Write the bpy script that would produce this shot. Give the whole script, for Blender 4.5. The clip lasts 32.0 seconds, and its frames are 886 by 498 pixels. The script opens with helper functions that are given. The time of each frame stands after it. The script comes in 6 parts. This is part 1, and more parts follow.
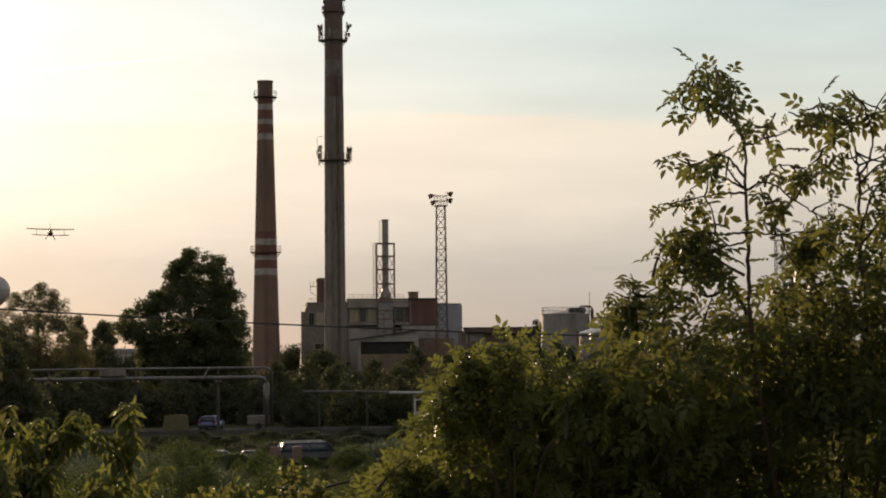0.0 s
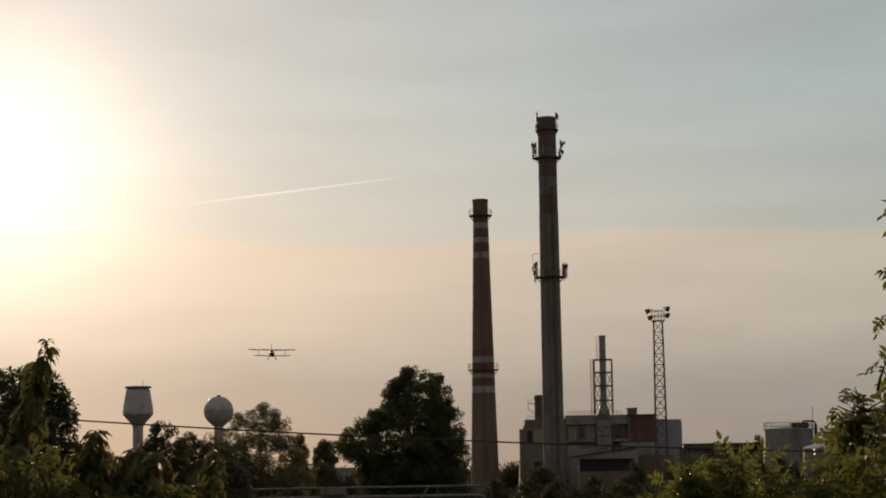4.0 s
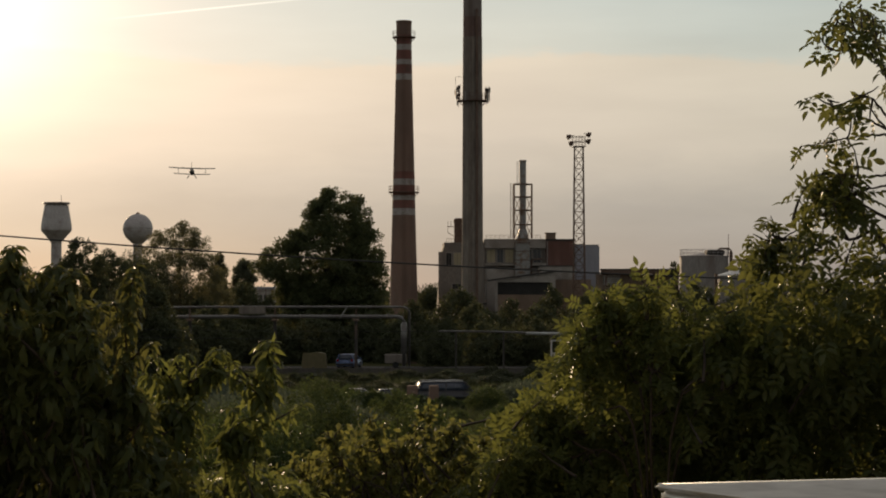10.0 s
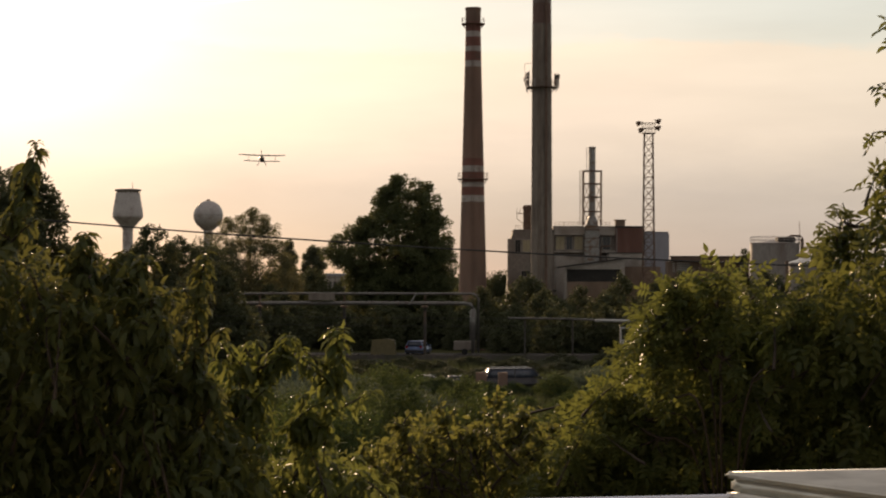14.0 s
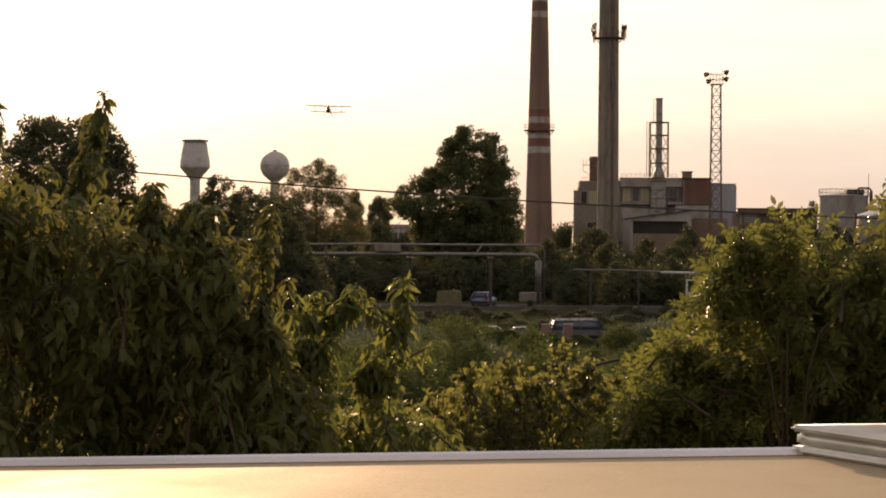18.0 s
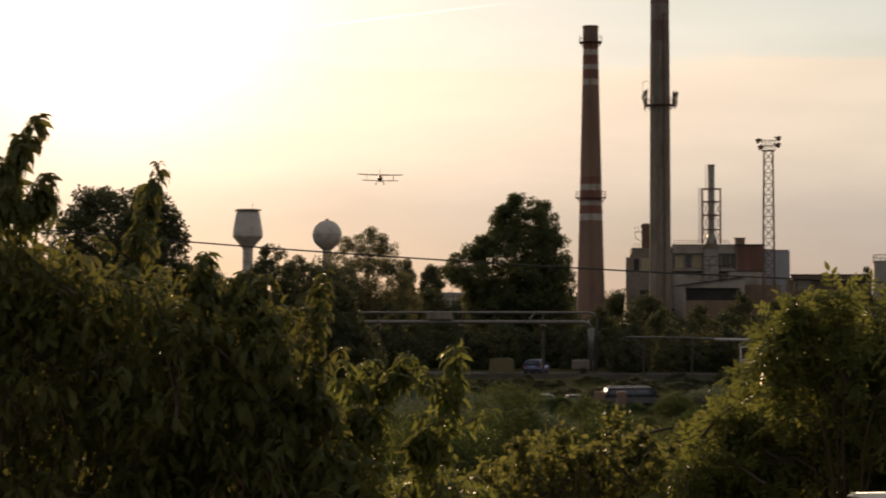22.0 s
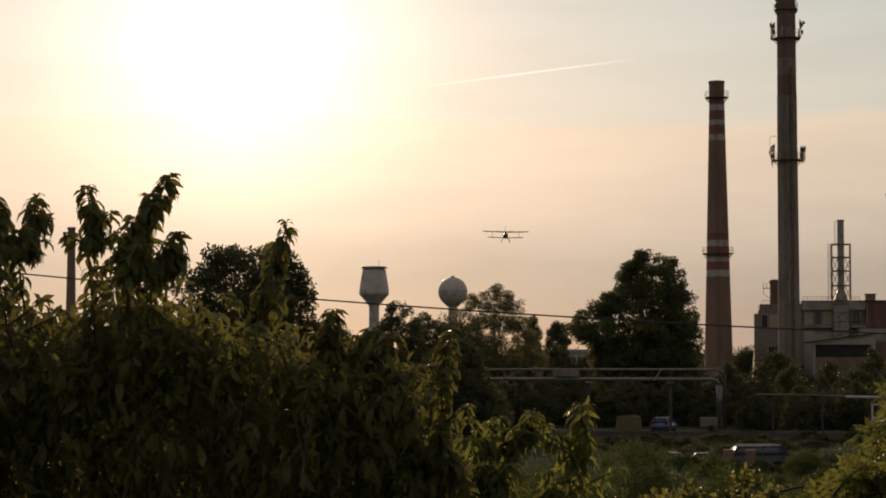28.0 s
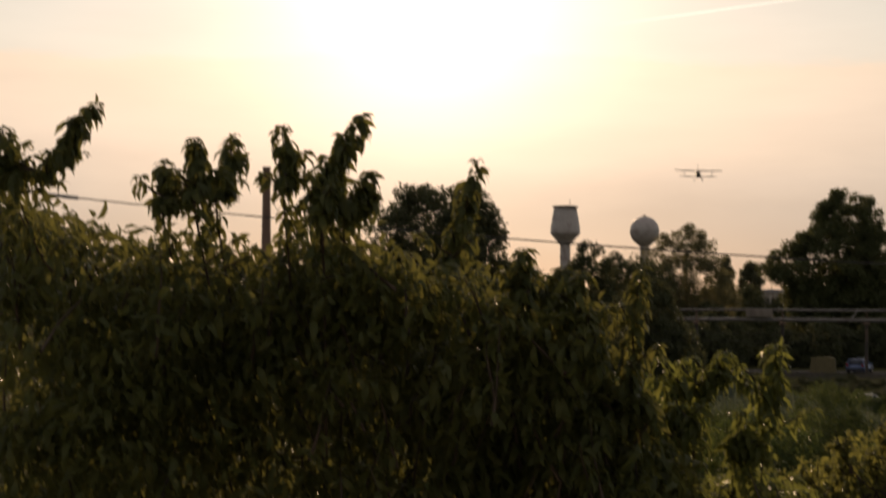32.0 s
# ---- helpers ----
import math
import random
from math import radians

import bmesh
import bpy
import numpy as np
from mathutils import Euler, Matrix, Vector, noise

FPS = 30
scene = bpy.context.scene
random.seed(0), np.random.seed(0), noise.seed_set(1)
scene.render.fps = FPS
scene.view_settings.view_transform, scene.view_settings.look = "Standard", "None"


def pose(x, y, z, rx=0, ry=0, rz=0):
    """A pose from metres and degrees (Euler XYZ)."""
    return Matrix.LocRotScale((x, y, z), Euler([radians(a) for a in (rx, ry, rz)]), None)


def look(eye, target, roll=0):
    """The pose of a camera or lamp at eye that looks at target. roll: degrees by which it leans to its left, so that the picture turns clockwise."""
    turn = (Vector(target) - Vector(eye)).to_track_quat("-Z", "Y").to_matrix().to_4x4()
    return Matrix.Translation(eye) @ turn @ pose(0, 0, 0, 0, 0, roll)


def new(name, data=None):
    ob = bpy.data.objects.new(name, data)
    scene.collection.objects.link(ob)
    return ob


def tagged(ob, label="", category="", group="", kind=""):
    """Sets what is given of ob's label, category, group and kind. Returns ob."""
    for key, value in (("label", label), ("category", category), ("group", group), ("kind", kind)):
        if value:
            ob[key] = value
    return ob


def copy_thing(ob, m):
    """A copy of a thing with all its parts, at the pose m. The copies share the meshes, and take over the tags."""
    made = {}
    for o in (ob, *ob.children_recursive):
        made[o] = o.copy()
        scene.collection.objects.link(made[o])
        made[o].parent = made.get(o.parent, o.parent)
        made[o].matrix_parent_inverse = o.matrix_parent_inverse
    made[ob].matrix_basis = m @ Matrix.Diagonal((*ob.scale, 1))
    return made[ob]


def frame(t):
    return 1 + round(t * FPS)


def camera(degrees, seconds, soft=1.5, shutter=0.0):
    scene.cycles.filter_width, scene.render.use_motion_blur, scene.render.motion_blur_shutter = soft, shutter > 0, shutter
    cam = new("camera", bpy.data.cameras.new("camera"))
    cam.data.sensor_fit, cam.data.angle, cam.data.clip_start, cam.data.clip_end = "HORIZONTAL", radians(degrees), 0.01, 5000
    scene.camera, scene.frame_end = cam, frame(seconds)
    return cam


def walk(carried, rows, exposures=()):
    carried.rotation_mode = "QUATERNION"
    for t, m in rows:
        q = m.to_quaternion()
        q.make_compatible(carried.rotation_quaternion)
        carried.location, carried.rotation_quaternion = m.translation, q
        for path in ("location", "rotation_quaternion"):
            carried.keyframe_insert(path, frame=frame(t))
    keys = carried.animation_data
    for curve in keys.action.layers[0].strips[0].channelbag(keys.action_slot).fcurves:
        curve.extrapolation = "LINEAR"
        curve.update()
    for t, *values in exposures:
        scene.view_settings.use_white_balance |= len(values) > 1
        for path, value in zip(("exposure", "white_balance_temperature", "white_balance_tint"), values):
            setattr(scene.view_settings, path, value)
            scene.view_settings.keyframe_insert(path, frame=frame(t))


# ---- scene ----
# camera: a hand-held pan from one spot at an upper window
cam = camera(26.729, 32.0, soft=1.9, shutter=0.4)
EYE = (0.0, 0.0, 7.5)


def aim(bearing, tilt, lean):
    return pose(*EYE, 90 + tilt, 0, -bearing) @ pose(0, 0, 0, 0, 0, lean)


# seconds, bearing to the right of +y, tilt up, lean
PATH = [
    (0, 5.460, 3.043, -0.545), (0.5, 5.854, 2.766, -0.434), (1, 5.881, 2.656, -0.487), (1.2, 5.874, 2.601, -0.707),
    (1.4, 5.076, 3.488, -1.025), (1.5, 4.648, 3.916, -1.054), (1.6, 4.584, 3.922, -1.121), (1.8, 4.378, 4.066, -1.122),
    (2, 3.843, 4.840, -1.066), (2.2, 2.900, 6.205, -1.211), (2.4, 2.371, 6.410, -1.190), (2.5, 1.676, 6.872, -1.081),
    (2.6, 1.713, 6.343, -1.084), (2.8, 1.493, 6.214, -1.049), (3, 1.039, 6.709, -0.925), (3.5, -1.046, 6.855, -1.059),
    (5.5, -1.223, 5.626, -0.681), (6, -1.742, 5.434, -0.568), (6.5, -1.819, 5.315, -0.518), (7, -1.815, 5.279, -0.504),
    (7.5, -1.776, 4.370, -0.373), (7.7, -1.740, 4.090, -0.264), (8, -1.335, 2.428, -0.101), (8.3, -1.290, 2.110, -0.124), (8.5, -1.282, 2.103, -0.140), (8.7, -0.630, 2.310, -0.112), (9, 0.492, 2.196, -0.069),
    (9.5, 1.164, 1.671, -0.007), (10, 1.229, 1.239, 0.013), (10.5, 1.114, 1.079, 0.033), (11, 1.079, 1.249, -0.007),
    (11.5, 0.993, 1.324, -0.059), (12, 0.970, 1.711, -0.096), (12.5, 0.996, 2.060, -0.182), (13, 0.529, 2.339, -0.206),
    (13.5, 0.016, 1.862, 0.014), (13.7, -0.130, 1.400, 0.051), (14, -0.891, 0.834, 0.106), (14.5, -1.524, 0.566, 0.149), (16.5, -2.337, 0.731, 0.220),
    (17, -2.776, 0.556, 0.123), (17.5, -2.819, -0.408, 0.237), (18, -2.905, -0.673, 0.321), (18.5, -3.315, 0.463, 0.199),
    (19, -3.868, 0.703, 0.011), (19.5, -4.560, 1.539, -0.028), (20, -5.034, 1.733, 0.101), (20.5, -5.604, 2.308, 0.021),
    (21, -5.709, 2.627, 0.007), (21.5, -5.913, 3.019, -0.027), (21.7, -5.952, 2.420, -0.004), (22, -4.511, 1.409, 0.031), (22.2, -4.190, 1.640, 0.029), (22.5, -3.937, 1.505, 0.025),
    (23, -3.881, 2.047, -0.042), (23.5, -4.042, 2.259, 0.023), (24, -4.414, 3.025, -0.069), (24.5, -4.584, 3.397, -0.020),
    (26.5, -5.547, 3.312, -0.305), (27, -6.572, 3.242, -0.163), (27.5, -7.790, 2.980, -0.004), (28, -8.374, 3.158, -0.002),
    (28.3, -7.850, 2.110, 0.005), (28.5, -7.772, 1.335, 0.010), (29, -7.507, 2.262, 0.269), (29.3, -8.330, 2.190, 0.292), (29.5, -9.733, 1.374, 0.307), (30, -9.716, 1.922, 0.538),
    (30.5, -10.021, 1.907, 0.555), (31, -10.414, 1.284, 0.693), (31.2, -10.366, 3.300, 0.396), (31.4, -11.442, 2.193, 0.105),
    (31.5, -12.385, 3.490, 0.007), (31.6, -12.343, 3.729, 0.058), (31.7, -12.994, 3.696, 0.117), (31.8, -13.950, 2.977, 0.148),
    (31.9, -14.373, 2.078, 0.056), (32, -14.240, 1.275, 0.281),
]
# seconds, stops, white balance and tint
EXPOSURES = [(0, 0.38, 6600, 14), (2, 0.17, 6600, 16), (3, -0.1, 6600, 15), (5.5, -0.53, 6950, 15), (8, -0.50, 7000, 15), (9, -0.30, 6850, 14), (10.5, 0.08, 6600, 12), (12, 0.32, 6700, 15), (14, 0.38, 7050, 18),
             (17, 0.82, 7350, 23), (19, 1.02, 7500, 23), (20, 0.86, 7450, 22), (21, 0.45, 7250, 20), (22, 0.26, 7100, 18), (24, 0.18, 7000, 15), (27, -0.12, 7100, 17), (30, -0.02, 7200, 19), (32, 0.05, 7200, 20)]
walk(cam, [(t, aim(b, e, l)) for t, b, e, l in PATH], EXPOSURES)

# ---- light ----
SUN_BEARING, SUN_HEIGHT = -14.8, 9.3


def way(bearing, height):
    b, h = radians(bearing), radians(height)
    return Vector((math.sin(b) * math.cos(h), math.cos(b) * math.cos(h), math.sin(h)))


SUN_WAY = way(SUN_BEARING, SUN_HEIGHT)


def make_world():
    world = bpy.data.worlds.new("evening_sky")
    scene.world = world
    world.use_nodes = True
    nt = world.node_tree
    nt.nodes.clear()
    N, L = nt.nodes.new, nt.links.new

    def math_node(op, a, b=None):
        n = N("ShaderNodeMath")
        n.operation = op
        for i, v in enumerate((a, b)):
            if v is None:
                continue
            if isinstance(v, (int, float)):
                n.inputs[i].default_value = v
            else:
                L(v, n.inputs[i])
        return n.outputs[0]

    def ramp(fac, stops):
        n = N("ShaderNodeValToRGB")
        while len(n.color_ramp.elements) < len(stops):
            n.color_ramp.elements.new(0.5)
        for e, (p, c) in zip(n.color_ramp.elements, stops):
            e.position, e.color = p, (*c, 1)
        L(fac, n.inputs[0])
        return n.outputs[0]

    def scaled(color, k):
        n = N("ShaderNodeVectorMath")
        n.operation = "SCALE"
        L(color, n.inputs[0])
        if isinstance(k, (int, float)):
            n.inputs["Scale"].default_value = k
        else:
            L(k, n.inputs["Scale"])
        return n.outputs[0]

    def added(a, b):
        n = N("ShaderNodeVectorMath")
        n.operation = "ADD"
        L(a, n.inputs[0])
        L(b, n.inputs[1])
        return n.outputs[0]

    sky = N("ShaderNodeTexSky")
    sky.sky_type = "NISHITA"
    sky.sun_disc = False
    sky.sun_elevation = radians(SUN_HEIGHT)
    sky.sun_rotation = radians(SUN_BEARING)
    sky.altitude, sky.air_density, sky.dust_density, sky.ozone_density = 200, 1.0, 0.4, 2.0
    co = N("ShaderNodeTexCoord")
    dot = N("ShaderNodeVectorMath")
    dot.operation = "DOT_PRODUCT"
    L(co.outputs["Generated"], dot.inputs[0])
    dot.inputs[1].default_value = SUN_WAY
    angle = math_node("ARCCOSINE", math_node("MINIMUM", dot.outputs["Value"], 0.99999))
    # hazy glow round the sun: wide and narrow
    wide = math_node("POWER", 2.718, math_node("MULTIPLY", angle, -1 / radians(GLOW_WIDE)))
    ratio = math_node("DIVIDE", angle, radians(GLOW_NARROW))
    narrow = math_node("POWER", 2.718, math_node("MULTIPLY", math_node("POWER", ratio, 2.0), -1.0))
    sep = N("ShaderNodeSeparateXYZ")
    L(co.outputs["Generated"], sep.inputs[0])
    height = sep.outputs["Z"]
    # evening haze: dull and pinkish low down, grey-blue above a soft cloud edge
    tex = N("ShaderNodeTexNoise")
    tex.inputs["Scale"].default_value = 7.0
    tex.inputs["Detail"].default_value, tex.inputs["Roughness"].default_value = 8.0, 0.6
    mp = N("ShaderNodeMapping")
    mp.inputs["Scale"].default_value = (1.0, 1.0, 3.2)
    mp.inputs["Rotation"].default_value = (0, radians(5), 0)
    L(co.outputs["Generated"], mp.inputs[0])
    L(mp.outputs[0], tex.inputs["Vector"])
    wobble = math_node("MULTIPLY", math_node("SUBTRACT", tex.outputs["Fac"], 0.5), 0.042)
    h2 = math_node("MULTIPLY", math_node("ADD", height, wobble), 2.5)
    haze = ramp(h2, HAZE)
    # further from the sun the low haze is paler and less pink
    away = N("ShaderNodeMapRange")
    away.inputs["From Min"].default_value, away.inputs["From Max"].default_value = radians(15), radians(34)
    away.inputs["To Max"].default_value = 0.75
    L(angle, away.inputs["Value"])
    blend = N("ShaderNodeMix")
    blend.data_type = "RGBA"
    L(away.outputs[0], blend.inputs["Factor"])
    L(haze, blend.inputs["A"])
    L(ramp(h2, HAZE_FAR), blend.inputs["B"])
    haze = blend.outputs["Result"]
    low = math_node("ADD", math_node("MULTIPLY", dot.outputs["Value"], 0.5), 0.5)
    front = math_node("ADD", math_node("MULTIPLY", math_node("POWER", low, 2.5), 0.24), 0.76)
    # faint level streaks of cloud
    streaks = N("ShaderNodeTexNoise")
    streaks.inputs["Scale"].default_value, streaks.inputs["Detail"].default_value = 5.0, 6.0
    mp2 = N("ShaderNodeMapping")
    mp2.inputs["Scale"].default_value = (1.6, 1.6, 9.0)
    mp2.inputs["Rotation"].default_value = (0, radians(7), 0)
    L(co.outputs["Generated"], mp2.inputs[0])
    L(mp2.outputs[0], streaks.inputs["Vector"])
    front = math_node("MULTIPLY", front, math_node("ADD", math_node("MULTIPLY", streaks.outputs["Fac"], 0.30), 0.85))
    col = added(scaled(sky.outputs[0], SKY_STRENGTH), scaled(haze, front))
    tint = N("ShaderNodeRGB")
    tint.outputs[0].default_value = (*GLOW_COLOR, 1)
    tint2 = N("ShaderNodeRGB")
    tint2.outputs[0].default_value = (*CORE_COLOR, 1)
    # thicker air near the ground dims the glow
    clear = math_node("MINIMUM", math_node("ADD", math_node("MULTIPLY", math_node("MAXIMUM", height, 0.0), 8.4), 0.12), 1.0)
    wide = math_node("MULTIPLY", wide, clear)
    col = added(col, scaled(tint.outputs[0], math_node("MULTIPLY", wide, GLOW_GAIN)))
    col = added(col, scaled(tint2.outputs[0], math_node("MULTIPLY", narrow, CORE_GAIN)))
    # a thin condensation trail, lit by the low sun
    def dotted(v):
        n = N("ShaderNodeVectorMath")
        n.operation = "DOT_PRODUCT"
        L(co.outputs["Generated"], n.inputs[0])
        n.inputs[1].default_value = v
        return n.outputs["Value"]
    pole = TRAIL_A.cross(TRAIL_B).normalized()
    mid = (TRAIL_A + TRAIL_B).normalized()
    along = (TRAIL_B - TRAIL_A).normalized()
    half = (TRAIL_B - TRAIL_A).length / 2
    off = math_node("POWER", math_node("DIVIDE", dotted(pole), 0.00042), 2.0)
    streak = math_node("POWER", 2.718, math_node("MULTIPLY", off, -1.0))
    end = math_node("SUBTRACT", 1.0, math_node("POWER", math_node("MINIMUM", math_node("DIVIDE", math_node("ABSOLUTE", dotted(along)), half), 1.0), 2.0))
    streak = math_node("MULTIPLY", math_node("MULTIPLY", streak, end), math_node("GREATER_THAN", dotted(mid), 0.5))
    col = added(col, scaled(tint2.outputs[0], math_node("MULTIPLY", streak, 0.30)))
    bg = N("ShaderNodeBackground")
    bg.inputs["Strength"].default_value = 1.0
    L(col, bg.inputs["Color"])
    out = N("ShaderNodeOutputWorld")
    L(bg.outputs[0], out.inputs[0])


SKY_STRENGTH = 0.011
GLOW_WIDE, GLOW_NARROW, GLOW_GAIN, CORE_GAIN = 8.5, 4.2, 0.80, 0.6
GLOW_COLOR, CORE_COLOR = (1.0, 0.675, 0.475), (1.0, 0.92, 0.75)
HAZE = [(0.0, (0.22, 0.225, 0.245)), (0.05, (0.265, 0.256, 0.26)), (0.10, (0.315, 0.298, 0.286)), (0.20, (0.55, 0.48, 0.395)), (0.300, (0.625, 0.545, 0.42)),
        (0.311, (0.53, 0.548, 0.475)), (0.50, (0.455, 0.545, 0.52)), (0.7, (0.395, 0.46, 0.455)), (1.0, (0.32, 0.305, 0.29))]
HAZE_FAR = [(0.0, (0.21, 0.215, 0.235)), (0.05, (0.256, 0.246, 0.247)), (0.10, (0.306, 0.286, 0.27)), (0.20, (0.477, 0.442, 0.37)), (0.300, (0.54, 0.515, 0.42)),
            (0.312, (0.485, 0.518, 0.45)), (0.50, (0.42, 0.515, 0.50)), (0.7, (0.38, 0.45, 0.445)), (1.0, (0.32, 0.305, 0.29))]
TRAIL_A, TRAIL_B = way(-9.2, 8.11), way(-2.3, 8.94)
make_world()
sun_data = bpy.data.lights.new("sun", "SUN")
sun_data.energy, sun_data.angle, sun_data.color = 3.0, radians(0.9), (1.0, 0.74, 0.46)
sun = new("sun", sun_data)
sun.matrix_world = look(SUN_WAY * 400, (0, 0, 0))


# ---- materials ----
def material(name, color, color2=None, scale=1.0, rough=0.8, metal=0.0, bump=0.2, fine=12.0, stain=None, stain_scale=0.15,
             stretch=(1, 1, 1), vary=0.0, coat=0.0, shine=0.5, edge=None):
    """A procedural surface: two tones by a coarse noise, a fine grain with relief, optional stains, variation per object."""
    m = bpy.data.materials.new(name)
    m.use_nodes = True
    nt = m.node_tree
    N, L = nt.nodes.new, nt.links.new
    b = nt.nodes["Principled BSDF"]
    b.inputs["Roughness"].default_value, b.inputs["Metallic"].default_value = rough, metal
    b.inputs["Coat Weight"].default_value = coat
    b.inputs["Specular IOR Level"].default_value = shine
    if edge:
        b.inputs["Specular Tint"].default_value = (*edge, 1)
    co = N("ShaderNodeTexCoord")
    mp = N("ShaderNodeMapping")
    mp.inputs["Scale"].default_value = stretch
    L(co.outputs["Object"], mp.inputs[0])

    def noise_fac(s, detail=4.0):
        n = N("ShaderNodeTexNoise")
        n.inputs["Scale"].default_value, n.inputs["Detail"].default_value = s, detail
        L(mp.outputs[0], n.inputs["Vector"])
        return n.outputs["Fac"]

    def mix(fac, a, c):
        n = N("ShaderNodeMix")
        n.data_type = "RGBA"
        if isinstance(fac, float):
            n.inputs["Factor"].default_value = fac
        else:
            L(fac, n.inputs["Factor"])
        for sock, v in ((n.inputs["A"], a), (n.inputs["B"], c)):
            if isinstance(v, tuple):
                sock.default_value = (*v, 1)
            else:
                L(v, sock)
        return n.outputs["Result"]

    def spread(fac, lo, hi):
        n = N("ShaderNodeMapRange")
        n.inputs["From Min"].default_value, n.inputs["From Max"].default_value = lo, hi
        L(fac, n.inputs["Value"])
        return n.outputs[0]

    c2 = color2 or tuple(0.65 * v for v in color)
    coarse = noise_fac(scale)
    grain = noise_fac(scale * fine)
    col = mix(spread(coarse, 0.3, 0.7), color, c2)
    col = mix(spread(grain, 0.35, 0.9), col, tuple(0.6 * v for v in c2))
    if stain:
        col = mix(spread(noise_fac(stain_scale, 6.0), 0.52, 0.68), col, stain)
    if vary:
        info = N("ShaderNodeObjectInfo")
        hsv = N("ShaderNodeHueSaturation")
        L(spread(info.outputs["Random"], 0.0, 1.0), hsv.inputs["Value"])
        mr = hsv.inputs["Value"].links[0].from_node
        mr.inputs["To Min"].default_value, mr.inputs["To Max"].default_value = 1 - vary, 1 + vary
        L(col, hsv.inputs["Color"])
        col = hsv.outputs[0]
    L(col, b.inputs["Base Color"])
    rr = N("ShaderNodeMapRange")
    rr.inputs["To Min"].default_value, rr.inputs["To Max"].default_value = max(0.03, rough - 0.12), min(1, rough + 0.12)
    L(coarse, rr.inputs["Value"])
    L(rr.outputs[0], b.inputs["Roughness"])
    if bump:
        bp = N("ShaderNodeBump")
        bp.inputs["Strength"].default_value, bp.inputs["Distance"].default_value = bump, 0.02 / max(scale, 0.05)
        L(grain, bp.inputs["Height"])
        L(bp.outputs[0], b.inputs["Normal"])
    return m


def brick_material(name, c1, c2, mortar, size=0.25, stain=None):
    m = bpy.data.materials.new(name)
    m.use_nodes = True
    nt = m.node_tree
    N, L = nt.nodes.new, nt.links.new
    b = nt.nodes["Principled BSDF"]
    b.inputs["Roughness"].default_value = 0.9
    co = N("ShaderNodeTexCoord")
    sep, comb = N("ShaderNodeSeparateXYZ"), N("ShaderNodeCombineXYZ")
    L(co.outputs["Object"], sep.inputs[0])
    add = N("ShaderNodeMath")
    L(sep.outputs["X"], add.inputs[0])
    L(sep.outputs["Y"], add.inputs[1])
    L(add.outputs[0], comb.inputs["X"])
    L(sep.outputs["Z"], comb.inputs["Y"])
    br = N("ShaderNodeTexBrick")
    br.inputs["Scale"].default_value = 1.0
    br.inputs["Brick Width"].default_value, br.inputs["Row Height"].default_value = size, size * 0.3
    br.inputs["Mortar Size"].default_value = size * 0.04
    for k, v in (("Color1", c1), ("Color2", c2), ("Mortar", mortar)):
        br.inputs[k].default_value = (*v, 1)
    L(comb.outputs[0], br.inputs["Vector"])
    no = N("ShaderNodeTexNoise")
    no.inputs["Scale"].default_value, no.inputs["Detail"].default_value = 0.35, 6
    mp = N("ShaderNodeMapping")
    mp.inputs["Scale"].default_value = (1, 1, 0.25)
    L(co.outputs["Object"], mp.inputs[0])
    L(mp.outputs[0], no.inputs["Vector"])
    mr = N("ShaderNodeMapRange")
    mr.inputs["From Min"].default_value, mr.inputs["From Max"].default_value = 0.4, 0.75
    L(no.outputs["Fac"], mr.inputs["Value"])
    mx = N("ShaderNodeMix")
    mx.data_type = "RGBA"
    L(mr.outputs[0], mx.inputs["Factor"])
    L(br.outputs["Color"], mx.inputs["A"])
    mx.inputs["B"].default_value = (*(stain or tuple(0.45 * v for v in c1)), 1)
    L(mx.outputs["Result"], b.inputs["Base Color"])
    bp = N("ShaderNodeBump")
    bp.inputs["Strength"].default_value, bp.inputs["Distance"].default_value = 0.4, 0.02
    L(br.outputs["Fac"], bp.inputs["Height"])
    bp.invert = True
    L(bp.outputs[0], b.inputs["Normal"])
    return m


def leaf_material(name, color, color2, through_color, gloss=0.35, share=0.45):
    """A leaf: green with variation leaf by leaf, some light let through, a slight sheen."""
    m = bpy.data.materials.new(name)
    m.use_nodes = True
    nt = m.node_tree
    N, L = nt.nodes.new, nt.links.new
    b = nt.nodes["Principled BSDF"]
    geo, info = N("ShaderNodeNewGeometry"), N("ShaderNodeObjectInfo")
    add = N("ShaderNodeMath")
    add.operation = "ADD"
    L(geo.outputs["Random Per Island"], add.inputs[0])
    L(info.outputs["Random"], add.inputs[1])
    fr = N("ShaderNodeMath")
    fr.operation = "FRACT"
    L(add.outputs[0], fr.inputs[0])

    def mix(a, c):
        n = N("ShaderNodeMix")
        n.data_type = "RGBA"
        L(fr.outputs[0], n.inputs["Factor"])
        n.inputs["A"].default_value, n.inputs["B"].default_value = (*a, 1), (*c, 1)
        return n.outputs["Result"]

    L(mix(color, color2), b.inputs["Base Color"])
    b.inputs["Roughness"].default_value = gloss
    b.inputs["Specular IOR Level"].default_value = 0.25
    tr = N("ShaderNodeBsdfTranslucent")
    L(mix(through_color, tuple(0.75 * v for v in through_color)), tr.inputs["Color"])
    ms = N("ShaderNodeMixShader")
    ms.inputs[0].default_value = share
    L(b.outputs[0], ms.inputs[1])
    L(tr.outputs[0], ms.inputs[2])
    L(ms.outputs[0], nt.nodes["Material Output"].inputs[0])
    return m


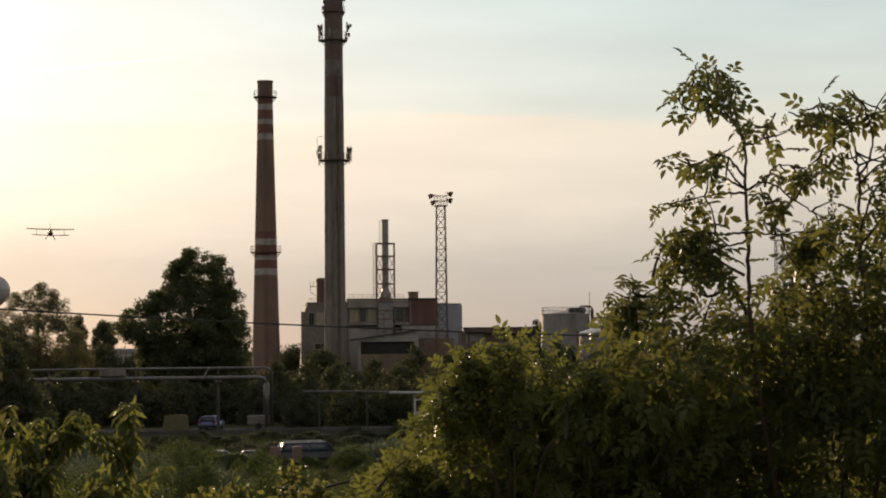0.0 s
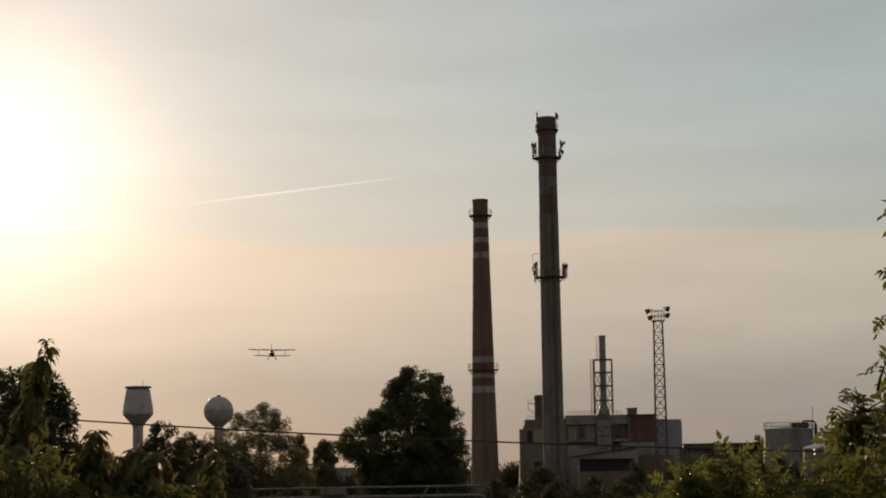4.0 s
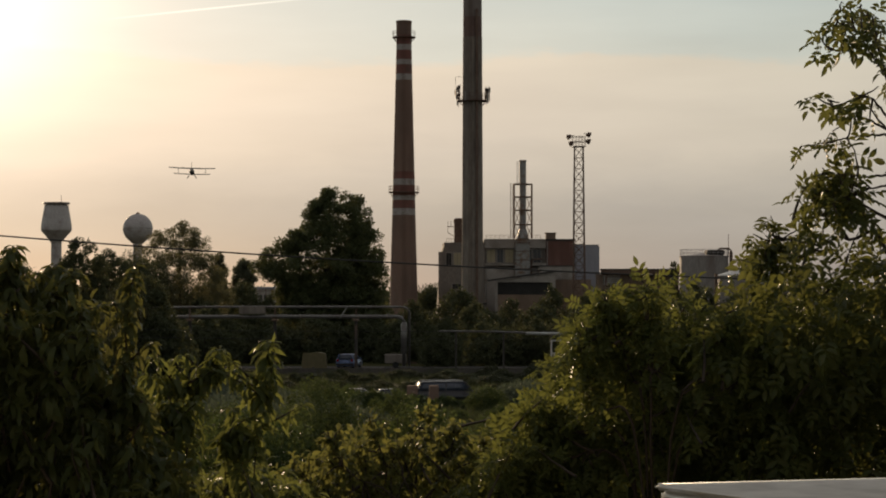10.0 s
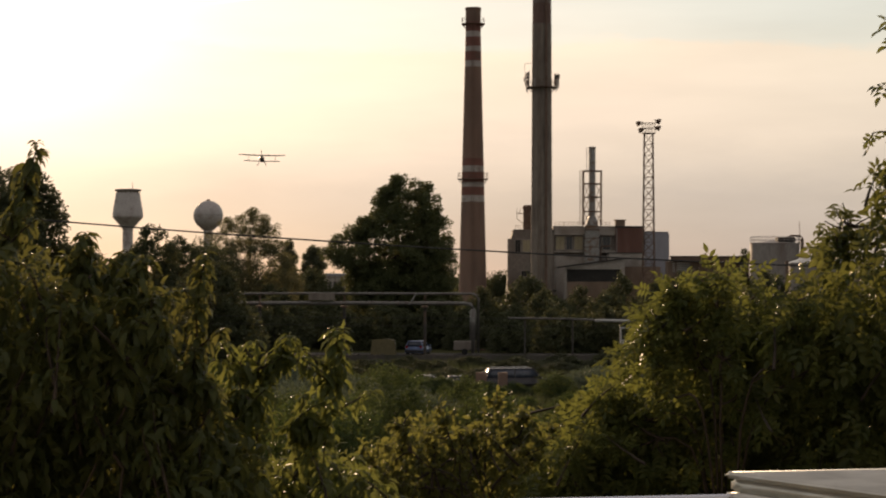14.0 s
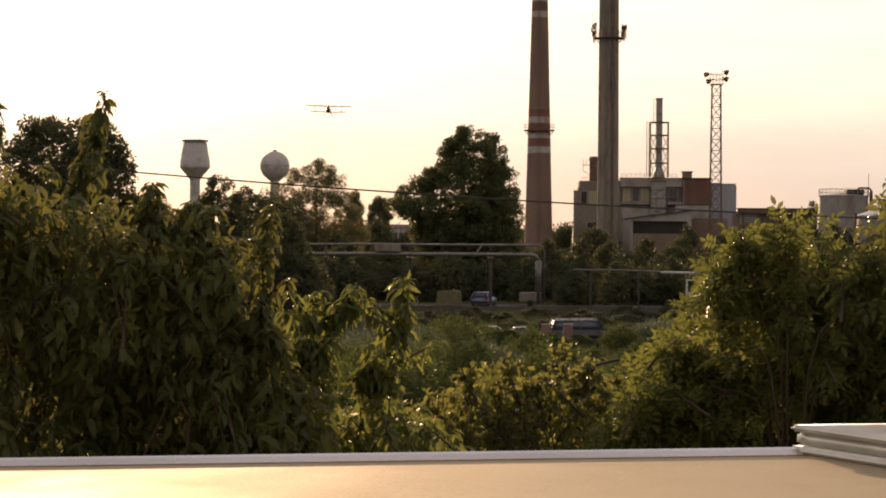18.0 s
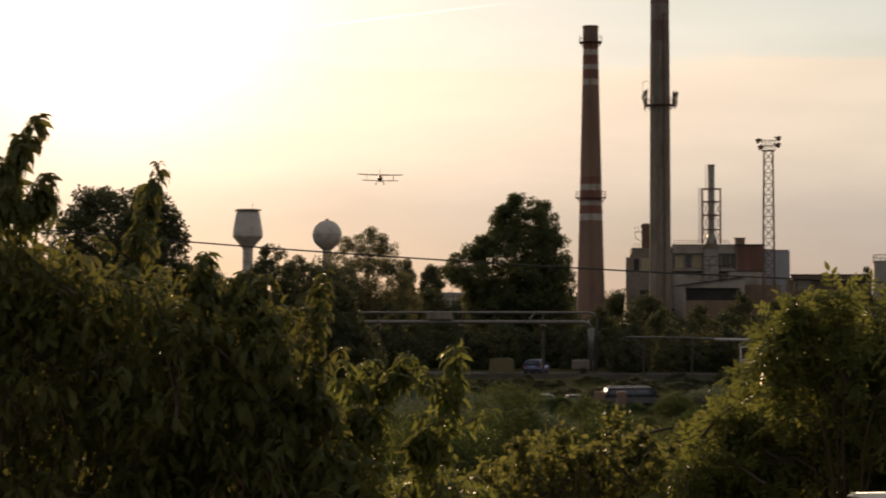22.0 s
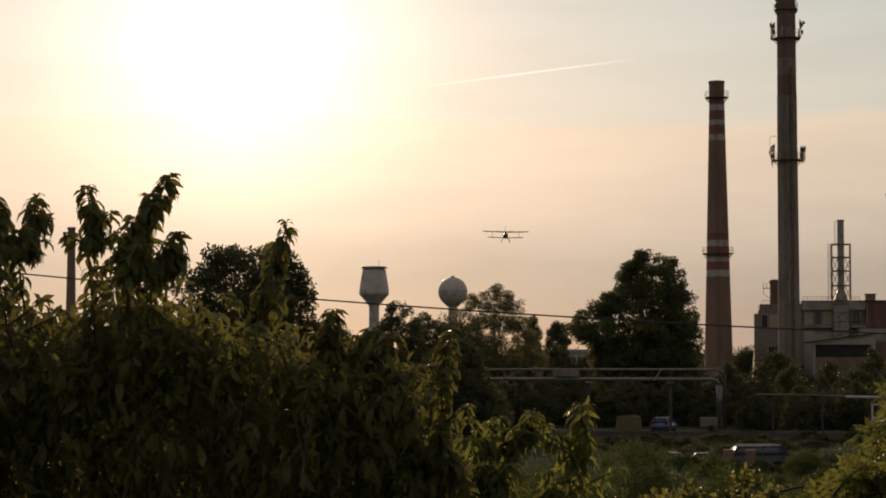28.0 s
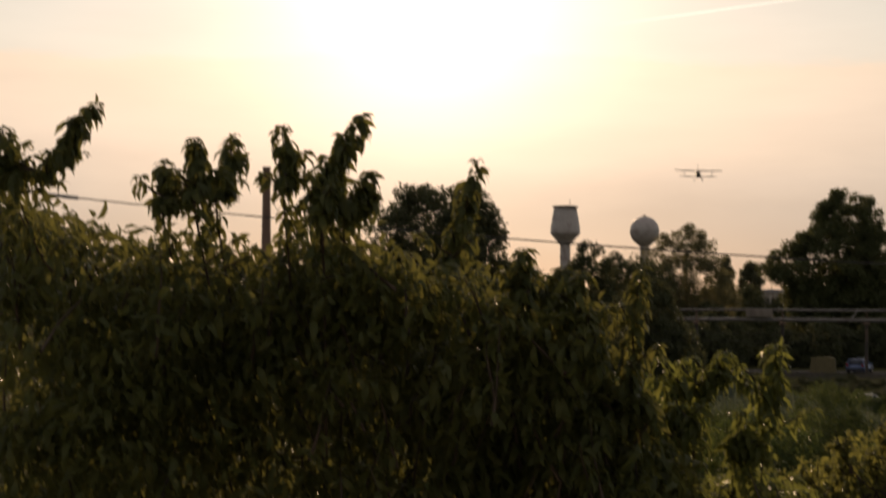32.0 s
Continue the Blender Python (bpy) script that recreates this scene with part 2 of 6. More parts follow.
M_BRICK = brick_material("chimney_brick", (0.235, 0.135, 0.10), (0.19, 0.11, 0.082), (0.21, 0.16, 0.13), stain=(0.13, 0.088, 0.07))
M_REDBAND = material("red_band_paint", (0.23, 0.085, 0.065), (0.18, 0.075, 0.058), 0.4, 0.75, bump=0.15, stain=(0.12, 0.065, 0.05), stain_scale=0.5)
M_WHITEBAND = material("white_band_paint", (0.44, 0.405, 0.38), (0.33, 0.295, 0.275), 0.5, 0.75, bump=0.15, stain=(0.21, 0.16, 0.14), stain_scale=0.6)
M_CONCRETE = material("weathered_concrete", (0.26, 0.22, 0.185), (0.19, 0.16, 0.135), 0.25, 0.9, bump=0.3, stretch=(1, 1, 0.2), stain=(0.12, 0.095, 0.08), stain_scale=0.5)
M_PALEBAND = material("faded_pale_band", (0.23, 0.19, 0.17), (0.19, 0.155, 0.138), 0.4, 0.85, stain=(0.15, 0.11, 0.095), stain_scale=0.5)
# pane colour with the evening sky's glow painted in
M_SKYGLOW = material("sky_glow_window_pane", (0.46, 0.40, 0.27), (0.40, 0.34, 0.22), 1.5, 0.7, bump=0.05)
M_DULLRED = material("faded_red_band", (0.19, 0.12, 0.10), (0.155, 0.10, 0.084), 0.4, 0.85, stain=(0.13, 0.09, 0.08), stain_scale=0.5)
M_STEEL = material("galvanised_steel", (0.36, 0.35, 0.34), (0.26, 0.25, 0.24), 1.5, 0.5, 0.6, 0.1, stain=(0.2, 0.13, 0.09), stain_scale=1.0)
M_RUST = material("rusty_painted_steel", (0.20, 0.14, 0.11), (0.14, 0.08, 0.055), 1.2, 0.75, 0.3, 0.2)
M_PLASTER = material("grey_plaster", (0.27, 0.235, 0.205), (0.205, 0.175, 0.152), 0.3, 0.9, bump=0.2, stretch=(1, 1, 0.4), stain=(0.135, 0.112, 0.095), stain_scale=0.25)
M_PALEPLASTER = material("pale_plaster", (0.42, 0.38, 0.345), (0.33, 0.295, 0.265), 0.4, 0.9, bump=0.2, stain=(0.22, 0.19, 0.165), stain_scale=0.3)
M_TANWALL = brick_material("brown_brick_wall", (0.27, 0.18, 0.125), (0.22, 0.15, 0.105), (0.25, 0.2, 0.17))
M_REDWALL = brick_material("red_brick_wall", (0.20, 0.085, 0.062), (0.165, 0.072, 0.055), (0.18, 0.14, 0.12))
M_CLAD = material("pale_metal_cladding", (0.34, 0.34, 0.385), (0.28, 0.28, 0.32), 0.5, 0.5, 0.3, 0.1, stretch=(6, 6, 0.2))
# near-black for dark trim and panes, and for painted shade in the shed
M_DARK = material("dark_trim_and_shade", (0.035, 0.03, 0.027), (0.022, 0.02, 0.018), 0.8, 0.7)
M_ROOF = material("bitumen_roof", (0.07, 0.062, 0.056), (0.05, 0.044, 0.04), 0.6, 0.85)
M_TANKWHITE = material("white_painted_sheet", (0.55, 0.55, 0.54), (0.45, 0.45, 0.44), 0.4, 0.35, 0.2, 0.05, stain=(0.30, 0.27, 0.25), stain_scale=0.3)
M_TANK = material("tank_steel_paint", (0.31, 0.28, 0.262), (0.25, 0.222, 0.208), 0.3, 0.6, 0.1, 0.1, stretch=(1, 1, 0.3), stain=(0.17, 0.135, 0.12), stain_scale=0.4)
M_TOWER = material("water_tower_paint", (0.50, 0.46, 0.445), (0.42, 0.385, 0.37), 0.3, 0.5, 0.1, 0.05, stain=(0.26, 0.21, 0.195), stain_scale=0.3)
M_LAGGING = material("pipe_lagging_sheet", (0.20, 0.19, 0.18), (0.15, 0.142, 0.135), 0.8, 0.34, 0.5, 0.1, stain=(0.10, 0.08, 0.07), stain_scale=0.6)
M_POST = material("weathered_steel_post", (0.075, 0.066, 0.058), (0.055, 0.048, 0.043), 1.0, 0.8, 0.2, 0.15, stain=(0.12, 0.08, 0.06), stain_scale=0.8)
M_BARK = material("tree_bark", (0.06, 0.046, 0.036), (0.038, 0.03, 0.024), 6.0, 0.95, bump=0.6, stretch=(1, 1, 0.3))
M_CABLE = material("cable_sheath", (0.03, 0.028, 0.026), (0.02, 0.02, 0.02), 3.0, 0.5)
M_GROUND = material("dry_grass_ground", (0.085, 0.095, 0.04), (0.06, 0.055, 0.03), 0.06, 0.95, bump=0.5, fine=40, stain=(0.10, 0.08, 0.05), stain_scale=0.03, shine=0.0)
M_YARDWALL = material("dark_mottled_concrete", (0.12, 0.105, 0.095), (0.085, 0.08, 0.07), 0.5, 0.95, bump=0.3, stain=(0.06, 0.065, 0.04), stain_scale=0.4, shine=0.2)
M_ASPHALT = material("old_asphalt", (0.055, 0.053, 0.052), (0.042, 0.04, 0.039), 0.5, 0.9, bump=0.3, stain=(0.075, 0.068, 0.06), stain_scale=0.12, shine=0.2)
M_GRASS = leaf_material("grass_blades", (0.045, 0.06, 0.026), (0.08, 0.08, 0.042), (0.08, 0.095, 0.036), 0.7, 0.35)
M_WEED = leaf_material("grey_green_weeds", (0.085, 0.11, 0.08), (0.125, 0.15, 0.11), (0.12, 0.145, 0.09), 0.6, 0.4)
M_CHERRY = leaf_material("cherry_leaf", (0.040, 0.060, 0.022), (0.07, 0.09, 0.032), (0.185, 0.18, 0.05), 0.46, 0.46)
M_YOUNGCHERRY = leaf_material("young_cherry_leaf", (0.05, 0.075, 0.026), (0.085, 0.108, 0.036), (0.24, 0.26, 0.065), 0.46, 0.5)
M_WALNUT = leaf_material("walnut_leaf", (0.036, 0.056, 0.019), (0.062, 0.08, 0.026), (0.20, 0.205, 0.05), 0.42, 0.46)
M_YOUNGWALNUT = leaf_material("young_walnut_leaf", (0.06, 0.085, 0.03), (0.10, 0.12, 0.04), (0.205, 0.22, 0.052), 0.48, 0.48)
M_PLUM = leaf_material("plum_leaf", (0.06, 0.082, 0.028), (0.105, 0.115, 0.038), (0.26, 0.255, 0.065), 0.5, 0.5)
M_LINDEN = leaf_material("linden_leaf", (0.065, 0.084, 0.036), (0.09, 0.105, 0.045), (0.17, 0.175, 0.065), 0.5, 0.38)
M_SHRUB = leaf_material("shrub_leaf", (0.042, 0.068, 0.024), (0.06, 0.085, 0.03), (0.12, 0.155, 0.04), 0.55, 0.4)
M_ROUNDSHRUB = leaf_material("round_shrub_leaf", (0.042, 0.062, 0.024), (0.058, 0.08, 0.03), (0.12, 0.15, 0.042), 0.8, 0.4)
M_FARLEAF = leaf_material("far_tree_leaf", (0.060, 0.074, 0.038), (0.08, 0.09, 0.047), (0.105, 0.11, 0.048), 0.65, 0.36)
# poplar leaf colours are lightened to carry the haze of distance
M_POPLAR = leaf_material("poplar_leaf", (0.095, 0.108, 0.072), (0.12, 0.13, 0.085), (0.26, 0.25, 0.14), 0.55, 0.5)
M_WILLOW = leaf_material("willow_leaf", (0.085, 0.095, 0.055), (0.11, 0.115, 0.065), (0.25, 0.23, 0.11), 0.6, 0.46)
M_GLASS = material("window_glass_pane", (0.05, 0.055, 0.06), (0.04, 0.045, 0.05), 0.5, 0.08, 0.0, 0.0)
M_CARGLASS = material("car_window_glass", (0.06, 0.07, 0.095), (0.045, 0.055, 0.075), 0.7, 0.2, 0.0, 0.0)
M_BLUECAR = material("blue_car_paint", (0.11, 0.16, 0.31), (0.09, 0.14, 0.27), 0.5, 0.32, 0.2, 0.0, coat=0.4)
M_DARKCAR = material("dark_car_paint", (0.022, 0.022, 0.026), (0.018, 0.018, 0.021), 0.5, 0.3, 0.1, 0.0, coat=0.35)
M_WHITECAR = material("pale_car_paint", (0.42, 0.42, 0.43), (0.36, 0.36, 0.37), 0.5, 0.5, 0.0, 0.0, coat=0.1)
M_TYRE = material("tyre_rubber", (0.02, 0.02, 0.02), (0.015, 0.015, 0.015), 5, 0.9)
M_CHROME = material("bright_metal_trim", (0.7, 0.7, 0.7), (0.6, 0.6, 0.6), 2, 0.15, 1.0, 0.0)
# yellow that holds the sunlight on a patch of grass
M_LITGRASS = material("sunlit_grass_yellow", (0.15, 0.12, 0.05), (0.11, 0.09, 0.04), 2.0, 0.7)
M_LAMP = material("red_lamp_lens", (0.35, 0.02, 0.02), (0.3, 0.02, 0.02), 2, 0.2, 0.0, 0.0)
M_LEDGE = material("bronze_anodised_sheet", (0.42, 0.355, 0.26), (0.38, 0.325, 0.24), 7.0, 0.72, 0.45, 0.10, fine=40, stain=(0.39, 0.335, 0.25), stain_scale=3.0, edge=(0.74, 0.70, 0.60))
M_RAIL = material("smooth_aluminium_rail", (0.66, 0.66, 0.61), (0.61, 0.61, 0.565), 3.0, 0.28, 0.5, 0.0, fine=6)
M_ALU = material("bright_aluminium_edge", (0.66, 0.69, 0.76), (0.62, 0.65, 0.72), 0.6, 0.24, 0.85, 0.0, fine=4)
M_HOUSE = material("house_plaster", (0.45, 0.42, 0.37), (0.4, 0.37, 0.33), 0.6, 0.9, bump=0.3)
M_PLANE = material("aircraft_paint", (0.18, 0.16, 0.10), (0.14, 0.12, 0.08), 0.5, 0.5, 0.1, 0.0)


# ---- mesh helpers ----
def at(bearing, d, z=0.0):
    """A place d metres from the window, at a bearing in degrees."""
    return Vector((d * math.sin(radians(bearing)), d * math.cos(radians(bearing)), z))


def thing(name, place, label, category, group="", kind=""):
    ob = new(name)
    ob.empty_display_size = 0.2
    ob.matrix_world = Matrix.Translation(place) if not isinstance(place, Matrix) else place
    return tagged(ob, label, category, group, kind)


def to_object(name, bm, mat, smooth=False):
    me = bpy.data.meshes.new(name)
    bm.normal_update()
    bm.to_mesh(me)
    bm.free()
    me.materials.append(mat)
    if smooth:
        me.shade_smooth()
    return new(name, me)


def part(name, bm, mat, parent, label="", smooth=False, m=None):
    ob = to_object(name, bm, mat, smooth)
    ob.parent = parent
    if m is not None:
        ob.matrix_local = m
    return tagged(ob, label)


def box(bm, lo, hi, bevel=0.0):
    c = [(a + b) / 2 for a, b in zip(lo, hi)]
    s = [abs(b - a) for a, b in zip(lo, hi)]
    r = bmesh.ops.create_cube(bm, size=1.0, matrix=Matrix.Translation(c) @ Matrix.Diagonal((*s, 1)))
    if bevel:
        edges = list({e for v in r["verts"] for e in v.link_edges})
        bmesh.ops.bevel(bm, geom=edges, offset=bevel, segments=2, affect="EDGES")
    return bm


def boxes(*pairs, bevel=0.0):
    bm = bmesh.new()
    for lo, hi in pairs:
        box(bm, lo, hi, bevel)
    return bm


def rod(bm, p, q, r, r2=None, seg=8):
    """A round bar from p to q."""
    p, q = Vector(p), Vector(q)
    d = q - p
    m = Matrix.Translation((p + q) / 2) @ d.to_track_quat("Z", "Y").to_matrix().to_4x4()
    bmesh.ops.create_cone(bm, cap_ends=True, segments=seg, radius1=r, radius2=r if r2 is None else r2, depth=d.length, matrix=m)
    return bm


def rods(r, *pairs, seg=6):
    bm = bmesh.new()
    for p, q in pairs:
        rod(bm, p, q, r, seg=seg)
    return bm


def lathe(profile, seg=32):
    """A solid of revolution about z from (radius, height) pairs."""
    bm = bmesh.new()
    rings = []
    for r, z in profile:
        if r < 1e-4:
            rings.append([bm.verts.new((0, 0, z))])
        else:
            rings.append([bm.verts.new((r * math.cos(2 * math.pi * i / seg), r * math.sin(2 * math.pi * i / seg), z)) for i in range(seg)])
    for a, b in zip(rings, rings[1:]):
        for i in range(seg):
            j = (i + 1) % seg
            vs = [a[i % len(a)], a[j % len(a)], b[j % len(b)], b[i % len(b)]]
            vs = list(dict.fromkeys(vs))
            if len(vs) > 2:
                bm.faces.new(vs)
    for ring, flip in ((rings[0], True), (rings[-1], False)):
        if len(ring) > 2:
            bm.faces.new(ring[::-1] if flip else ring)
    return bm


def sweep(points, r, seg=10, radii=None):
    """A round pipe along a line of points."""
    bm = bmesh.new()
    pts = [Vector(p) for p in points]
    last = None
    for i, p in enumerate(pts):
        d = (pts[min(i + 1, len(pts) - 1)] - pts[max(i - 1, 0)]).normalized()
        side = d.cross(Vector((0, 0, 1)))
        side = side.normalized() if side.length > 0.05 else Vector((1, 0, 0))
        up = side.cross(d).normalized()
        rr = radii[i] if radii else r
        ring = [bm.verts.new(p + rr * (math.cos(2 * math.pi * k / seg) * side + math.sin(2 * math.pi * k / seg) * up)) for k in range(seg)]
        if last:
            for k in range(seg):
                bm.faces.new((last[k], last[(k + 1) % seg], ring[(k + 1) % seg], ring[k]))
        else:
            bm.faces.new(ring[::-1])
        last = ring
    bm.faces.new(last)
    return bm


def mesh_from_arrays(name, verts, loops, sizes, mat, smooth=False):
    me = bpy.data.meshes.new(name)
    me.vertices.add(len(verts))
    me.vertices.foreach_set("co", np.ascontiguousarray(verts, dtype=np.float32).ravel())
    me.loops.add(len(loops))
    me.loops.foreach_set("vertex_index", np.ascontiguousarray(loops, dtype=np.int32))
    me.polygons.add(len(sizes))
    starts = np.concatenate([[0], np.cumsum(sizes)[:-1]]).astype(np.int32)
    me.polygons.foreach_set("loop_start", starts)
    me.update(calc_edges=True)
    me.materials.append(mat)
    if smooth:
        me.shade_smooth()
    return me


# leaf shapes: points along x, folded along the midrib
def leaf_shape(width, droop=0.18, fold=0.10):
    v = [(0, 0, 0), (0.28, width * 0.42, fold * width), (0.28, -width * 0.42, fold * width), (0.28, 0, -0.01),
         (0.62, width * 0.46, fold * width - droop * 0.3), (0.62, -width * 0.46, fold * width - droop * 0.3), (0.62, 0, -droop * 0.38), (1, 0, -droop)]
    f = [(0, 3, 1), (0, 2, 3), (1, 3, 6, 4), (3, 2, 5, 6), (4, 6, 7), (6, 5, 7)]
    return np.array(v, float), f


def simple_leaf(width):
    return np.array([(0, 0, 0), (0.5, width / 2, 0.04), (1, 0, -0.12), (0.5, -width / 2, 0.04)], float), [(0, 1, 2, 3)]


def compound_leaf(pairs=3, width=0.42):
    """A walnut leaf: leaflets in pairs along a stalk and one at its end."""
    base, faces = leaf_shape(width, 0.24, 0.24)
    verts, out = [], []
    spots = [(0.35 + 0.25 * i, s) for i in range(pairs) for s in (-1, 1)] + [(0.35 + 0.25 * pairs - 0.08, 0)]
    for x, s in spots:
        a = radians(62 * s)
        k = 0.42 + 0.10 * (x - 0.35) if s else 0.52
        ca, sa = math.cos(a), math.sin(a)
        b = base * k
        p = np.stack([x + ca * b[:, 0] - sa * b[:, 1], sa * b[:, 0] + ca * b[:, 1], b[:, 2] - 0.2 * x * x], 1)
        out += [tuple(i + len(verts) for i in f) for f in faces]
        verts += p.tolist()
    n = len(verts)
    verts += [(0, 0.008, 0), (0, -0.008, 0), (0.95, 0, -0.18)]
    out.append((n, n + 1, n + 2))
    return np.array(verts), out


def scatter_mesh(name, shape, places, ways, ups, sizes, mat, smooth=False):
    """One mesh of many leaves: each at its place, along its way, with its own size."""
    v, f = shape
    x = ways / np.linalg.norm(ways, axis=1, keepdims=True)
    y = np.cross(ups, x)
    y /= np.linalg.norm(y, axis=1, keepdims=True) + 1e-9
    z = np.cross(x, y)
    frames = np.stack([x, y, z], 1) * sizes[:, None, None]
    verts = (np.einsum("vk,nkj->nvj", v, frames) + places[:, None, :]).reshape(-1, 3)
    flat = np.array([i for q in f for i in q])
    sz = np.array([len(q) for q in f])
    n = len(places)
    loops = (flat[None, :] + (np.arange(n) * len(v))[:, None]).ravel()
    return mesh_from_arrays(name, verts, loops, np.tile(sz, n), mat, smooth)


class Tubes:
    """Collects tapered branches into one mesh."""

    def __init__(self, seg=5):
        self.v, self.f, self.n, self.seg = [], [], 0, seg

    def add(self, pts, radii):
        s = self.seg
        pts = np.asarray(pts, float)
        d = np.gradient(pts, axis=0)
        d /= np.linalg.norm(d, axis=1, keepdims=True) + 1e-9
        ref = np.where(np.abs(d[:, 2:3]) > 0.9, np.array([[1.0, 0, 0]]), np.array([[0, 0, 1.0]]))
        a = np.cross(d, ref)
        a /= np.linalg.norm(a, axis=1, keepdims=True) + 1e-9
        b = np.cross(d, a)
        th = np.arange(s) * 2 * np.pi / s
        ring = pts[:, None] + np.asarray(radii)[:, None, None] * (np.cos(th)[None, :, None] * a[:, None] + np.sin(th)[None, :, None] * b[:, None])
        self.v.append(ring.reshape(-1, 3))
        for i in range(len(pts) - 1):
            for k in range(s):
                self.f.append((self.n + i * s + k, self.n + i * s + (k + 1) % s, self.n + (i + 1) * s + (k + 1) % s, self.n + (i + 1) * s + k))
        self.n += len(pts) * s

    def mesh(self, name, mat):
        return mesh_from_arrays(name, np.concatenate(self.v), np.array(self.f).ravel(), np.full(len(self.f), 4), mat, True)


def child(name, me, parent, label="", kind=""):
    ob = new(name, me)
    ob.parent = parent
    return tagged(ob, label, kind=kind)


# ---- ground and far distance ----
def make_ground():
    bm = bmesh.new()
    xs = [-2500, -900, -400] + list(range(-200, 201, 10)) + [400, 900, 2500]
    ys = [-600, -100] + list(range(-20, 401, 10)) + [500, 700, 1000, 1600, 2600, 4000]
    rng = np.random.default_rng(3)
    grid = []
    for y in ys:
        row = []
        for x in xs:
            near = abs(x) <= 200 and 10 < y <= 400
            row.append(bm.verts.new((x, y, rng.uniform(-0.12, 0.04) if near else -0.02)))
        grid.append(row)
    for a, b in zip(grid, grid[1:]):
        for i in range(len(xs) - 1):
            bm.faces.new((a[i], a[i + 1], b[i + 1], b[i]))
    ob = to_object("ground", bm, M_GROUND, True)
    tagged(ob, "dry grassy ground with worn bare patches", "ground", kind="structure")


make_ground()


def leaf_cloud(rng, centers, radii, n, leaf, flat=0.8):
    """Places, directions and sizes of leaves in many clumps."""
    w = radii ** 2
    k = rng.choice(len(centers), n, p=w / w.sum())
    d = rng.normal(size=(n, 3))
    d /= np.linalg.norm(d, axis=1, keepdims=True)
    r = rng.uniform(0.35, 1.0, n) ** 0.6 * (1 + 0.10 * rng.normal(size=n).clip(-1, 2.5))
    p = centers[k] + d * (radii[k] * r)[:, None] * np.array([1, 1, flat])
    ways = d * 0.6 + rng.normal(size=(n, 3)) * 0.7 + np.array([0, 0, -0.35])
    ups = rng.normal(size=(n, 3)) * 0.6 + np.array([0, 0, 1.0])
    return p, ways, ups, leaf * rng.uniform(0.6, 1.3, n)


def crown_clumps(rng, count, center, r, clump, bias=0.7):
    """Clump centres spread through an uneven egg-shaped crown."""
    d = rng.normal(size=(count, 3))
    d /= np.linalg.norm(d, axis=1, keepdims=True)
    u = rng.uniform(0.25, 1.0, count) ** bias * 0.86
    c = np.array(center) + d * u[:, None] * np.array(r)
    return c, clump * rng.uniform(0.6, 1.35, count)


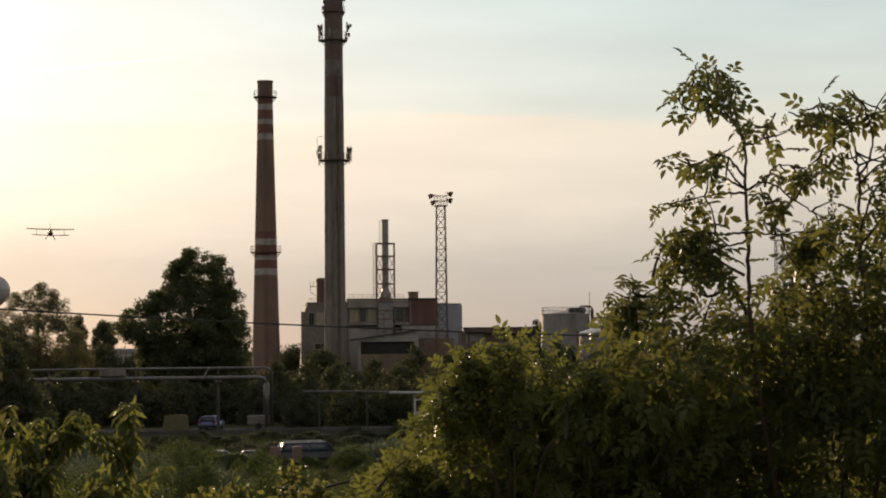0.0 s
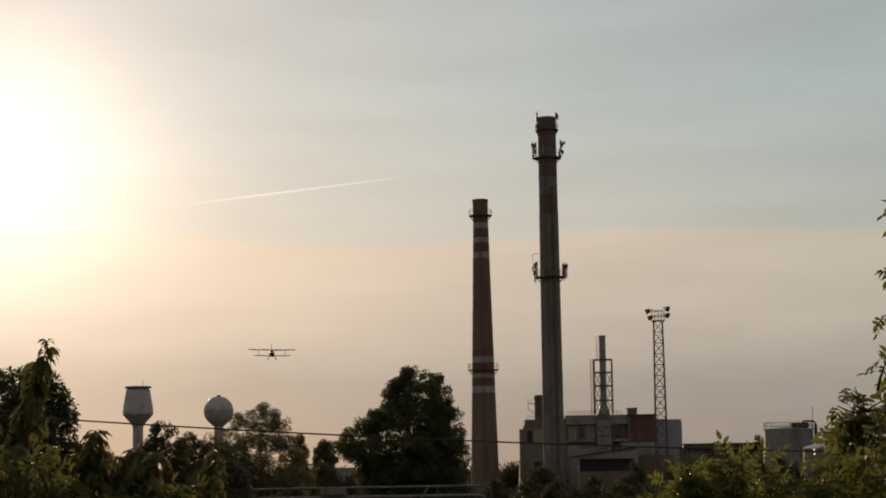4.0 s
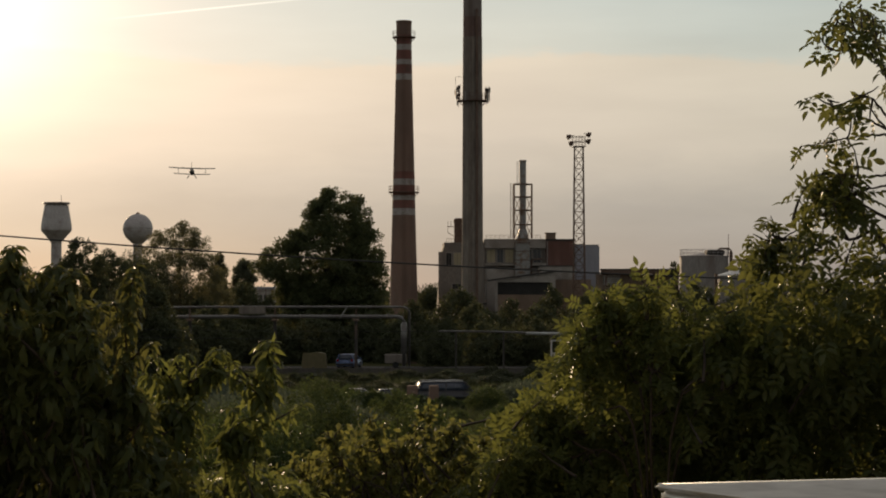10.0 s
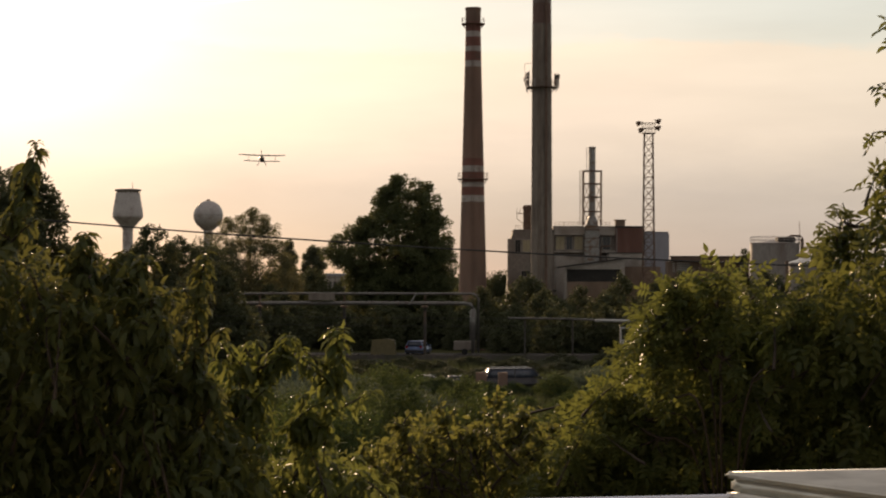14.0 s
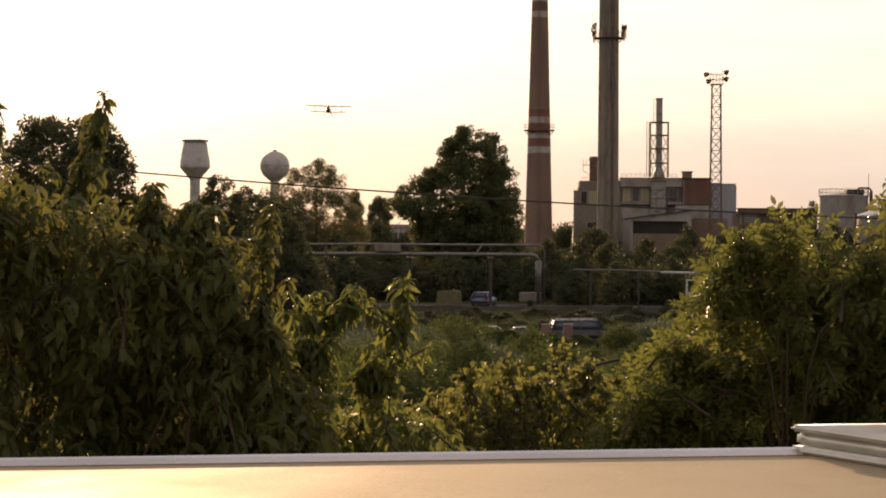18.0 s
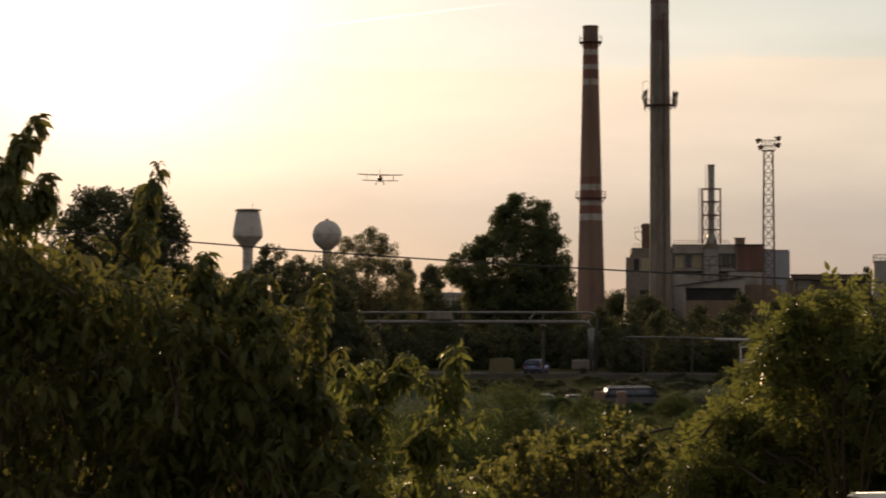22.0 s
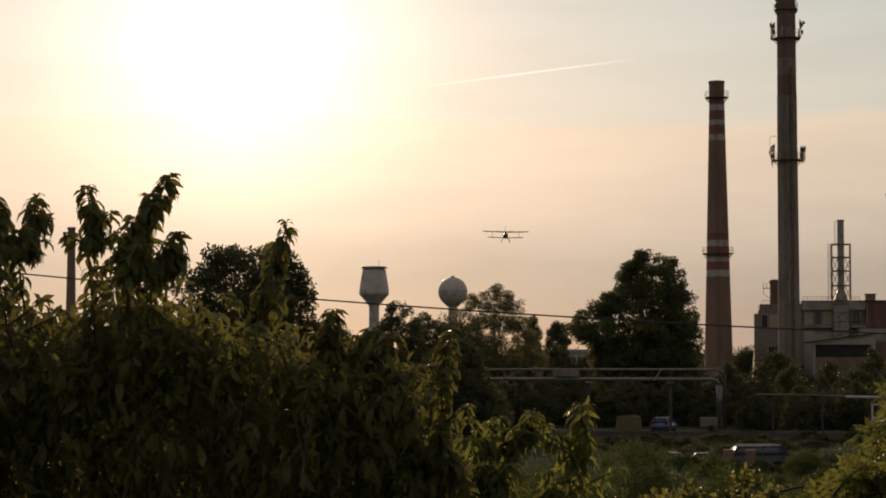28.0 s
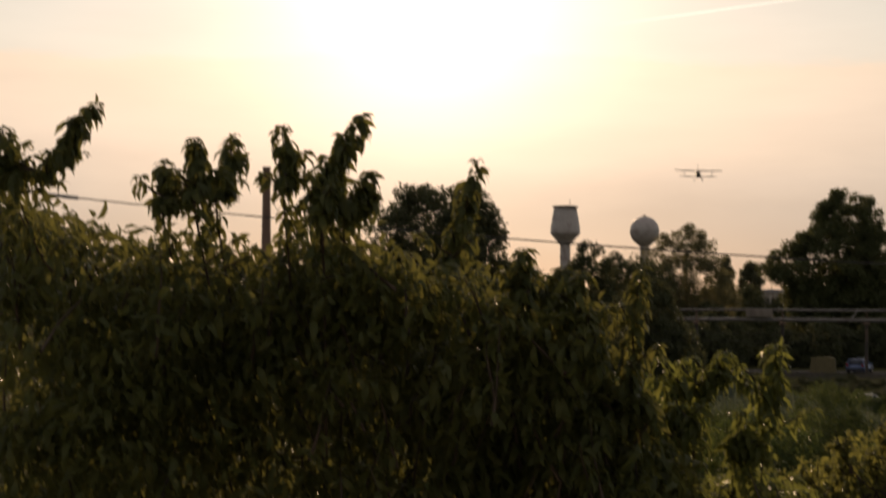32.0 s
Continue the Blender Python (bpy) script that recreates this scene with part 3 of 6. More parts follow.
def far_tree(name, place, label, height, crown_from, r, n, leaf, mat, seed, clumps=45, clump=0.0, shape="egg", trunk_r=0.25, category="tree", group="", leaf_width=0.6, profile=None):
    rng = np.random.default_rng(seed)
    root = thing(name, place, label, category, group)
    mid = (height + crown_from) / 2
    half = (height - crown_from) / 2
    cl = clump or r * 0.3
    c, rad = crown_clumps(rng, clumps, (0, 0, mid), (r - cl * 0.6, r - cl * 0.6, half - cl * 0.5), cl)
    if shape == "cone":
        k = np.clip((c[:, 2] - crown_from) / (height - crown_from), 0, 1)
        c[:, :2] *= (1.25 - 0.9 * k)[:, None]
        rad *= 1.15 - 0.6 * k
    if shape == "dome":
        k = np.clip((c[:, 2] - crown_from) / (height - crown_from), 0, 1)
        c[:, :2] *= (0.85 + 0.6 * k ** 2)[:, None]
    if shape == "broad":
        k = np.clip((c[:, 2] - crown_from) / (height - crown_from), 0, 1)
        c[:, :2] *= (1.30 - 0.72 * k ** 2)[:, None]
    if profile:
        # an uneven crown: (share of the height, reach to one side, reach to the other)
        ks, ls, rs = (np.array(v) for v in zip(*profile))
        k = rng.uniform(0, 1, 4000)
        k = k[rng.uniform(0, 1.6, 4000) < np.interp(k, ks, (ls + rs) / r)][:clumps]
        a, u0 = rng.uniform(0, 2 * np.pi, len(k)), rng.uniform(0, 1, len(k)) ** 0.4
        left, right = np.interp(k, ks, ls), np.interp(k, ks, rs)
        x = np.cos(a) * u0
        x = np.where(x > 0, x * np.maximum(right - cl * 0.3, 0.1), x * np.maximum(left - cl * 0.3, 0.1))
        c = np.stack([x, np.sin(a) * u0 * (left + right) * 0.45, crown_from + k * (height - crown_from - cl * 0.8)], 1)
        rad = cl * rng.uniform(0.5, 1.4, len(k)) * (1.2 - 0.5 * k)
    p, w, u, s = leaf_cloud(rng, c, rad, n, leaf)
    lo, hi = np.percentile(p[:, 2], [0.4, 99.8])
    p[:, 2] = crown_from + (p[:, 2] - lo) * (height - crown_from) / (hi - lo)
    if not profile:
        p[:, :2] *= r / np.percentile(np.hypot(p[:, 0], p[:, 1]), 98.5)
    p[:, 2] = np.maximum(p[:, 2], 0.05)
    me = scatter_mesh("crown", simple_leaf(leaf_width), p, w, u, s, mat)
    child("crown", me, root, kind="stuff")
    tb = Tubes(6)
    tb.add([(0, 0, -0.3), (0.03 * r, 0, crown_from * 0.6), (0, 0.03 * r, mid), (0, 0, mid + half * 0.6)], [trunk_r * 1.25, trunk_r, trunk_r * 0.7, trunk_r * 0.2])
    child("trunk", tb.mesh("trunk", M_BARK), root)
    order = rng.permutation(len(c))[:10]
    for i in order:
        lb = Tubes(5)
        a = np.array([0, 0, rng.uniform(crown_from * 0.8, mid)])
        lb.add([a, (a + c[i]) / 2 + np.array([0, 0, 0.1 * r]), c[i]], [trunk_r * 0.4, trunk_r * 0.25, trunk_r * 0.06])
        child("limb", lb.mesh("limb", M_BARK), root)
    return root


def far_woods():
    """The wooded horizon beyond the works."""
    rng = np.random.default_rng(11)
    n = 420
    b = rng.uniform(-48, 48, n)
    d = rng.uniform(850, 1500, n)
    h = rng.uniform(5.0, 10.0, n)
    c = np.stack([d * np.sin(np.radians(b)), d * np.cos(np.radians(b)), h * 0.45], 1)
    p, w, u, s = leaf_cloud(rng, c, h * 0.62, 30000, 3.0, 0.8)
    p[:, 2] = np.clip(p[:, 2], 0, None)
    ob = new("far_woods", scatter_mesh("far_woods", simple_leaf(0.7), p, w, u, s, M_FARLEAF))
    tagged(ob, "low dark belt of distant trees along the horizon", "woods", kind="stuff")


far_woods()


# ---- the works: two chimneys ----
def ring_platform(parent, z, r_in, r_out, rail=1.1, posts=14, name="platform", label=""):
    bm = lathe([(r_in, z - 0.15), (r_out, z - 0.15), (r_out, z), (r_in, z)], 28)
    pl = part(name, bm, M_RUST, parent, label or "rusty steel ring walkway")
    bm = bmesh.new()
    for k in range(posts):
        a = 2 * math.pi * k / posts
        x, y = (r_out - 0.05) * math.cos(a), (r_out - 0.05) * math.sin(a)
        rod(bm, (x, y, z), (x, y, z + rail), 0.035, seg=5)
        rod(bm, (r_in * math.cos(a), r_in * math.sin(a), z - 1.0), (x, y, z - 0.1), 0.04, seg=5)
        a2 = 2 * math.pi * (k + 1) / posts
        for h in (0.55, 1.1):
            rod(bm, (x, y, z + h * rail / 1.1), ((r_out - 0.05) * math.cos(a2), (r_out - 0.05) * math.sin(a2), z + h * rail / 1.1), 0.03, seg=5)
    part("railing", bm, M_RUST, pl)
    return pl


def brick_chimney():
    root = thing("brick_chimney", (0.15, 360, 0), "tall tapering brick factory chimney with red and white warning bands", "chimney")

    def rad(z):
        return 2.86 - (2.86 - 1.44) * min(1, max(0, z) / 56.0) ** 0.92

    def length(name, z0, z1, mat, grow=0.0, label=""):
        n = max(2, int((z1 - z0) / 4) + 2)
        prof = [(rad(z0 + (z1 - z0) * i / (n - 1)) + grow, z0 + (z1 - z0) * i / (n - 1)) for i in range(n)]
        part(name, lathe(prof, 40), mat, root, label, smooth=False)

    length("shaft", -0.3, 21.8, M_BRICK)
    cuts = [(21.8, 23.1, 0), (23.1, 24.7, 1), (24.7, 25.6, 0), (25.6, 27.6, 1), (27.6, 28.8, 0), (28.8, 30.2, 1)]
    for a, b, red in cuts:
        length("red_band" if red else "white_band", a, b, M_REDBAND if red else M_WHITEBAND, 0.01)
    length("shaft", 30.2, 47.9, M_BRICK)
    for a, b, red in [(47.9, 49.1, 0), (49.1, 50.9, 1), (50.9, 51.9, 0), (51.9, 53.7, 1), (53.7, 54.8, 0), (54.8, 56.6, 1)]:
        length("red_band" if red else "white_band", a, b, M_REDBAND if red else M_WHITEBAND, 0.01)
    part("cap", lathe([(1.46, 56.6), (1.48, 58.9), (1.55, 59.0), (1.55, 59.4), (1.15, 59.4), (1.15, 58.4), (0, 58.4)], 40), M_BRICK, root)
    ring_platform(root, 56.3, 1.45, 2.25)
    ring_platform(root, 26.3, 2.2, 2.95)
    bm = bmesh.new()
    for k in range(150):
        z = 1.5 + k * 0.37
        r = rad(z) + 0.16
        rod(bm, (-0.22, -r, z), (0.22, -r, z), 0.02, seg=4)
    for s in (-0.22, 0.22):
        rod(bm, (s, -rad(1) - 0.16, 1), (s, -rad(56) - 0.16, 56.4), 0.025, seg=4)
    part("ladder", bm, M_RUST, root)


def concrete_chimney():
    root = thing("concrete_chimney", (13.05, 349.8, 0), "tallest grey concrete chimney carrying antenna platforms and faded bands", "chimney")

    def rad(z):
        return 1.98 - 0.28 * min(1.0, z / 73.0)

    def length(name, z0, z1, mat, grow=0.0):
        n = max(2, int((z1 - z0) / 6) + 2)
        part(name, lathe([(rad(z0 + (z1 - z0) * i / (n - 1)) + grow, z0 + (z1 - z0) * i / (n - 1)) for i in range(n)], 36), mat, root)

    length("shaft", -0.3, 54.9, M_CONCRETE, 0.04)
    length("faded_red_band", 54.9, 58.7, M_DULLRED)
    length("pale_band", 58.7, 61.9, M_PALEBAND)
    length("faded_red_band", 61.9, 65.0, M_DULLRED)
    length("pale_band", 65.0, 67.5, M_PALEBAND)
    length("shaft_top", 67.5, 73.0, M_DULLRED)
    part("cap", lathe([(1.70, 73.0), (1.80, 73.05), (1.80, 73.45), (1.35, 73.45), (1.35, 72.6), (0, 72.6)], 36), M_CONCRETE, root)
    # service duct and cable tray on the side facing the window
    part("cable_tray", boxes(((0.55, -rad(0) - 0.32, 0.5), (0.95, -rad(60) + 0.1, 60))), M_RUST, root)
    bm = bmesh.new()
    for k in range(180):
        z = 2 + k * 0.38
        rod(bm, (-0.75, -rad(z) - 0.12, z), (-0.30, -rad(z) - 0.16, z), 0.02, seg=4)
    for s in (-0.75, -0.30):
        rod(bm, (s, -rad(1) - 0.14, 1), (s, -rad(70) - 0.14, 70.5), 0.025, seg=4)
    part("ladder", bm, M_RUST, root)
    ring_platform(root, 71.1, 1.70, 2.2, posts=12)
    ring_platform(root, 65.7, 1.72, 2.6, rail=1.4)
    ring_platform(root, 43.0, 1.80, 2.9, rail=1.2)
    # panel antennas and dishes hung on the walkways
    def antenna(a, r, z, h, w=0.28):
        c, s = math.cos(a), math.sin(a)
        bm = boxes(((-w / 2, -0.08, 0), (w / 2, 0.08, h)), bevel=0.03)
        part("panel_antenna", bm, M_TANK, root, m=Matrix.Translation((r * c, r * s, z)) @ Matrix.Rotation(a + math.pi / 2, 4, "Z"))
        part("antenna_pole", rods(0.05, ((r * c * 0.93, r * s * 0.93, z - 0.4), (r * c * 0.93, r * s * 0.93, z + h + 0.3))), M_RUST, root)
    for a, r, z, h in ((3.3, 2.9, 66.2, 1.9), (2.7, 2.8, 67.0, 1.6), (0.15, 2.75, 66.4, 2.2), (5.9, 2.8, 67.2, 1.7), (4.4, 2.7, 66.0, 1.8), (1.4, 2.7, 66.4, 1.8),
                       (3.25, 3.15, 43.4, 2.0), (2.8, 3.0, 42.2, 1.8), (0.1, 3.2, 42.8, 2.2), (0.45, 3.1, 43.6, 1.9), (5.8, 3.1, 42.4, 2.0), (4.2, 2.95, 42.8, 1.7),
                       (3.3, 1.95, 72.9, 1.5), (3.5, 1.95, 70.2, 1.6)):
        antenna(a, r, z, h)
    # radio boxes and short aerials crowding both sides of the walkways
    crowd = random.Random(4)
    for z0, r0, n in ((65.9, 2.65, 11), (43.1, 2.95, 12), (71.0, 2.1, 5)):
        for k in range(n):
            a = (math.pi if k % 2 else 0.0) + crowd.uniform(-0.5, 0.5)
            h, w, z = crowd.uniform(0.4, 1.0), crowd.uniform(0.22, 0.5), z0 + crowd.uniform(-0.5, 2.2)
            r = r0 + crowd.uniform(-0.3, 0.35)
            m = Matrix.Translation((r * math.cos(a), r * math.sin(a), z)) @ Matrix.Rotation(a + math.pi / 2, 4, "Z")
            part("radio_box", boxes(((-w / 2, -0.14, 0), (w / 2, 0.14, h)), bevel=0.03), M_POST if k % 3 else M_RUST, root, m=m)
            part("mounting_pole", rods(0.04, ((0, 0.2, min(-0.2, z0 - z)), (0, 0.2, h + 0.35))), M_RUST, root, m=m)
    part("rail_loop", sweep([(-2.9, -0.1, 43.2), (-3.15, -0.1, 44.5), (-3.2, -0.1, 47.3), (-2.6, -0.1, 47.5), (-2.05, -0.1, 47.4)], 0.05, 6), M_RUST, root)
    bm = lathe([(0.0, 0.0), (0.16, 0.03), (0.28, 0.12), (0.33, 0.26), (0.33, 0.5), (0.0, 0.5)], 18)
    part("dish", bm, M_CHROME, root, "bright round radio dish", m=pose(3.45, -0.5, 68.5, 90, 0, -115))
    part("dish_arm", rods(0.05, ((2.2, -0.4, 68.4), (3.3, -0.5, 68.5))), M_RUST, root)
    part("aerial", rods(0.06, ((-1.75, -0.3, 71), (-1.75, -0.3, 74.6))), M_RUST, root)


brick_chimney()
concrete_chimney()


# ---- the works: boiler house ----
def window_unit(parent, x0, x1, z0, z1, y, bars=1, mat=None, sky_pane=None):
    w = part("window", boxes(((x0, y - 0.10, z0), (x0 + 0.12, y + 0.05, z1)), ((x1 - 0.12, y - 0.10, z0), (x1, y + 0.05, z1)),
                             ((x0 + 0.12, y - 0.10, z1 - 0.12), (x1 - 0.12, y + 0.05, z1)), ((x0 + 0.12, y - 0.10, z0), (x1 - 0.12, y + 0.05, z0 + 0.12))), M_PALEPLASTER, parent)
    n = bars + 1
    for i in range(n):
        a = x0 + 0.12 + (x1 - x0 - 0.24) * i / n
        b = x0 + 0.12 + (x1 - x0 - 0.24) * (i + 1) / n
        part("pane", boxes(((a + 0.03, y - 0.03, z0 + 0.12), (b - 0.03, y - 0.01, z1 - 0.12))), sky_pane if (sky_pane and i == n - 1) else (mat or M_GLASS), w)
    return w


def boiler_house():
    y = 368.0
    root = thing("boiler_house", (0, y, 0), "grey plastered boiler house with a red brick end and flat roof", "building")
    # battered left wing
    bm = bmesh.new()
    f = [(6.6, 0, 0), (16.2, 0, 0), (16.2, 0, 16.4), (8.2, 0, 16.4), (7.8, 0, 15.2)]
    fr = [bm.verts.new(p) for p in f]
    bk = [bm.verts.new((p[0], 16, p[2])) for p in f]
    bm.faces.new(fr)
    bm.faces.new(bk[::-1])
    for i in range(len(f)):
        j = (i + 1) % len(f)
        bm.faces.new((fr[i], bk[i], bk[j], fr[j]))
    bmesh.ops.recalc_face_normals(bm, faces=bm.faces)
    part("left_wing", bm, M_PLASTER, root)
    part("corner_pier", boxes(((7.0, -0.25, 0), (7.9, 0.0, 14.9))), M_PLASTER, root)
    part("parapet", boxes(((8.1, -0.15, 16.4), (16.3, 0.25, 16.75)), ((8.1, 0.25, 16.4), (8.4, 16, 16.75))), M_PLASTER, root)
    part("upper_wall", boxes(((16.2, 0.9, 11.6), (28.3, 16, 17.1))), M_PLASTER, root)
    part("lower_wall", boxes(((16.2, -0.2, 0), (28.3, 16, 11.6))), M_PALEPLASTER, root)
    part("sill_band", boxes(((16.2, -0.35, 12.2), (28.3, 0.95, 12.6))), M_PALEPLASTER, root)
    part("roof_slab", boxes(((28.25, -0.25, 17.1), (34.1, 16, 17.45))), M_ROOF, root)
    part("roof_deck", boxes(((16.1, 0.95, 17.1), (28.25, 16, 17.22))), M_ROOF, root)
    part("parapet_band", boxes(((16.0, 0.0, 15.65), (28.25, 0.92, 17.35))), M_PALEPLASTER, root, "pale plastered parapet above the windows")
    part("coping", boxes(((15.95, -0.08, 17.35), (28.25, 1.0, 17.45))), M_STEEL, root)
    part("brick_end", boxes(((28.3, -0.1, 0), (33.9, 16, 17.1))), M_REDWALL, root, "red brick end block")
    part("clad_block", boxes(((33.9, 1.2, 0), (39.0, 15, 16.3)), bevel=0.25), M_CLAD, root, "pale corrugated metal block")
    part("clad_trim", boxes(((33.92, 1.15, 16.3), (39.02, 15.05, 16.38))), M_CLAD, root)
    # window band
    x = 16.5
    for i, wdt in enumerate((2.0, 1.6, 2.0, 1.6, 2.0, 1.9)):
        window_unit(root, x, x + wdt - 0.15, 12.7, 15.5, 0.85, 1, M_SKYGLOW if i in (0, 2) else M_GLASS, M_SKYGLOW if i == 3 else None)
        x += wdt
    # both panes yellow: sky glow put into their colour
    window_unit(root, 9.9, 11.6, 12.2, 14.8, -0.05, 1, M_SKYGLOW, M_SKYGLOW)
    window_unit(root, 8.4, 9.7, 12.2, 14.8, -0.05, 1, M_DARK)
    window_unit(root, 9.6, 11.6, 7.4, 8.7, -0.05, 2, M_DARK)
    # annexe box and shed in front
    part("annexe", boxes(((26.6, -6.5, 9.4), (33.4, -0.4, 12.0))), M_PALEPLASTER, root)
    part("annexe_base", boxes(((26.6, -6.4, 0), (36.5, -0.4, 9.4))), M_TANWALL, root)
    part("annexe_roof", boxes(((26.4, -6.7, 12.0), (33.6, -0.2, 12.15))), M_ROOF, root)
    bm = bmesh.new()
    pts = [(16.4, 9.05), (29.1, 10.8), (29.1, 11.1), (16.4, 9.35)]
    a = [bm.verts.new((px, -14, pz)) for px, pz in pts]
    b = [bm.verts.new((px, -6.7, pz)) for px, pz in pts]
    bm.faces.new(a)
    bm.faces.new(b[::-1])
    for i in range(4):
        j = (i + 1) % 4
        bm.faces.new((a[i], b[i], b[j], a[j]))
    bmesh.ops.recalc_face_normals(bm, faces=bm.faces)
    part("shed_roof", bm, M_ROOF, root, "dark sloping lean-to roof")
    bm = bmesh.new()
    pts = [(17.6, 8.85), (29.0, 8.85), (29.0, 10.7), (17.6, 9.15)]
    a = [bm.verts.new((px, -13.6, pz)) for px, pz in pts]
    b = [bm.verts.new((px, -13.3, pz)) for px, pz in pts]
    bm.faces.new(a)
    bm.faces.new(b[::-1])
    for i in range(4):
        j = (i + 1) % 4
        bm.faces.new((a[i], b[i], b[j], a[j]))
    bmesh.ops.recalc_face_normals(bm, faces=bm.faces)
    part("shed_fascia", bm, M_PALEPLASTER, root)
    part("shed_post", boxes(((17.5, -13.7, 0), (18.0, -13.2, 8.85))), M_PALEPLASTER, root)
    part("shed_post", boxes(((28.1, -13.7, 0), (29.0, -13.2, 8.85))), M_PALEPLASTER, root)
    # near-black slab painted as the shade inside the open shed
    part("shed_opening", boxes(((18.0, -12.9, 6.4), (28.1, -12.7, 8.85))), M_DARK, root)
    part("shed_wall", boxes(((18.0, -13.5, 0), (28.1, -13.2, 6.5))), M_TANWALL, root)
    for i in range(9):
        part("shed_mullion", boxes(((18.9 + i * 1.03, -13.05, 6.5), (19.0 + i * 1.03, -12.95, 8.85))), M_DARK, root)
    # roof things that belong to the house
    v = part("vent_vessel", lathe([(0.95, 16.4), (0.95, 20.7), (1.05, 20.8), (1.05, 21.3), (0.8, 21.6), (0, 21.7)], 24), M_RUST, root, m=pose(11.1, 2.5, 0))
    part("walkway", boxes(((-2.3, -0.5, 19.9), (-0.9, 0.5, 20.0))), M_RUST, v)
    part("walkway_post", rods(0.05, ((-2.2, -0.45, 18.8), (-2.2, -0.45, 21.0)), ((-1.6, -0.45, 20.0), (-1.6, -0.45, 21.0)), ((-2.2, -0.45, 18.8), (-0.9, -0.45, 18.0))), M_RUST, v)
    part("aerial", rods(0.04, ((0.7, 0, 21.5), (0.7, 0, 23.2))), M_RUST, v)
    part("roof_cupola", boxes(((28.6, 4, 17.4), (30.5, 6, 18.7)), ((28.4, 3.8, 18.7), (30.7, 6.2, 18.85))), M_TANWALL, root)
    bm = bmesh.new()
    for k in range(13):
        rod(bm, (16.4 + k * 0.9, 0.2, 17.4), (16.4 + k * 0.9, 0.2, 18.2), 0.03, seg=4)
    rod(bm, (16.4, 0.2, 18.2), (27.2, 0.2, 18.2), 0.03, seg=4)
    rod(bm, (16.4, 0.2, 17.8), (27.2, 0.2, 17.8), 0.025, seg=4)
    part("roof_rail", bm, M_RUST, root)
    bm = bmesh.new()
    for k in range(4):
        rod(bm, (8.6 + k * 0.5, 0.4, 16.7), (8.6 + k * 0.5, 0.4, 17.5), 0.03, seg=4)
    rod(bm, (8.6, 0.4, 17.5), (10.1, 0.4, 17.5), 0.03, seg=4)
    part("roof_rail", bm, M_RUST, root)
    part("drain_pipe", rods(0.09, ((16.4, -0.4, 0.2), (16.4, -0.4, 12)), seg=8), M_STEEL, root)
    part("drain_pipe", rods(0.09, ((28.5, -0.3, 9), (28.5, -0.3, 17)), seg=8), M_STEEL, root)
    # corroded duct up the front of the house to the steel stack
    part("flue_duct", boxes(((22.1, -1.4, 9.0), (25.0, 0.8, 17.6)), bevel=0.2), M_STEEL, root)
    for k in range(5):
        part("duct_rib", boxes(((22.0, -1.5, 9.8 + k * 1.7), (25.1, -1.38, 9.95 + k * 1.7))), M_RUST, root)
    part("pipe", sweep([(25.3, -0.8, 9.2), (25.3, -0.8, 13), (25.6, -0.8, 13.4), (27.5, -0.8, 13.5)], 0.14, 8), M_RUST, root)
    part("low_plinth", boxes(((7.2, -9, 0), (16.0, -0.4, 4.6))), M_PLASTER, root)
    part("low_roof", boxes(((7.0, -9.3, 4.6), (16.2, -0.3, 4.85))), M_ROOF, root)


def steel_stack():
    root = thing("steel_stack", (23.45, 364.5, 17.45), "slim steel flue stack in a braced frame with a ladder", "chimney")
    part("flue", lathe([(0.66, 0.6), (0.66, 15.1), (0.75, 15.1), (0.75, 15.35), (0.55, 15.35), (0.55, 14.6), (0, 14.6)], 20), M_STEEL, root)
    part("hopper", lathe([(1.15, 0.0), (1.15, 0.35), (1.0, 1.0), (0.8, 1.55), (0.67, 1.8)], 20), M_STEEL, root)
    for sx in (-1.7, 1.75):
        for sy in (-1.2, 1.2):
            part("frame_leg", boxes(((sx - 0.09, sy - 0.09, 0), (sx + 0.09, sy + 0.09, 10.6))), M_RUST, root)
    for z in (2.6, 5.4, 8.0, 10.5):
        part("frame_ring", boxes(((-1.7, -1.3, z), (1.75, -1.1, z + 0.22)), ((-1.7, 1.1, z), (1.75, 1.3, z + 0.22)), ((-1.8, -1.1, z), (-1.6, 1.1, z + 0.22)), ((1.65, -1.1, z), (1.85, 1.1, z + 0.22))), M_RUST, root)
    for a, b in ((0.1, 2.6), (2.6, 5.4), (5.4, 8.0)):
        part("brace", rods(0.06, ((-1.7, -1.2, a), (-0.6, -1.2, b)), ((-0.6, -1.2, a), (-1.7, -1.2, b)), ((1.75, -1.2, a), (0.65, -1.2, b)), ((0.65, -1.2, a), (1.75, -1.2, b))), M_RUST, root)
    bm = bmesh.new()
    for k in range(30):
        rod(bm, (-2.45, -0.9, 0.2 + k * 0.36), (-1.95, -0.9, 0.2 + k * 0.36), 0.035, seg=4)
    for x in (-2.45, -1.95):
        rod(bm, (x, -0.9, 0), (x, -0.9, 10.8), 0.045, seg=4)
    part("ladder", bm, M_RUST, root)
    bm = bmesh.new()
    for k in range(14):
        rod(bm, (-1.15, -0.3, 10.6 + k * 0.34), (-0.75, -0.3, 10.6 + k * 0.34), 0.03, seg=4)
    rod(bm, (-1.15, -0.3, 10.3), (-1.15, -0.3, 15.2), 0.035, seg=4)
    part("upper_ladder", bm, M_RUST, root)


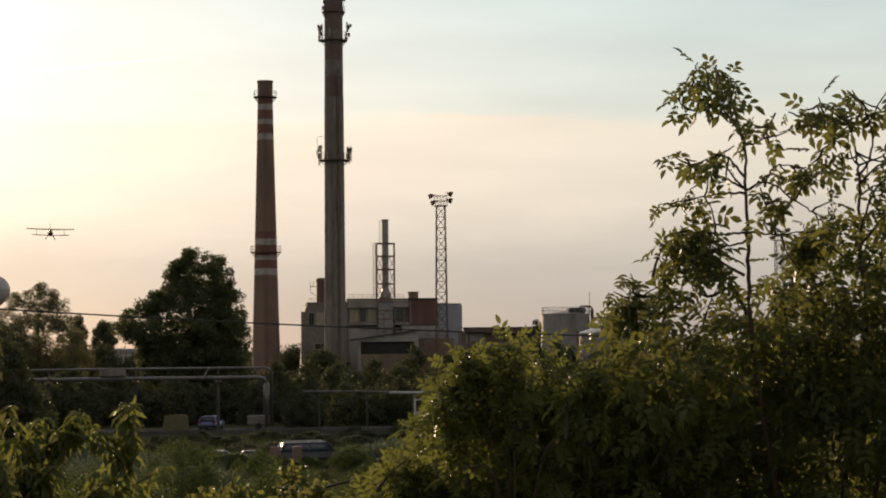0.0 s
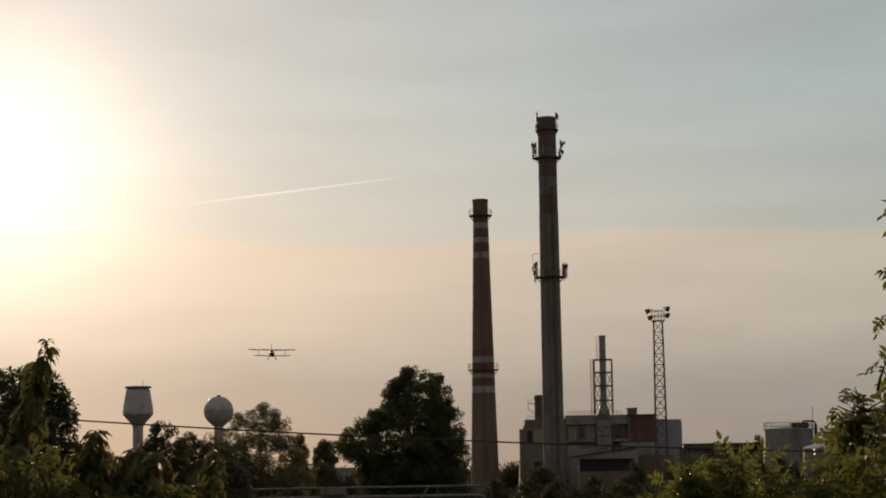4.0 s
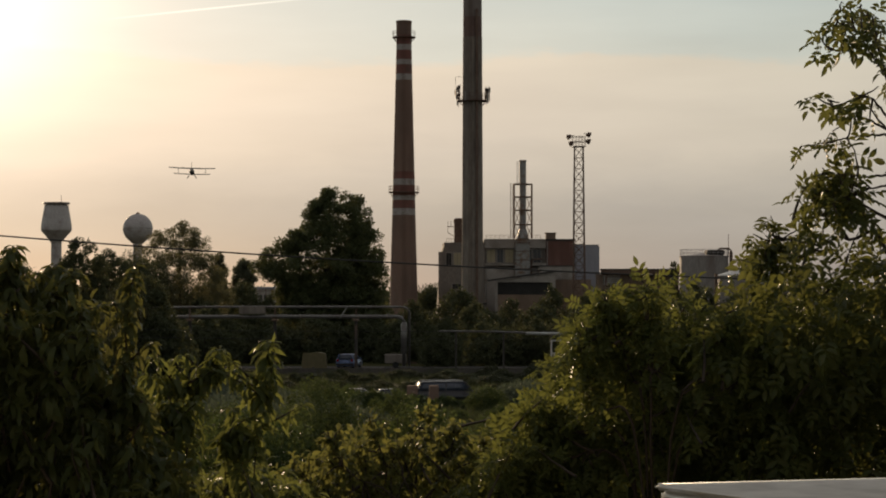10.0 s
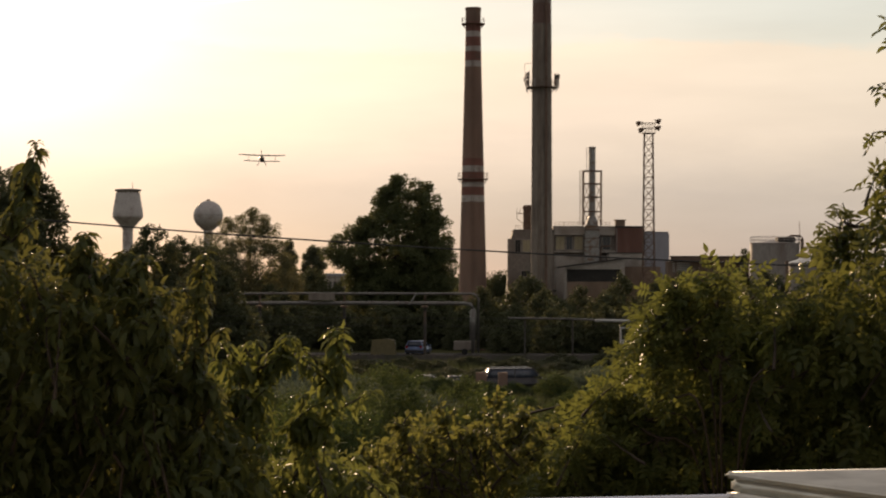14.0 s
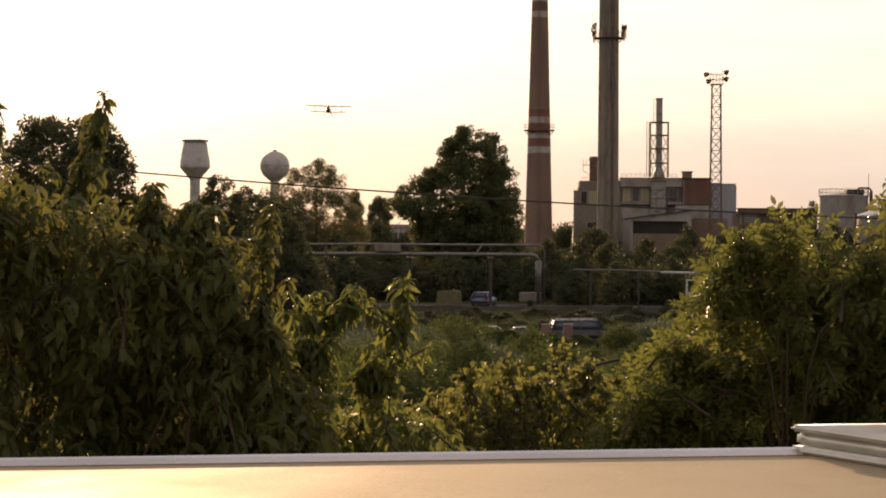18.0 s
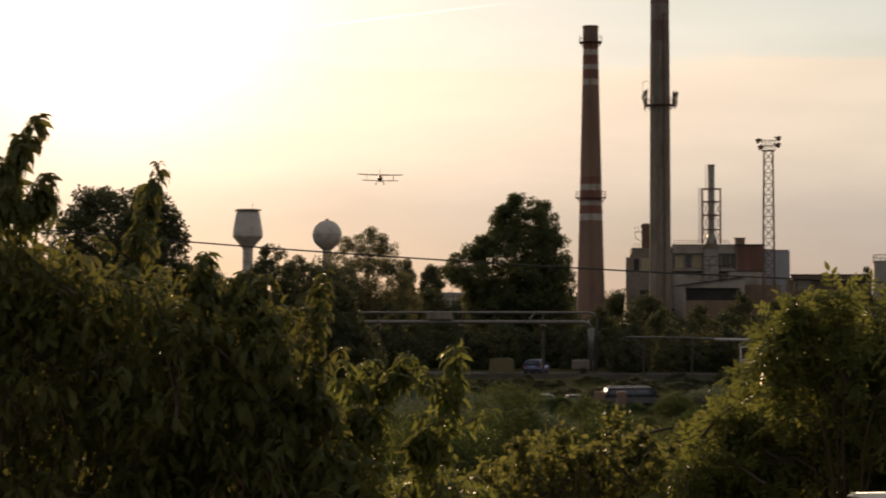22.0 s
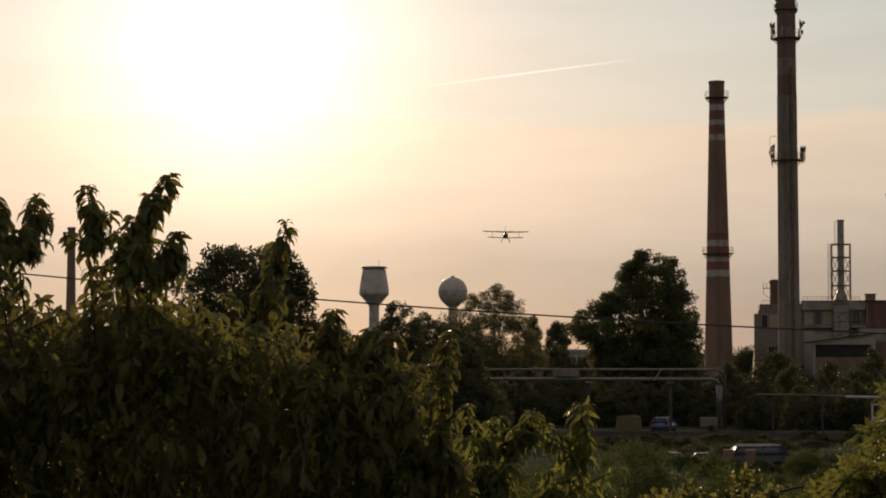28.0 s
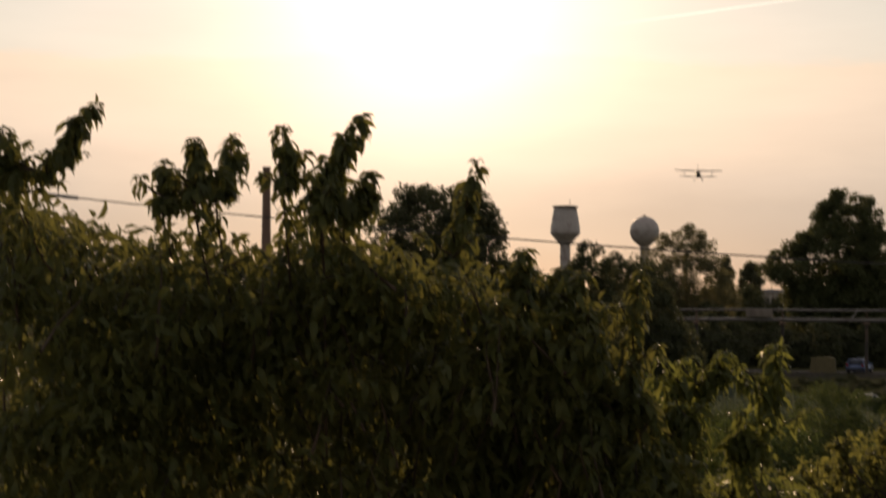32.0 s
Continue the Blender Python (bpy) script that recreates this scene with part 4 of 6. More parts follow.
def lattice_mast(place, height, w0, w1, label, lamps=True):
    root = thing("floodlight_mast", place, label, "light mast")

    def corner(k, z):
        w = (w0 + (w1 - w0) * z / height) / 2
        return Vector(((w, -w)[k in (0, 3)], (w, -w)[k in (0, 1)], z))
    for k in range(4):
        part("mast_leg", rods(0.08, (corner(k, -0.1), corner(k, height))), M_RUST, root)
    n = max(8, int(height / 1.9))
    for k in range(4):
        j = (k + 1) % 4
        bm = bmesh.new()
        for i in range(n):
            a, b = height * i / n, height * (i + 1) / n
            rod(bm, corner(k, a), corner(j, b), 0.038, seg=4)
            rod(bm, corner(j, a), corner(k, b), 0.038, seg=4)
            rod(bm, corner(k, b), corner(j, b), 0.038, seg=4)
        part("lattice", bm, M_RUST, root)
    r = w1 / 2 + 0.35
    part("deck", boxes(((-r, -r, height), (r, r, height + 0.12))), M_RUST, root)
    for sx in np.linspace(-r, r, 5):
        for sy in (-r, r):
            part("rail_post", rods(0.04, ((sx, sy, height), (sx, sy, height + 1.9)), seg=4), M_RUST, root)
    for z in (0.95, 1.9):
        for s in (-r, r):
            part("deck_rail", rods(0.045, ((-r, s, height + z), (r, s, height + z)), seg=4), M_RUST, root)
            part("deck_rail", rods(0.045, ((s, -r, height + z), (s, r, height + z)), seg=4), M_RUST, root)
    if lamps:
        for x, z in ((-r - 0.55, 1.9), (-r - 0.15, 0.7), (r + 0.55, 2.3), (r + 0.5, 1.1)):
            for y in (-0.7, 0.7):
                lamp = part("floodlight", lathe([(0.12, 0), (0.3, 0.1), (0.42, 0.55), (0.46, 0.75), (0.40, 0.75), (0.0, 0.6)], 14), M_RUST, root, "rusty bell-shaped floodlight",
                            m=pose(x, y, height + z, 0, 110 if x > 0 else -110, 0) @ pose(0, 0, -0.3))
                part("bracket", rods(0.05, ((0, 0, 0.1), (0, 0, -0.45))), M_RUST, lamp)
    return root


boiler_house()
steel_stack()
lattice_mast((32.0, 338.5, 0), 33.4, 2.3, 1.55, "tall rusty lattice mast with floodlights on its deck")
lattice_mast(at(15.7, 400), 29.5, 2.2, 1.6, "distant lattice mast with floodlights behind the walnut tree")


# ---- the works: gallery, tanks, water towers ----
def gallery():
    root = thing("conveyor_gallery", (0, 349, 0), "long low rust-brown gallery on posts", "gallery")
    part("deck", boxes(((37.2, -1.3, 10.4), (52.0, 1.3, 11.2))), M_RUST, root)
    part("roof", boxes(((37.0, -1.5, 11.2), (52.2, 1.5, 11.35))), M_ROOF, root)
    part("wall", boxes(((36.6, 1.5, 0), (52.0, 4.5, 10.38))), M_TANWALL, root)
    for k in range(5):
        part("louvre", boxes(((37.6, 1.2, 8.4 + k * 0.38), (40.9, 1.38, 8.58 + k * 0.38))), M_TANKWHITE, root, "white louvre slat" if k == 0 else "")
    for x in (38.0, 42.5, 47.0, 51.5):
        part("post", boxes(((x - 0.15, -0.9, 0), (x + 0.15, -0.6, 10.4))), M_RUST, root)
    part("vent_stub", rods(0.12, ((43.6, 0, 11.3), (43.6, 0, 11.9)), seg=8), M_RUST, root)


def round_tank():
    c = at(9.2, 320)
    root = thing("storage_tank", c - Vector((0, 0, 0.35)), "tall pale cylindrical storage tank with roof rails", "tank")
    part("shell", lathe([(4.1, 0), (4.1, 13.3), (4.2, 13.3), (4.2, 13.5), (3.9, 13.55), (0, 14.0)], 48), M_TANK, root)
    for z in (2.2, 4.4, 6.6, 8.8, 11.0):
        part("seam", lathe([(4.1, z - 0.04), (4.13, z - 0.04), (4.13, z + 0.04), (4.1, z + 0.04)], 48), M_TANK, root)
    bm = bmesh.new()
    for k in range(28):
        a, a2 = 2 * math.pi * k / 28, 2 * math.pi * (k + 1) / 28
        p, q = Vector((4.05 * math.cos(a), 4.05 * math.sin(a), 0)), Vector((4.05 * math.cos(a2), 4.05 * math.sin(a2), 0))
        rod(bm, p + Vector((0, 0, 13.5)), p + Vector((0, 0, 14.6)), 0.03, seg=4)
        for z in (14.05, 14.6):
            rod(bm, p + Vector((0, 0, z)), q + Vector((0, 0, z)), 0.03, seg=4)
    part("railing", bm, M_STEEL, root)
    part("roof_hatch", boxes(((0.1, -2.5, 13.6), (3.1, 0.5, 14.5)), bevel=0.15), M_ROOF, root)
    part("roof_pipe", sweep([(2.0, -2.0, 14.4), (2.3, -2.0, 14.75), (3.9, -2.0, 14.75), (4.25, -2.0, 14.4), (4.25, -2.0, 11)], 0.16, 8), M_RUST, root)
    part("aerial", rods(0.05, ((4.0, -1.0, 13.5), (4.0, -1.0, 17.2))), M_RUST, root)
    # railed landing between the two tanks
    part("landing", boxes(((4.2, -2.6, 11.1), (7.4, -1.4, 11.22))), M_RUST, root)
    for k in range(5):
        part("landing_post", rods(0.045, ((4.4 + 0.72 * k, -2.5, 11.2), (4.4 + 0.72 * k, -2.5, 13.0 + (0.7 if k == 2 else 0)))), M_RUST, root)
    for z in (11.7, 12.3, 12.9):
        part("landing_rail", rods(0.04, ((4.3, -2.5, z), (7.4, -2.5, z))), M_RUST, root)
    part("ladder_cage", boxes(((4.15, -1.6, 0.5), (4.6, -1.5, 14.2)), ((4.15, -1.1, 0.5), (4.6, -1.0, 14.2))), M_RUST, root)


def cone_tank():
    c = at(10.95, 290)
    root = thing("cone_roof_tank", c, "wide tank with a shallow white ribbed cone roof", "tank")
    r = 7.0
    part("shell", lathe([(r, 0), (r, 9.5), (r - 0.3, 9.5), (r - 0.3, 9.3), (0, 9.3)], 56), M_TANK, root)
    part("cone_roof", lathe([(r + 0.15, 9.5), (r + 0.15, 9.62), (0.5, 11.7), (0.5, 12.0), (0, 12.1)], 56), M_TANKWHITE, root, "white sheet-metal cone roof")
    for k in range(28):
        a = 2 * math.pi * k / 28
        part("roof_rib", boxes(((0.5, -0.05, -0.03), (r - 0.1, 0.05, 0.05))), M_STEEL, root, m=Matrix.Rotation(a, 4, "Z") @ Matrix.Translation((0, 0, 11.78)) @ Matrix.Rotation(math.atan2(2.08, 6.65), 4, "Y"))
    part("stand_pipe", rods(0.25, ((-r - 0.5, -2.2, 0), (-r - 0.5, -2.2, 9.9)), seg=10), M_RUST, root)
    part("stair", boxes(*[((-2.8 + k * 0.28, -r - 0.7 + 0.02 * k, 0.3 + k * 0.36), (-2.5 + k * 0.28, -r + 0.3, 0.36 + k * 0.36)) for k in range(25)]), M_RUST, root)
    bm = bmesh.new()
    for k in range(7):
        rod(bm, (-4.6 + 0.45 * k, -1.0, 10.2 + 0.11 * k), (-4.6 + 0.45 * k, -1.0, 11.5 + 0.11 * k), 0.03, seg=4)
    rod(bm, (-4.6, -1.0, 11.5), (-1.9, -1.0, 12.16), 0.03, seg=4)
    part("roof_rail", bm, M_STEEL, root)
    part("dark_box", boxes(((-3.6, -r - 1.6, 0), (0.6, -r - 0.7, 8.2)), bevel=0.05), M_PLASTER, root)


def chalice_water_tower():
    root = thing("chalice_water_tower", at(-10.49, 480), "pale chalice-shaped water tower on a slim shaft", "water tower")
    part("shaft", lathe([(1.9, 0), (1.35, 8), (1.3, 19.0), (1.6, 20.0)], 28), M_TOWER, root)
    part("bowl", lathe([(1.6, 19.6), (2.0, 20.2), (3.75, 22.2), (3.85, 22.6), (3.72, 24.2), (3.0, 28.4), (2.9, 28.5), (0, 28.5)], 40), M_TOWER, root, smooth=False)
    part("lantern_band", lathe([(2.75, 28.5), (2.75, 29.0), (0, 29.0)], 40), M_PALEPLASTER, root)
    part("roof_disc", lathe([(3.35, 29.0), (3.4, 29.25), (3.1, 29.4), (0, 29.6)], 40), M_TANK, root)
    for k in range(16):
        a = 2 * math.pi * k / 16
        part("roof_prop", rods(0.07, ((2.95 * math.cos(a), 2.95 * math.sin(a), 28.4), (3.1 * math.cos(a), 3.1 * math.sin(a), 29.05))), M_RUST, root)
    part("aerial", rods(0.06, ((1.2, 0, 29.5), (1.2, 0, 31.2))), M_RUST, root)
    part("faded_bar", boxes(((-2.1, -3.45, 25.9), (0.2, -3.38, 26.4)), ((-2.1, -3.52, 25.2), (-0.6, -3.45, 25.6))), M_PALEBAND, root, m=pose(0, 0.12, 0, -3, 0, 0))


def ball_water_tower():
    root = thing("ball_water_tower", at(-8.07, 474), "pale steel ball water tower on a thin stem", "water tower")
    part("stem", lathe([(1.35, 0), (1.2, 3), (1.15, 19.2)], 24), M_TOWER, root)
    prof = [(1.2, 18.9), (1.7, 19.3)] + [(3.72 * math.cos(a), 22.75 + 3.72 * math.sin(a)) for a in np.linspace(-1.0, 1.55, 16)] + [(0, 26.5)]
    part("ball", lathe(prof, 40), M_TOWER, root, smooth=True)
    part("waist_seam", lathe([(3.71, 22.68), (3.76, 22.68), (3.76, 22.82), (3.71, 22.82)], 40), M_STEEL, root)
    part("top_hatch", lathe([(0.45, 26.35), (0.45, 26.75), (0, 26.8)], 14), M_RUST, root)


def far_stack():
    root = thing("far_chimney", at(-19.66, 520), "distant thin brick chimney beyond the cherry tree", "chimney")
    part("shaft", lathe([(1.6, 0), (1.0, 40.8), (1.15, 40.9), (1.15, 41.6), (0.8, 41.6), (0.8, 40), (0, 40)], 24), M_BRICK, root)
    part("rim", lathe([(1.05, 38.9), (1.25, 38.9), (1.25, 39.1), (1.05, 39.1)], 24), M_RUST, root)


def distant_hall():
    root = thing("distant_hall", at(-4.25, 690), "distant pale low hall seen between the trees", "building")
    part("wall", boxes(((-4.2, -5, 0), (4.0, 5, 7.6))), M_PALEPLASTER, root)
    part("roof", boxes(((-4.5, -5.4, 7.6), (4.3, 5.4, 8.4))), M_CLAD, root)
    for k in range(4):
        part("window", boxes(((-3.4 + k * 1.9, -5.08, 3.2), (-2.2 + k * 1.9, -4.9, 5.4))), M_GLASS, root)
    fence = thing("yard_fence", at(-4.2, 320), "thin steel fence posts far behind the pipes", "fence")
    for k in range(7):
        part("post", rods(0.06, ((-3 + k, 0, 0), (-3 + k, 0, 7.6))), M_RUST, fence)
    part("rail", rods(0.04, ((-3, 0, 7.2), (3, 0, 7.2))), M_RUST, fence)


distant_hall()
gallery()
round_tank()
cone_tank()
chalice_water_tower()
ball_water_tower()
far_stack()


# ---- pipe bridge and yard ----
def pipe_bridge():
    root = thing("pipe_bridge", (0, 175, 0), "raised pair of lagged heating pipes on posts", "pipeline")
    for z, r in ((5.85, 0.11), (4.95, 0.17)):
        end = 0.6 if z > 5.5 else 0.1
        pts = [(-42, 8.0, z - 0.5), (-30, 3.0, z - 0.12), (-16, 0, z), (end - 0.7, 0, z), (end - 0.2, 0, z - 0.12), (end, 0, z - 0.45), (end, 0, 0.3)]
        part("pipe", sweep(pts, r, 12), M_LAGGING, root, smooth=True)
        for k in range(6):
            x = -15 + k * 2.7
            part("clamp", lathe([(r, -0.05), (r + 0.03, -0.05), (r + 0.03, 0.05), (r, 0.05)], 12), M_STEEL, root, m=pose(x, 0, z, 0, 90, 0))
    part("drop_sleeve", lathe([(0.17, 1.5), (0.3, 1.55), (0.3, 4.3), (0.17, 4.42)], 18), M_LAGGING, root, "thick lagged sleeve on the drop pipe", smooth=True, m=pose(0.1, 0, 0))
    part("loop_arm", rods(0.06, ((-5.9, -0.15, 4.8), (-5.2, -0.15, 5.9))), M_STEEL, root)
    for x, dy in ((-36, 5.6), (-28, 2.3), (-20, 0.6), (-12, 0.35), (-4.4, 0.35)):
        part("post", boxes(((x - 0.14, dy - 0.14, -0.3), (x + 0.14, dy + 0.14, 4.6))), M_POST, root)
        part("saddle", boxes(((x - 0.3, dy - 0.6, 4.55), (x + 0.3, dy + 0.35, 4.7)), ((x - 0.06, dy - 0.15, 4.7), (x + 0.06, dy + 0.1, 5.7))), M_RUST, root)
    part("box_housing", boxes(((-15.3, -0.4, 5.2), (-12.9, 0.5, 5.9)), bevel=0.05), M_CONCRETE, root)

    low = thing("low_pipe", (0, 176, 0), "single pale pipe on short posts", "pipeline")
    part("pipe", sweep([(3.4, 0, 3.55), (9, 0, 3.5), (11.4, 0, 3.42), (11.6, 0, 3.35), (17.5, 0, 3.3)], 0.10, 10), M_LAGGING, low, smooth=True)
    part("sleeve", sweep([(11.6, 0, 3.36), (15.8, 0, 3.31)], 0.135, 10), M_TANKWHITE, low, smooth=True)
    for x in (5.0, 9.5, 14.0, 17.0):
        part("post", boxes(((x - 0.08, -0.08, -0.3), (x + 0.08, 0.08, 3.4))), M_POST, low)
    fr = thing("steel_frame_stand", (14.3, 170, 0), "white steel frame stand beside the pipe", "frame")
    for x in (-0.75, 0.75):
        part("upright", boxes(((x - 0.07, -0.07, -0.3), (x + 0.07, 0.07, 2.9))), M_TANKWHITE, fr)
    for z in (0.6, 1.6, 2.75):
        part("crossbar", boxes(((-0.68, -0.05, z), (0.68, 0.05, z + 0.14))), M_TANKWHITE, fr)
    part("box", boxes(((-0.6, -0.25, 0.75), (0.2, 0.06, 1.55)), bevel=0.03), M_TANKWHITE, fr)


def yard_wall():
    root = thing("yard_wall", (0, 160, 0), "low grey concrete panel wall", "wall", kind="structure")
    for k in range(16):
        x = -22 + k * 2.05
        part("panel", boxes(((x, -0.06, -0.3), (x + 2.0, 0.06, 0.75)), bevel=0.01), M_YARDWALL, root)
        part("post", boxes(((x - 0.1, -0.1, -0.3), (x + 0.05, 0.1, 0.85))), M_YARDWALL, root)


def yard():
    bm = bmesh.new()
    xs, ys = np.linspace(-64, 64, 33), (161.0, 166.0, 171.0, 176.0, 181.5)
    rng = random.Random(3)
    grid = [[bm.verts.new((x, y + (rng.uniform(-0.5, 0.5) if y in (161.0, 181.5) else 0), 0.02 + rng.uniform(0, 0.015))) for x in xs] for y in ys]
    for a, b in zip(grid, grid[1:]):
        for i in range(len(xs) - 1):
            bm.faces.new((a[i], a[i + 1], b[i + 1], b[i]))
    ob = to_object("yard_road", bm, M_ASPHALT)
    tagged(ob, "worn dark asphalt yard road below the pipes", "road", kind="structure")


pipe_bridge()
yard()
yard_wall()


def car(name, place, turn, label, paint, length=4.5, width=1.75, height=1.45, estate=True, rack=False, roof_end=0.25):
    """A parked car: a shaped body with glasshouse, wheels, lamps and trim; its nose points along +x."""
    root = thing(name, Matrix.Translation(place) @ Matrix.Rotation(radians(turn), 4, "Z"), label, "car")
    L2, W2 = length / 2, width / 2

    def shell(profile, w_low, w_high, z_low, z_high):
        bm = bmesh.new()
        sides = []
        for s in (-1, 1):
            ring = []
            for x, z in profile:
                k = (z - z_low) / (z_high - z_low)
                ring.append(bm.verts.new((x, s * (w_low + (w_high - w_low) * k), z)))
            sides.append(ring)
        a, b = sides
        bm.faces.new(a)
        bm.faces.new(b[::-1])
        for i in range(len(a)):
            j = (i + 1) % len(a)
            bm.faces.new((a[i], b[i], b[j], a[j]))
        bmesh.ops.recalc_face_normals(bm, faces=bm.faces)
        bmesh.ops.bevel(bm, geom=list(bm.edges), offset=0.045, segments=2, affect="EDGES")
        return bm
    belt = height * 0.62
    body = [(-L2, 0.35), (-L2 + 0.03, 0.75), (-L2 + 0.1, belt), (L2 * 0.42, belt), (L2 - 0.25, belt - 0.13), (L2 - 0.02, 0.65), (L2, 0.35), (L2 - 0.15, 0.22), (-L2 + 0.15, 0.22)]
    b = part("body", shell(body, W2, W2 - 0.03, 0.22, belt), paint, root, smooth=True)
    rear = -L2 + 0.12 if estate else -L2 * 0.55
    rear_top = -L2 + 0.42 if estate else -L2 * 0.25
    cabin = [(rear, belt - 0.03), (rear_top, height - 0.03), (roof_end, height), (max(L2 * 0.5, roof_end + 0.6), belt - 0.03)]
    part("glasshouse", shell(cabin, W2 - 0.06, W2 - 0.26, belt - 0.03, height), M_CARGLASS, root, "bluish car windows", smooth=True)
    roof = [(rear_top - 0.06, height - 0.05), (rear_top, height - 0.01), (roof_end, height + 0.01), (roof_end + 0.2, height - 0.04)]
    part("roof", shell(roof, W2 - 0.22, W2 - 0.27, height - 0.05, height + 0.01), paint, root, smooth=True)
    for s in (-1, 1):
        for x0, x1 in ((rear, rear_top), (-0.35, -0.3), (max(L2 * 0.5, roof_end + 0.6), roof_end + 0.03)):
            part("pillar", rods(0.045, ((x0, s * (W2 - 0.06), belt - 0.02), (x1, s * (W2 - 0.25), height - 0.01)), seg=6), paint, root)
        for x in (-L2 * 0.6, L2 * 0.62):
            w = part("wheel", lathe([(0.30, -0.1), (0.315, -0.08), (0.315, 0.08), (0.30, 0.1)], 22), M_TYRE, root, m=pose(x, s * (W2 - 0.1), 0.31, 90, 0, 0))
            part("rim", lathe([(0.19, -0.115), (0.2, -0.1), (0.2, 0.1), (0.19, 0.115)], 16), M_STEEL, w)
        part("tail_lamp", boxes(((-L2 - 0.01, s * (W2 - 0.28), 0.68), (-L2 + 0.06, s * (W2 - 0.08), 0.9)), bevel=0.01), M_LAMP, root)
        part("headlight", boxes(((L2 - 0.1, s * (W2 - 0.42), 0.58), (L2 + 0.0, s * (W2 - 0.12), 0.72)), bevel=0.02), M_CHROME, root)
        part("mirror", boxes(((L2 * 0.36, s * (W2 + 0.02), belt - 0.02), (L2 * 0.44, s * (W2 + 0.17), belt + 0.12)), bevel=0.03), paint, root)
        if rack:
            part("roof_rail", rods(0.025, ((rear_top + 0.1, s * (W2 - 0.3), height + 0.05), (roof_end - 0.05, s * (W2 - 0.3), height + 0.06))), M_CHROME, root)
    part("bumper", boxes(((-L2 - 0.05, -W2 + 0.05, 0.32), (-L2 + 0.08, W2 - 0.05, 0.5)), bevel=0.03), M_DARK, root)
    part("bumper", boxes(((L2 - 0.08, -W2 + 0.05, 0.3), (L2 + 0.05, W2 - 0.05, 0.48)), bevel=0.03), M_DARK, root)
    return root


car("estate_car", (3.0, 122, 0), 10, "dark estate car with a shining roof edge among weeds", M_DARKCAR, 4.7, height=1.5, rack=True, roof_end=0.85)
car("parked_car", (-0.9, 119, -0.2), 12, "low dark saloon car half hidden by bushes", M_DARKCAR, 4.2, height=1.35, estate=False)
car("parked_car", (-3.2, 124, -0.42), 190, "pale saloon car half hidden by bushes", M_WHITECAR, 4.2, height=1.35, estate=False)
car("parked_car", (-5.1, 178, 0), 78, "small blue hatchback parked below the pipes", M_BLUECAR, 3.7, height=1.35)


def trailer():
    root = thing("box_trailer", at(-0.22, 178.5), "low grey box trailer parked below the pipes", "trailer")
    part("box", boxes(((-1.05, -0.7, 0.45), (1.05, 0.7, 1.3)), bevel=0.05), M_PLASTER, root)
    part("drawbar", rods(0.05, ((1.05, 0, 0.5), (2.0, 0, 0.45))), M_RUST, root)
    for s in (-1, 1):
        part("wheel", lathe([(0.28, -0.09), (0.3, -0.07), (0.3, 0.07), (0.28, 0.09)], 18), M_TYRE, root, m=pose(0, s * 0.78, 0.3, 90, 0, 0))
    # added mound in place of a sunlit patch of grass below the pipes
    mound = thing("covered_stack", at(-2.7, 178), "low yellowish mound standing in for a patch of sunlit grass", "stack")
    bm = bmesh.new()
    rng = random.Random(4)
    vs = [[bm.verts.new((x, y, (1.45 if 0 < i < 5 and 0 < j < 3 else 0.0) - rng.uniform(0, 0.22) + 0.1)) for j, y in enumerate((-0.8, -0.65, 0.65, 0.8))] for i, x in enumerate((-1.25, -1.1, -0.4, 0.4, 1.05, 1.2))]
    for a, b in zip(vs, vs[1:]):
        for j in range(3):
            bm.faces.new((a[j], b[j], b[j + 1], a[j + 1]))
    bmesh.ops.recalc_face_normals(bm, faces=bm.faces)
    part("tarpaulin", bm, M_LITGRASS, mound)
    part("pallet", boxes(((-1.0, -0.6, 0), (1.0, 0.6, 0.14))), M_RUST, mound)


trailer()


def brick_piers():
    root = thing("brick_stub_wall", (1.2, 117.5, 0), "short dull brown brick stub wall in front of the estate car", "wall")
    for x0, x1, h in ((-0.95, -0.26, 1.45), (-0.26, 0.36, 0.7), (0.45, 1.05, 1.45)):
        part("pier", boxes(((x0, -0.2, -0.2), (x1, 0.2, h)), bevel=0.02), M_BRICK, root)


brick_piers()


# ---- overhead cable ----
WIRE_A, WIRE_B, WIRE_C = 8.129, -0.0557, 0.00124


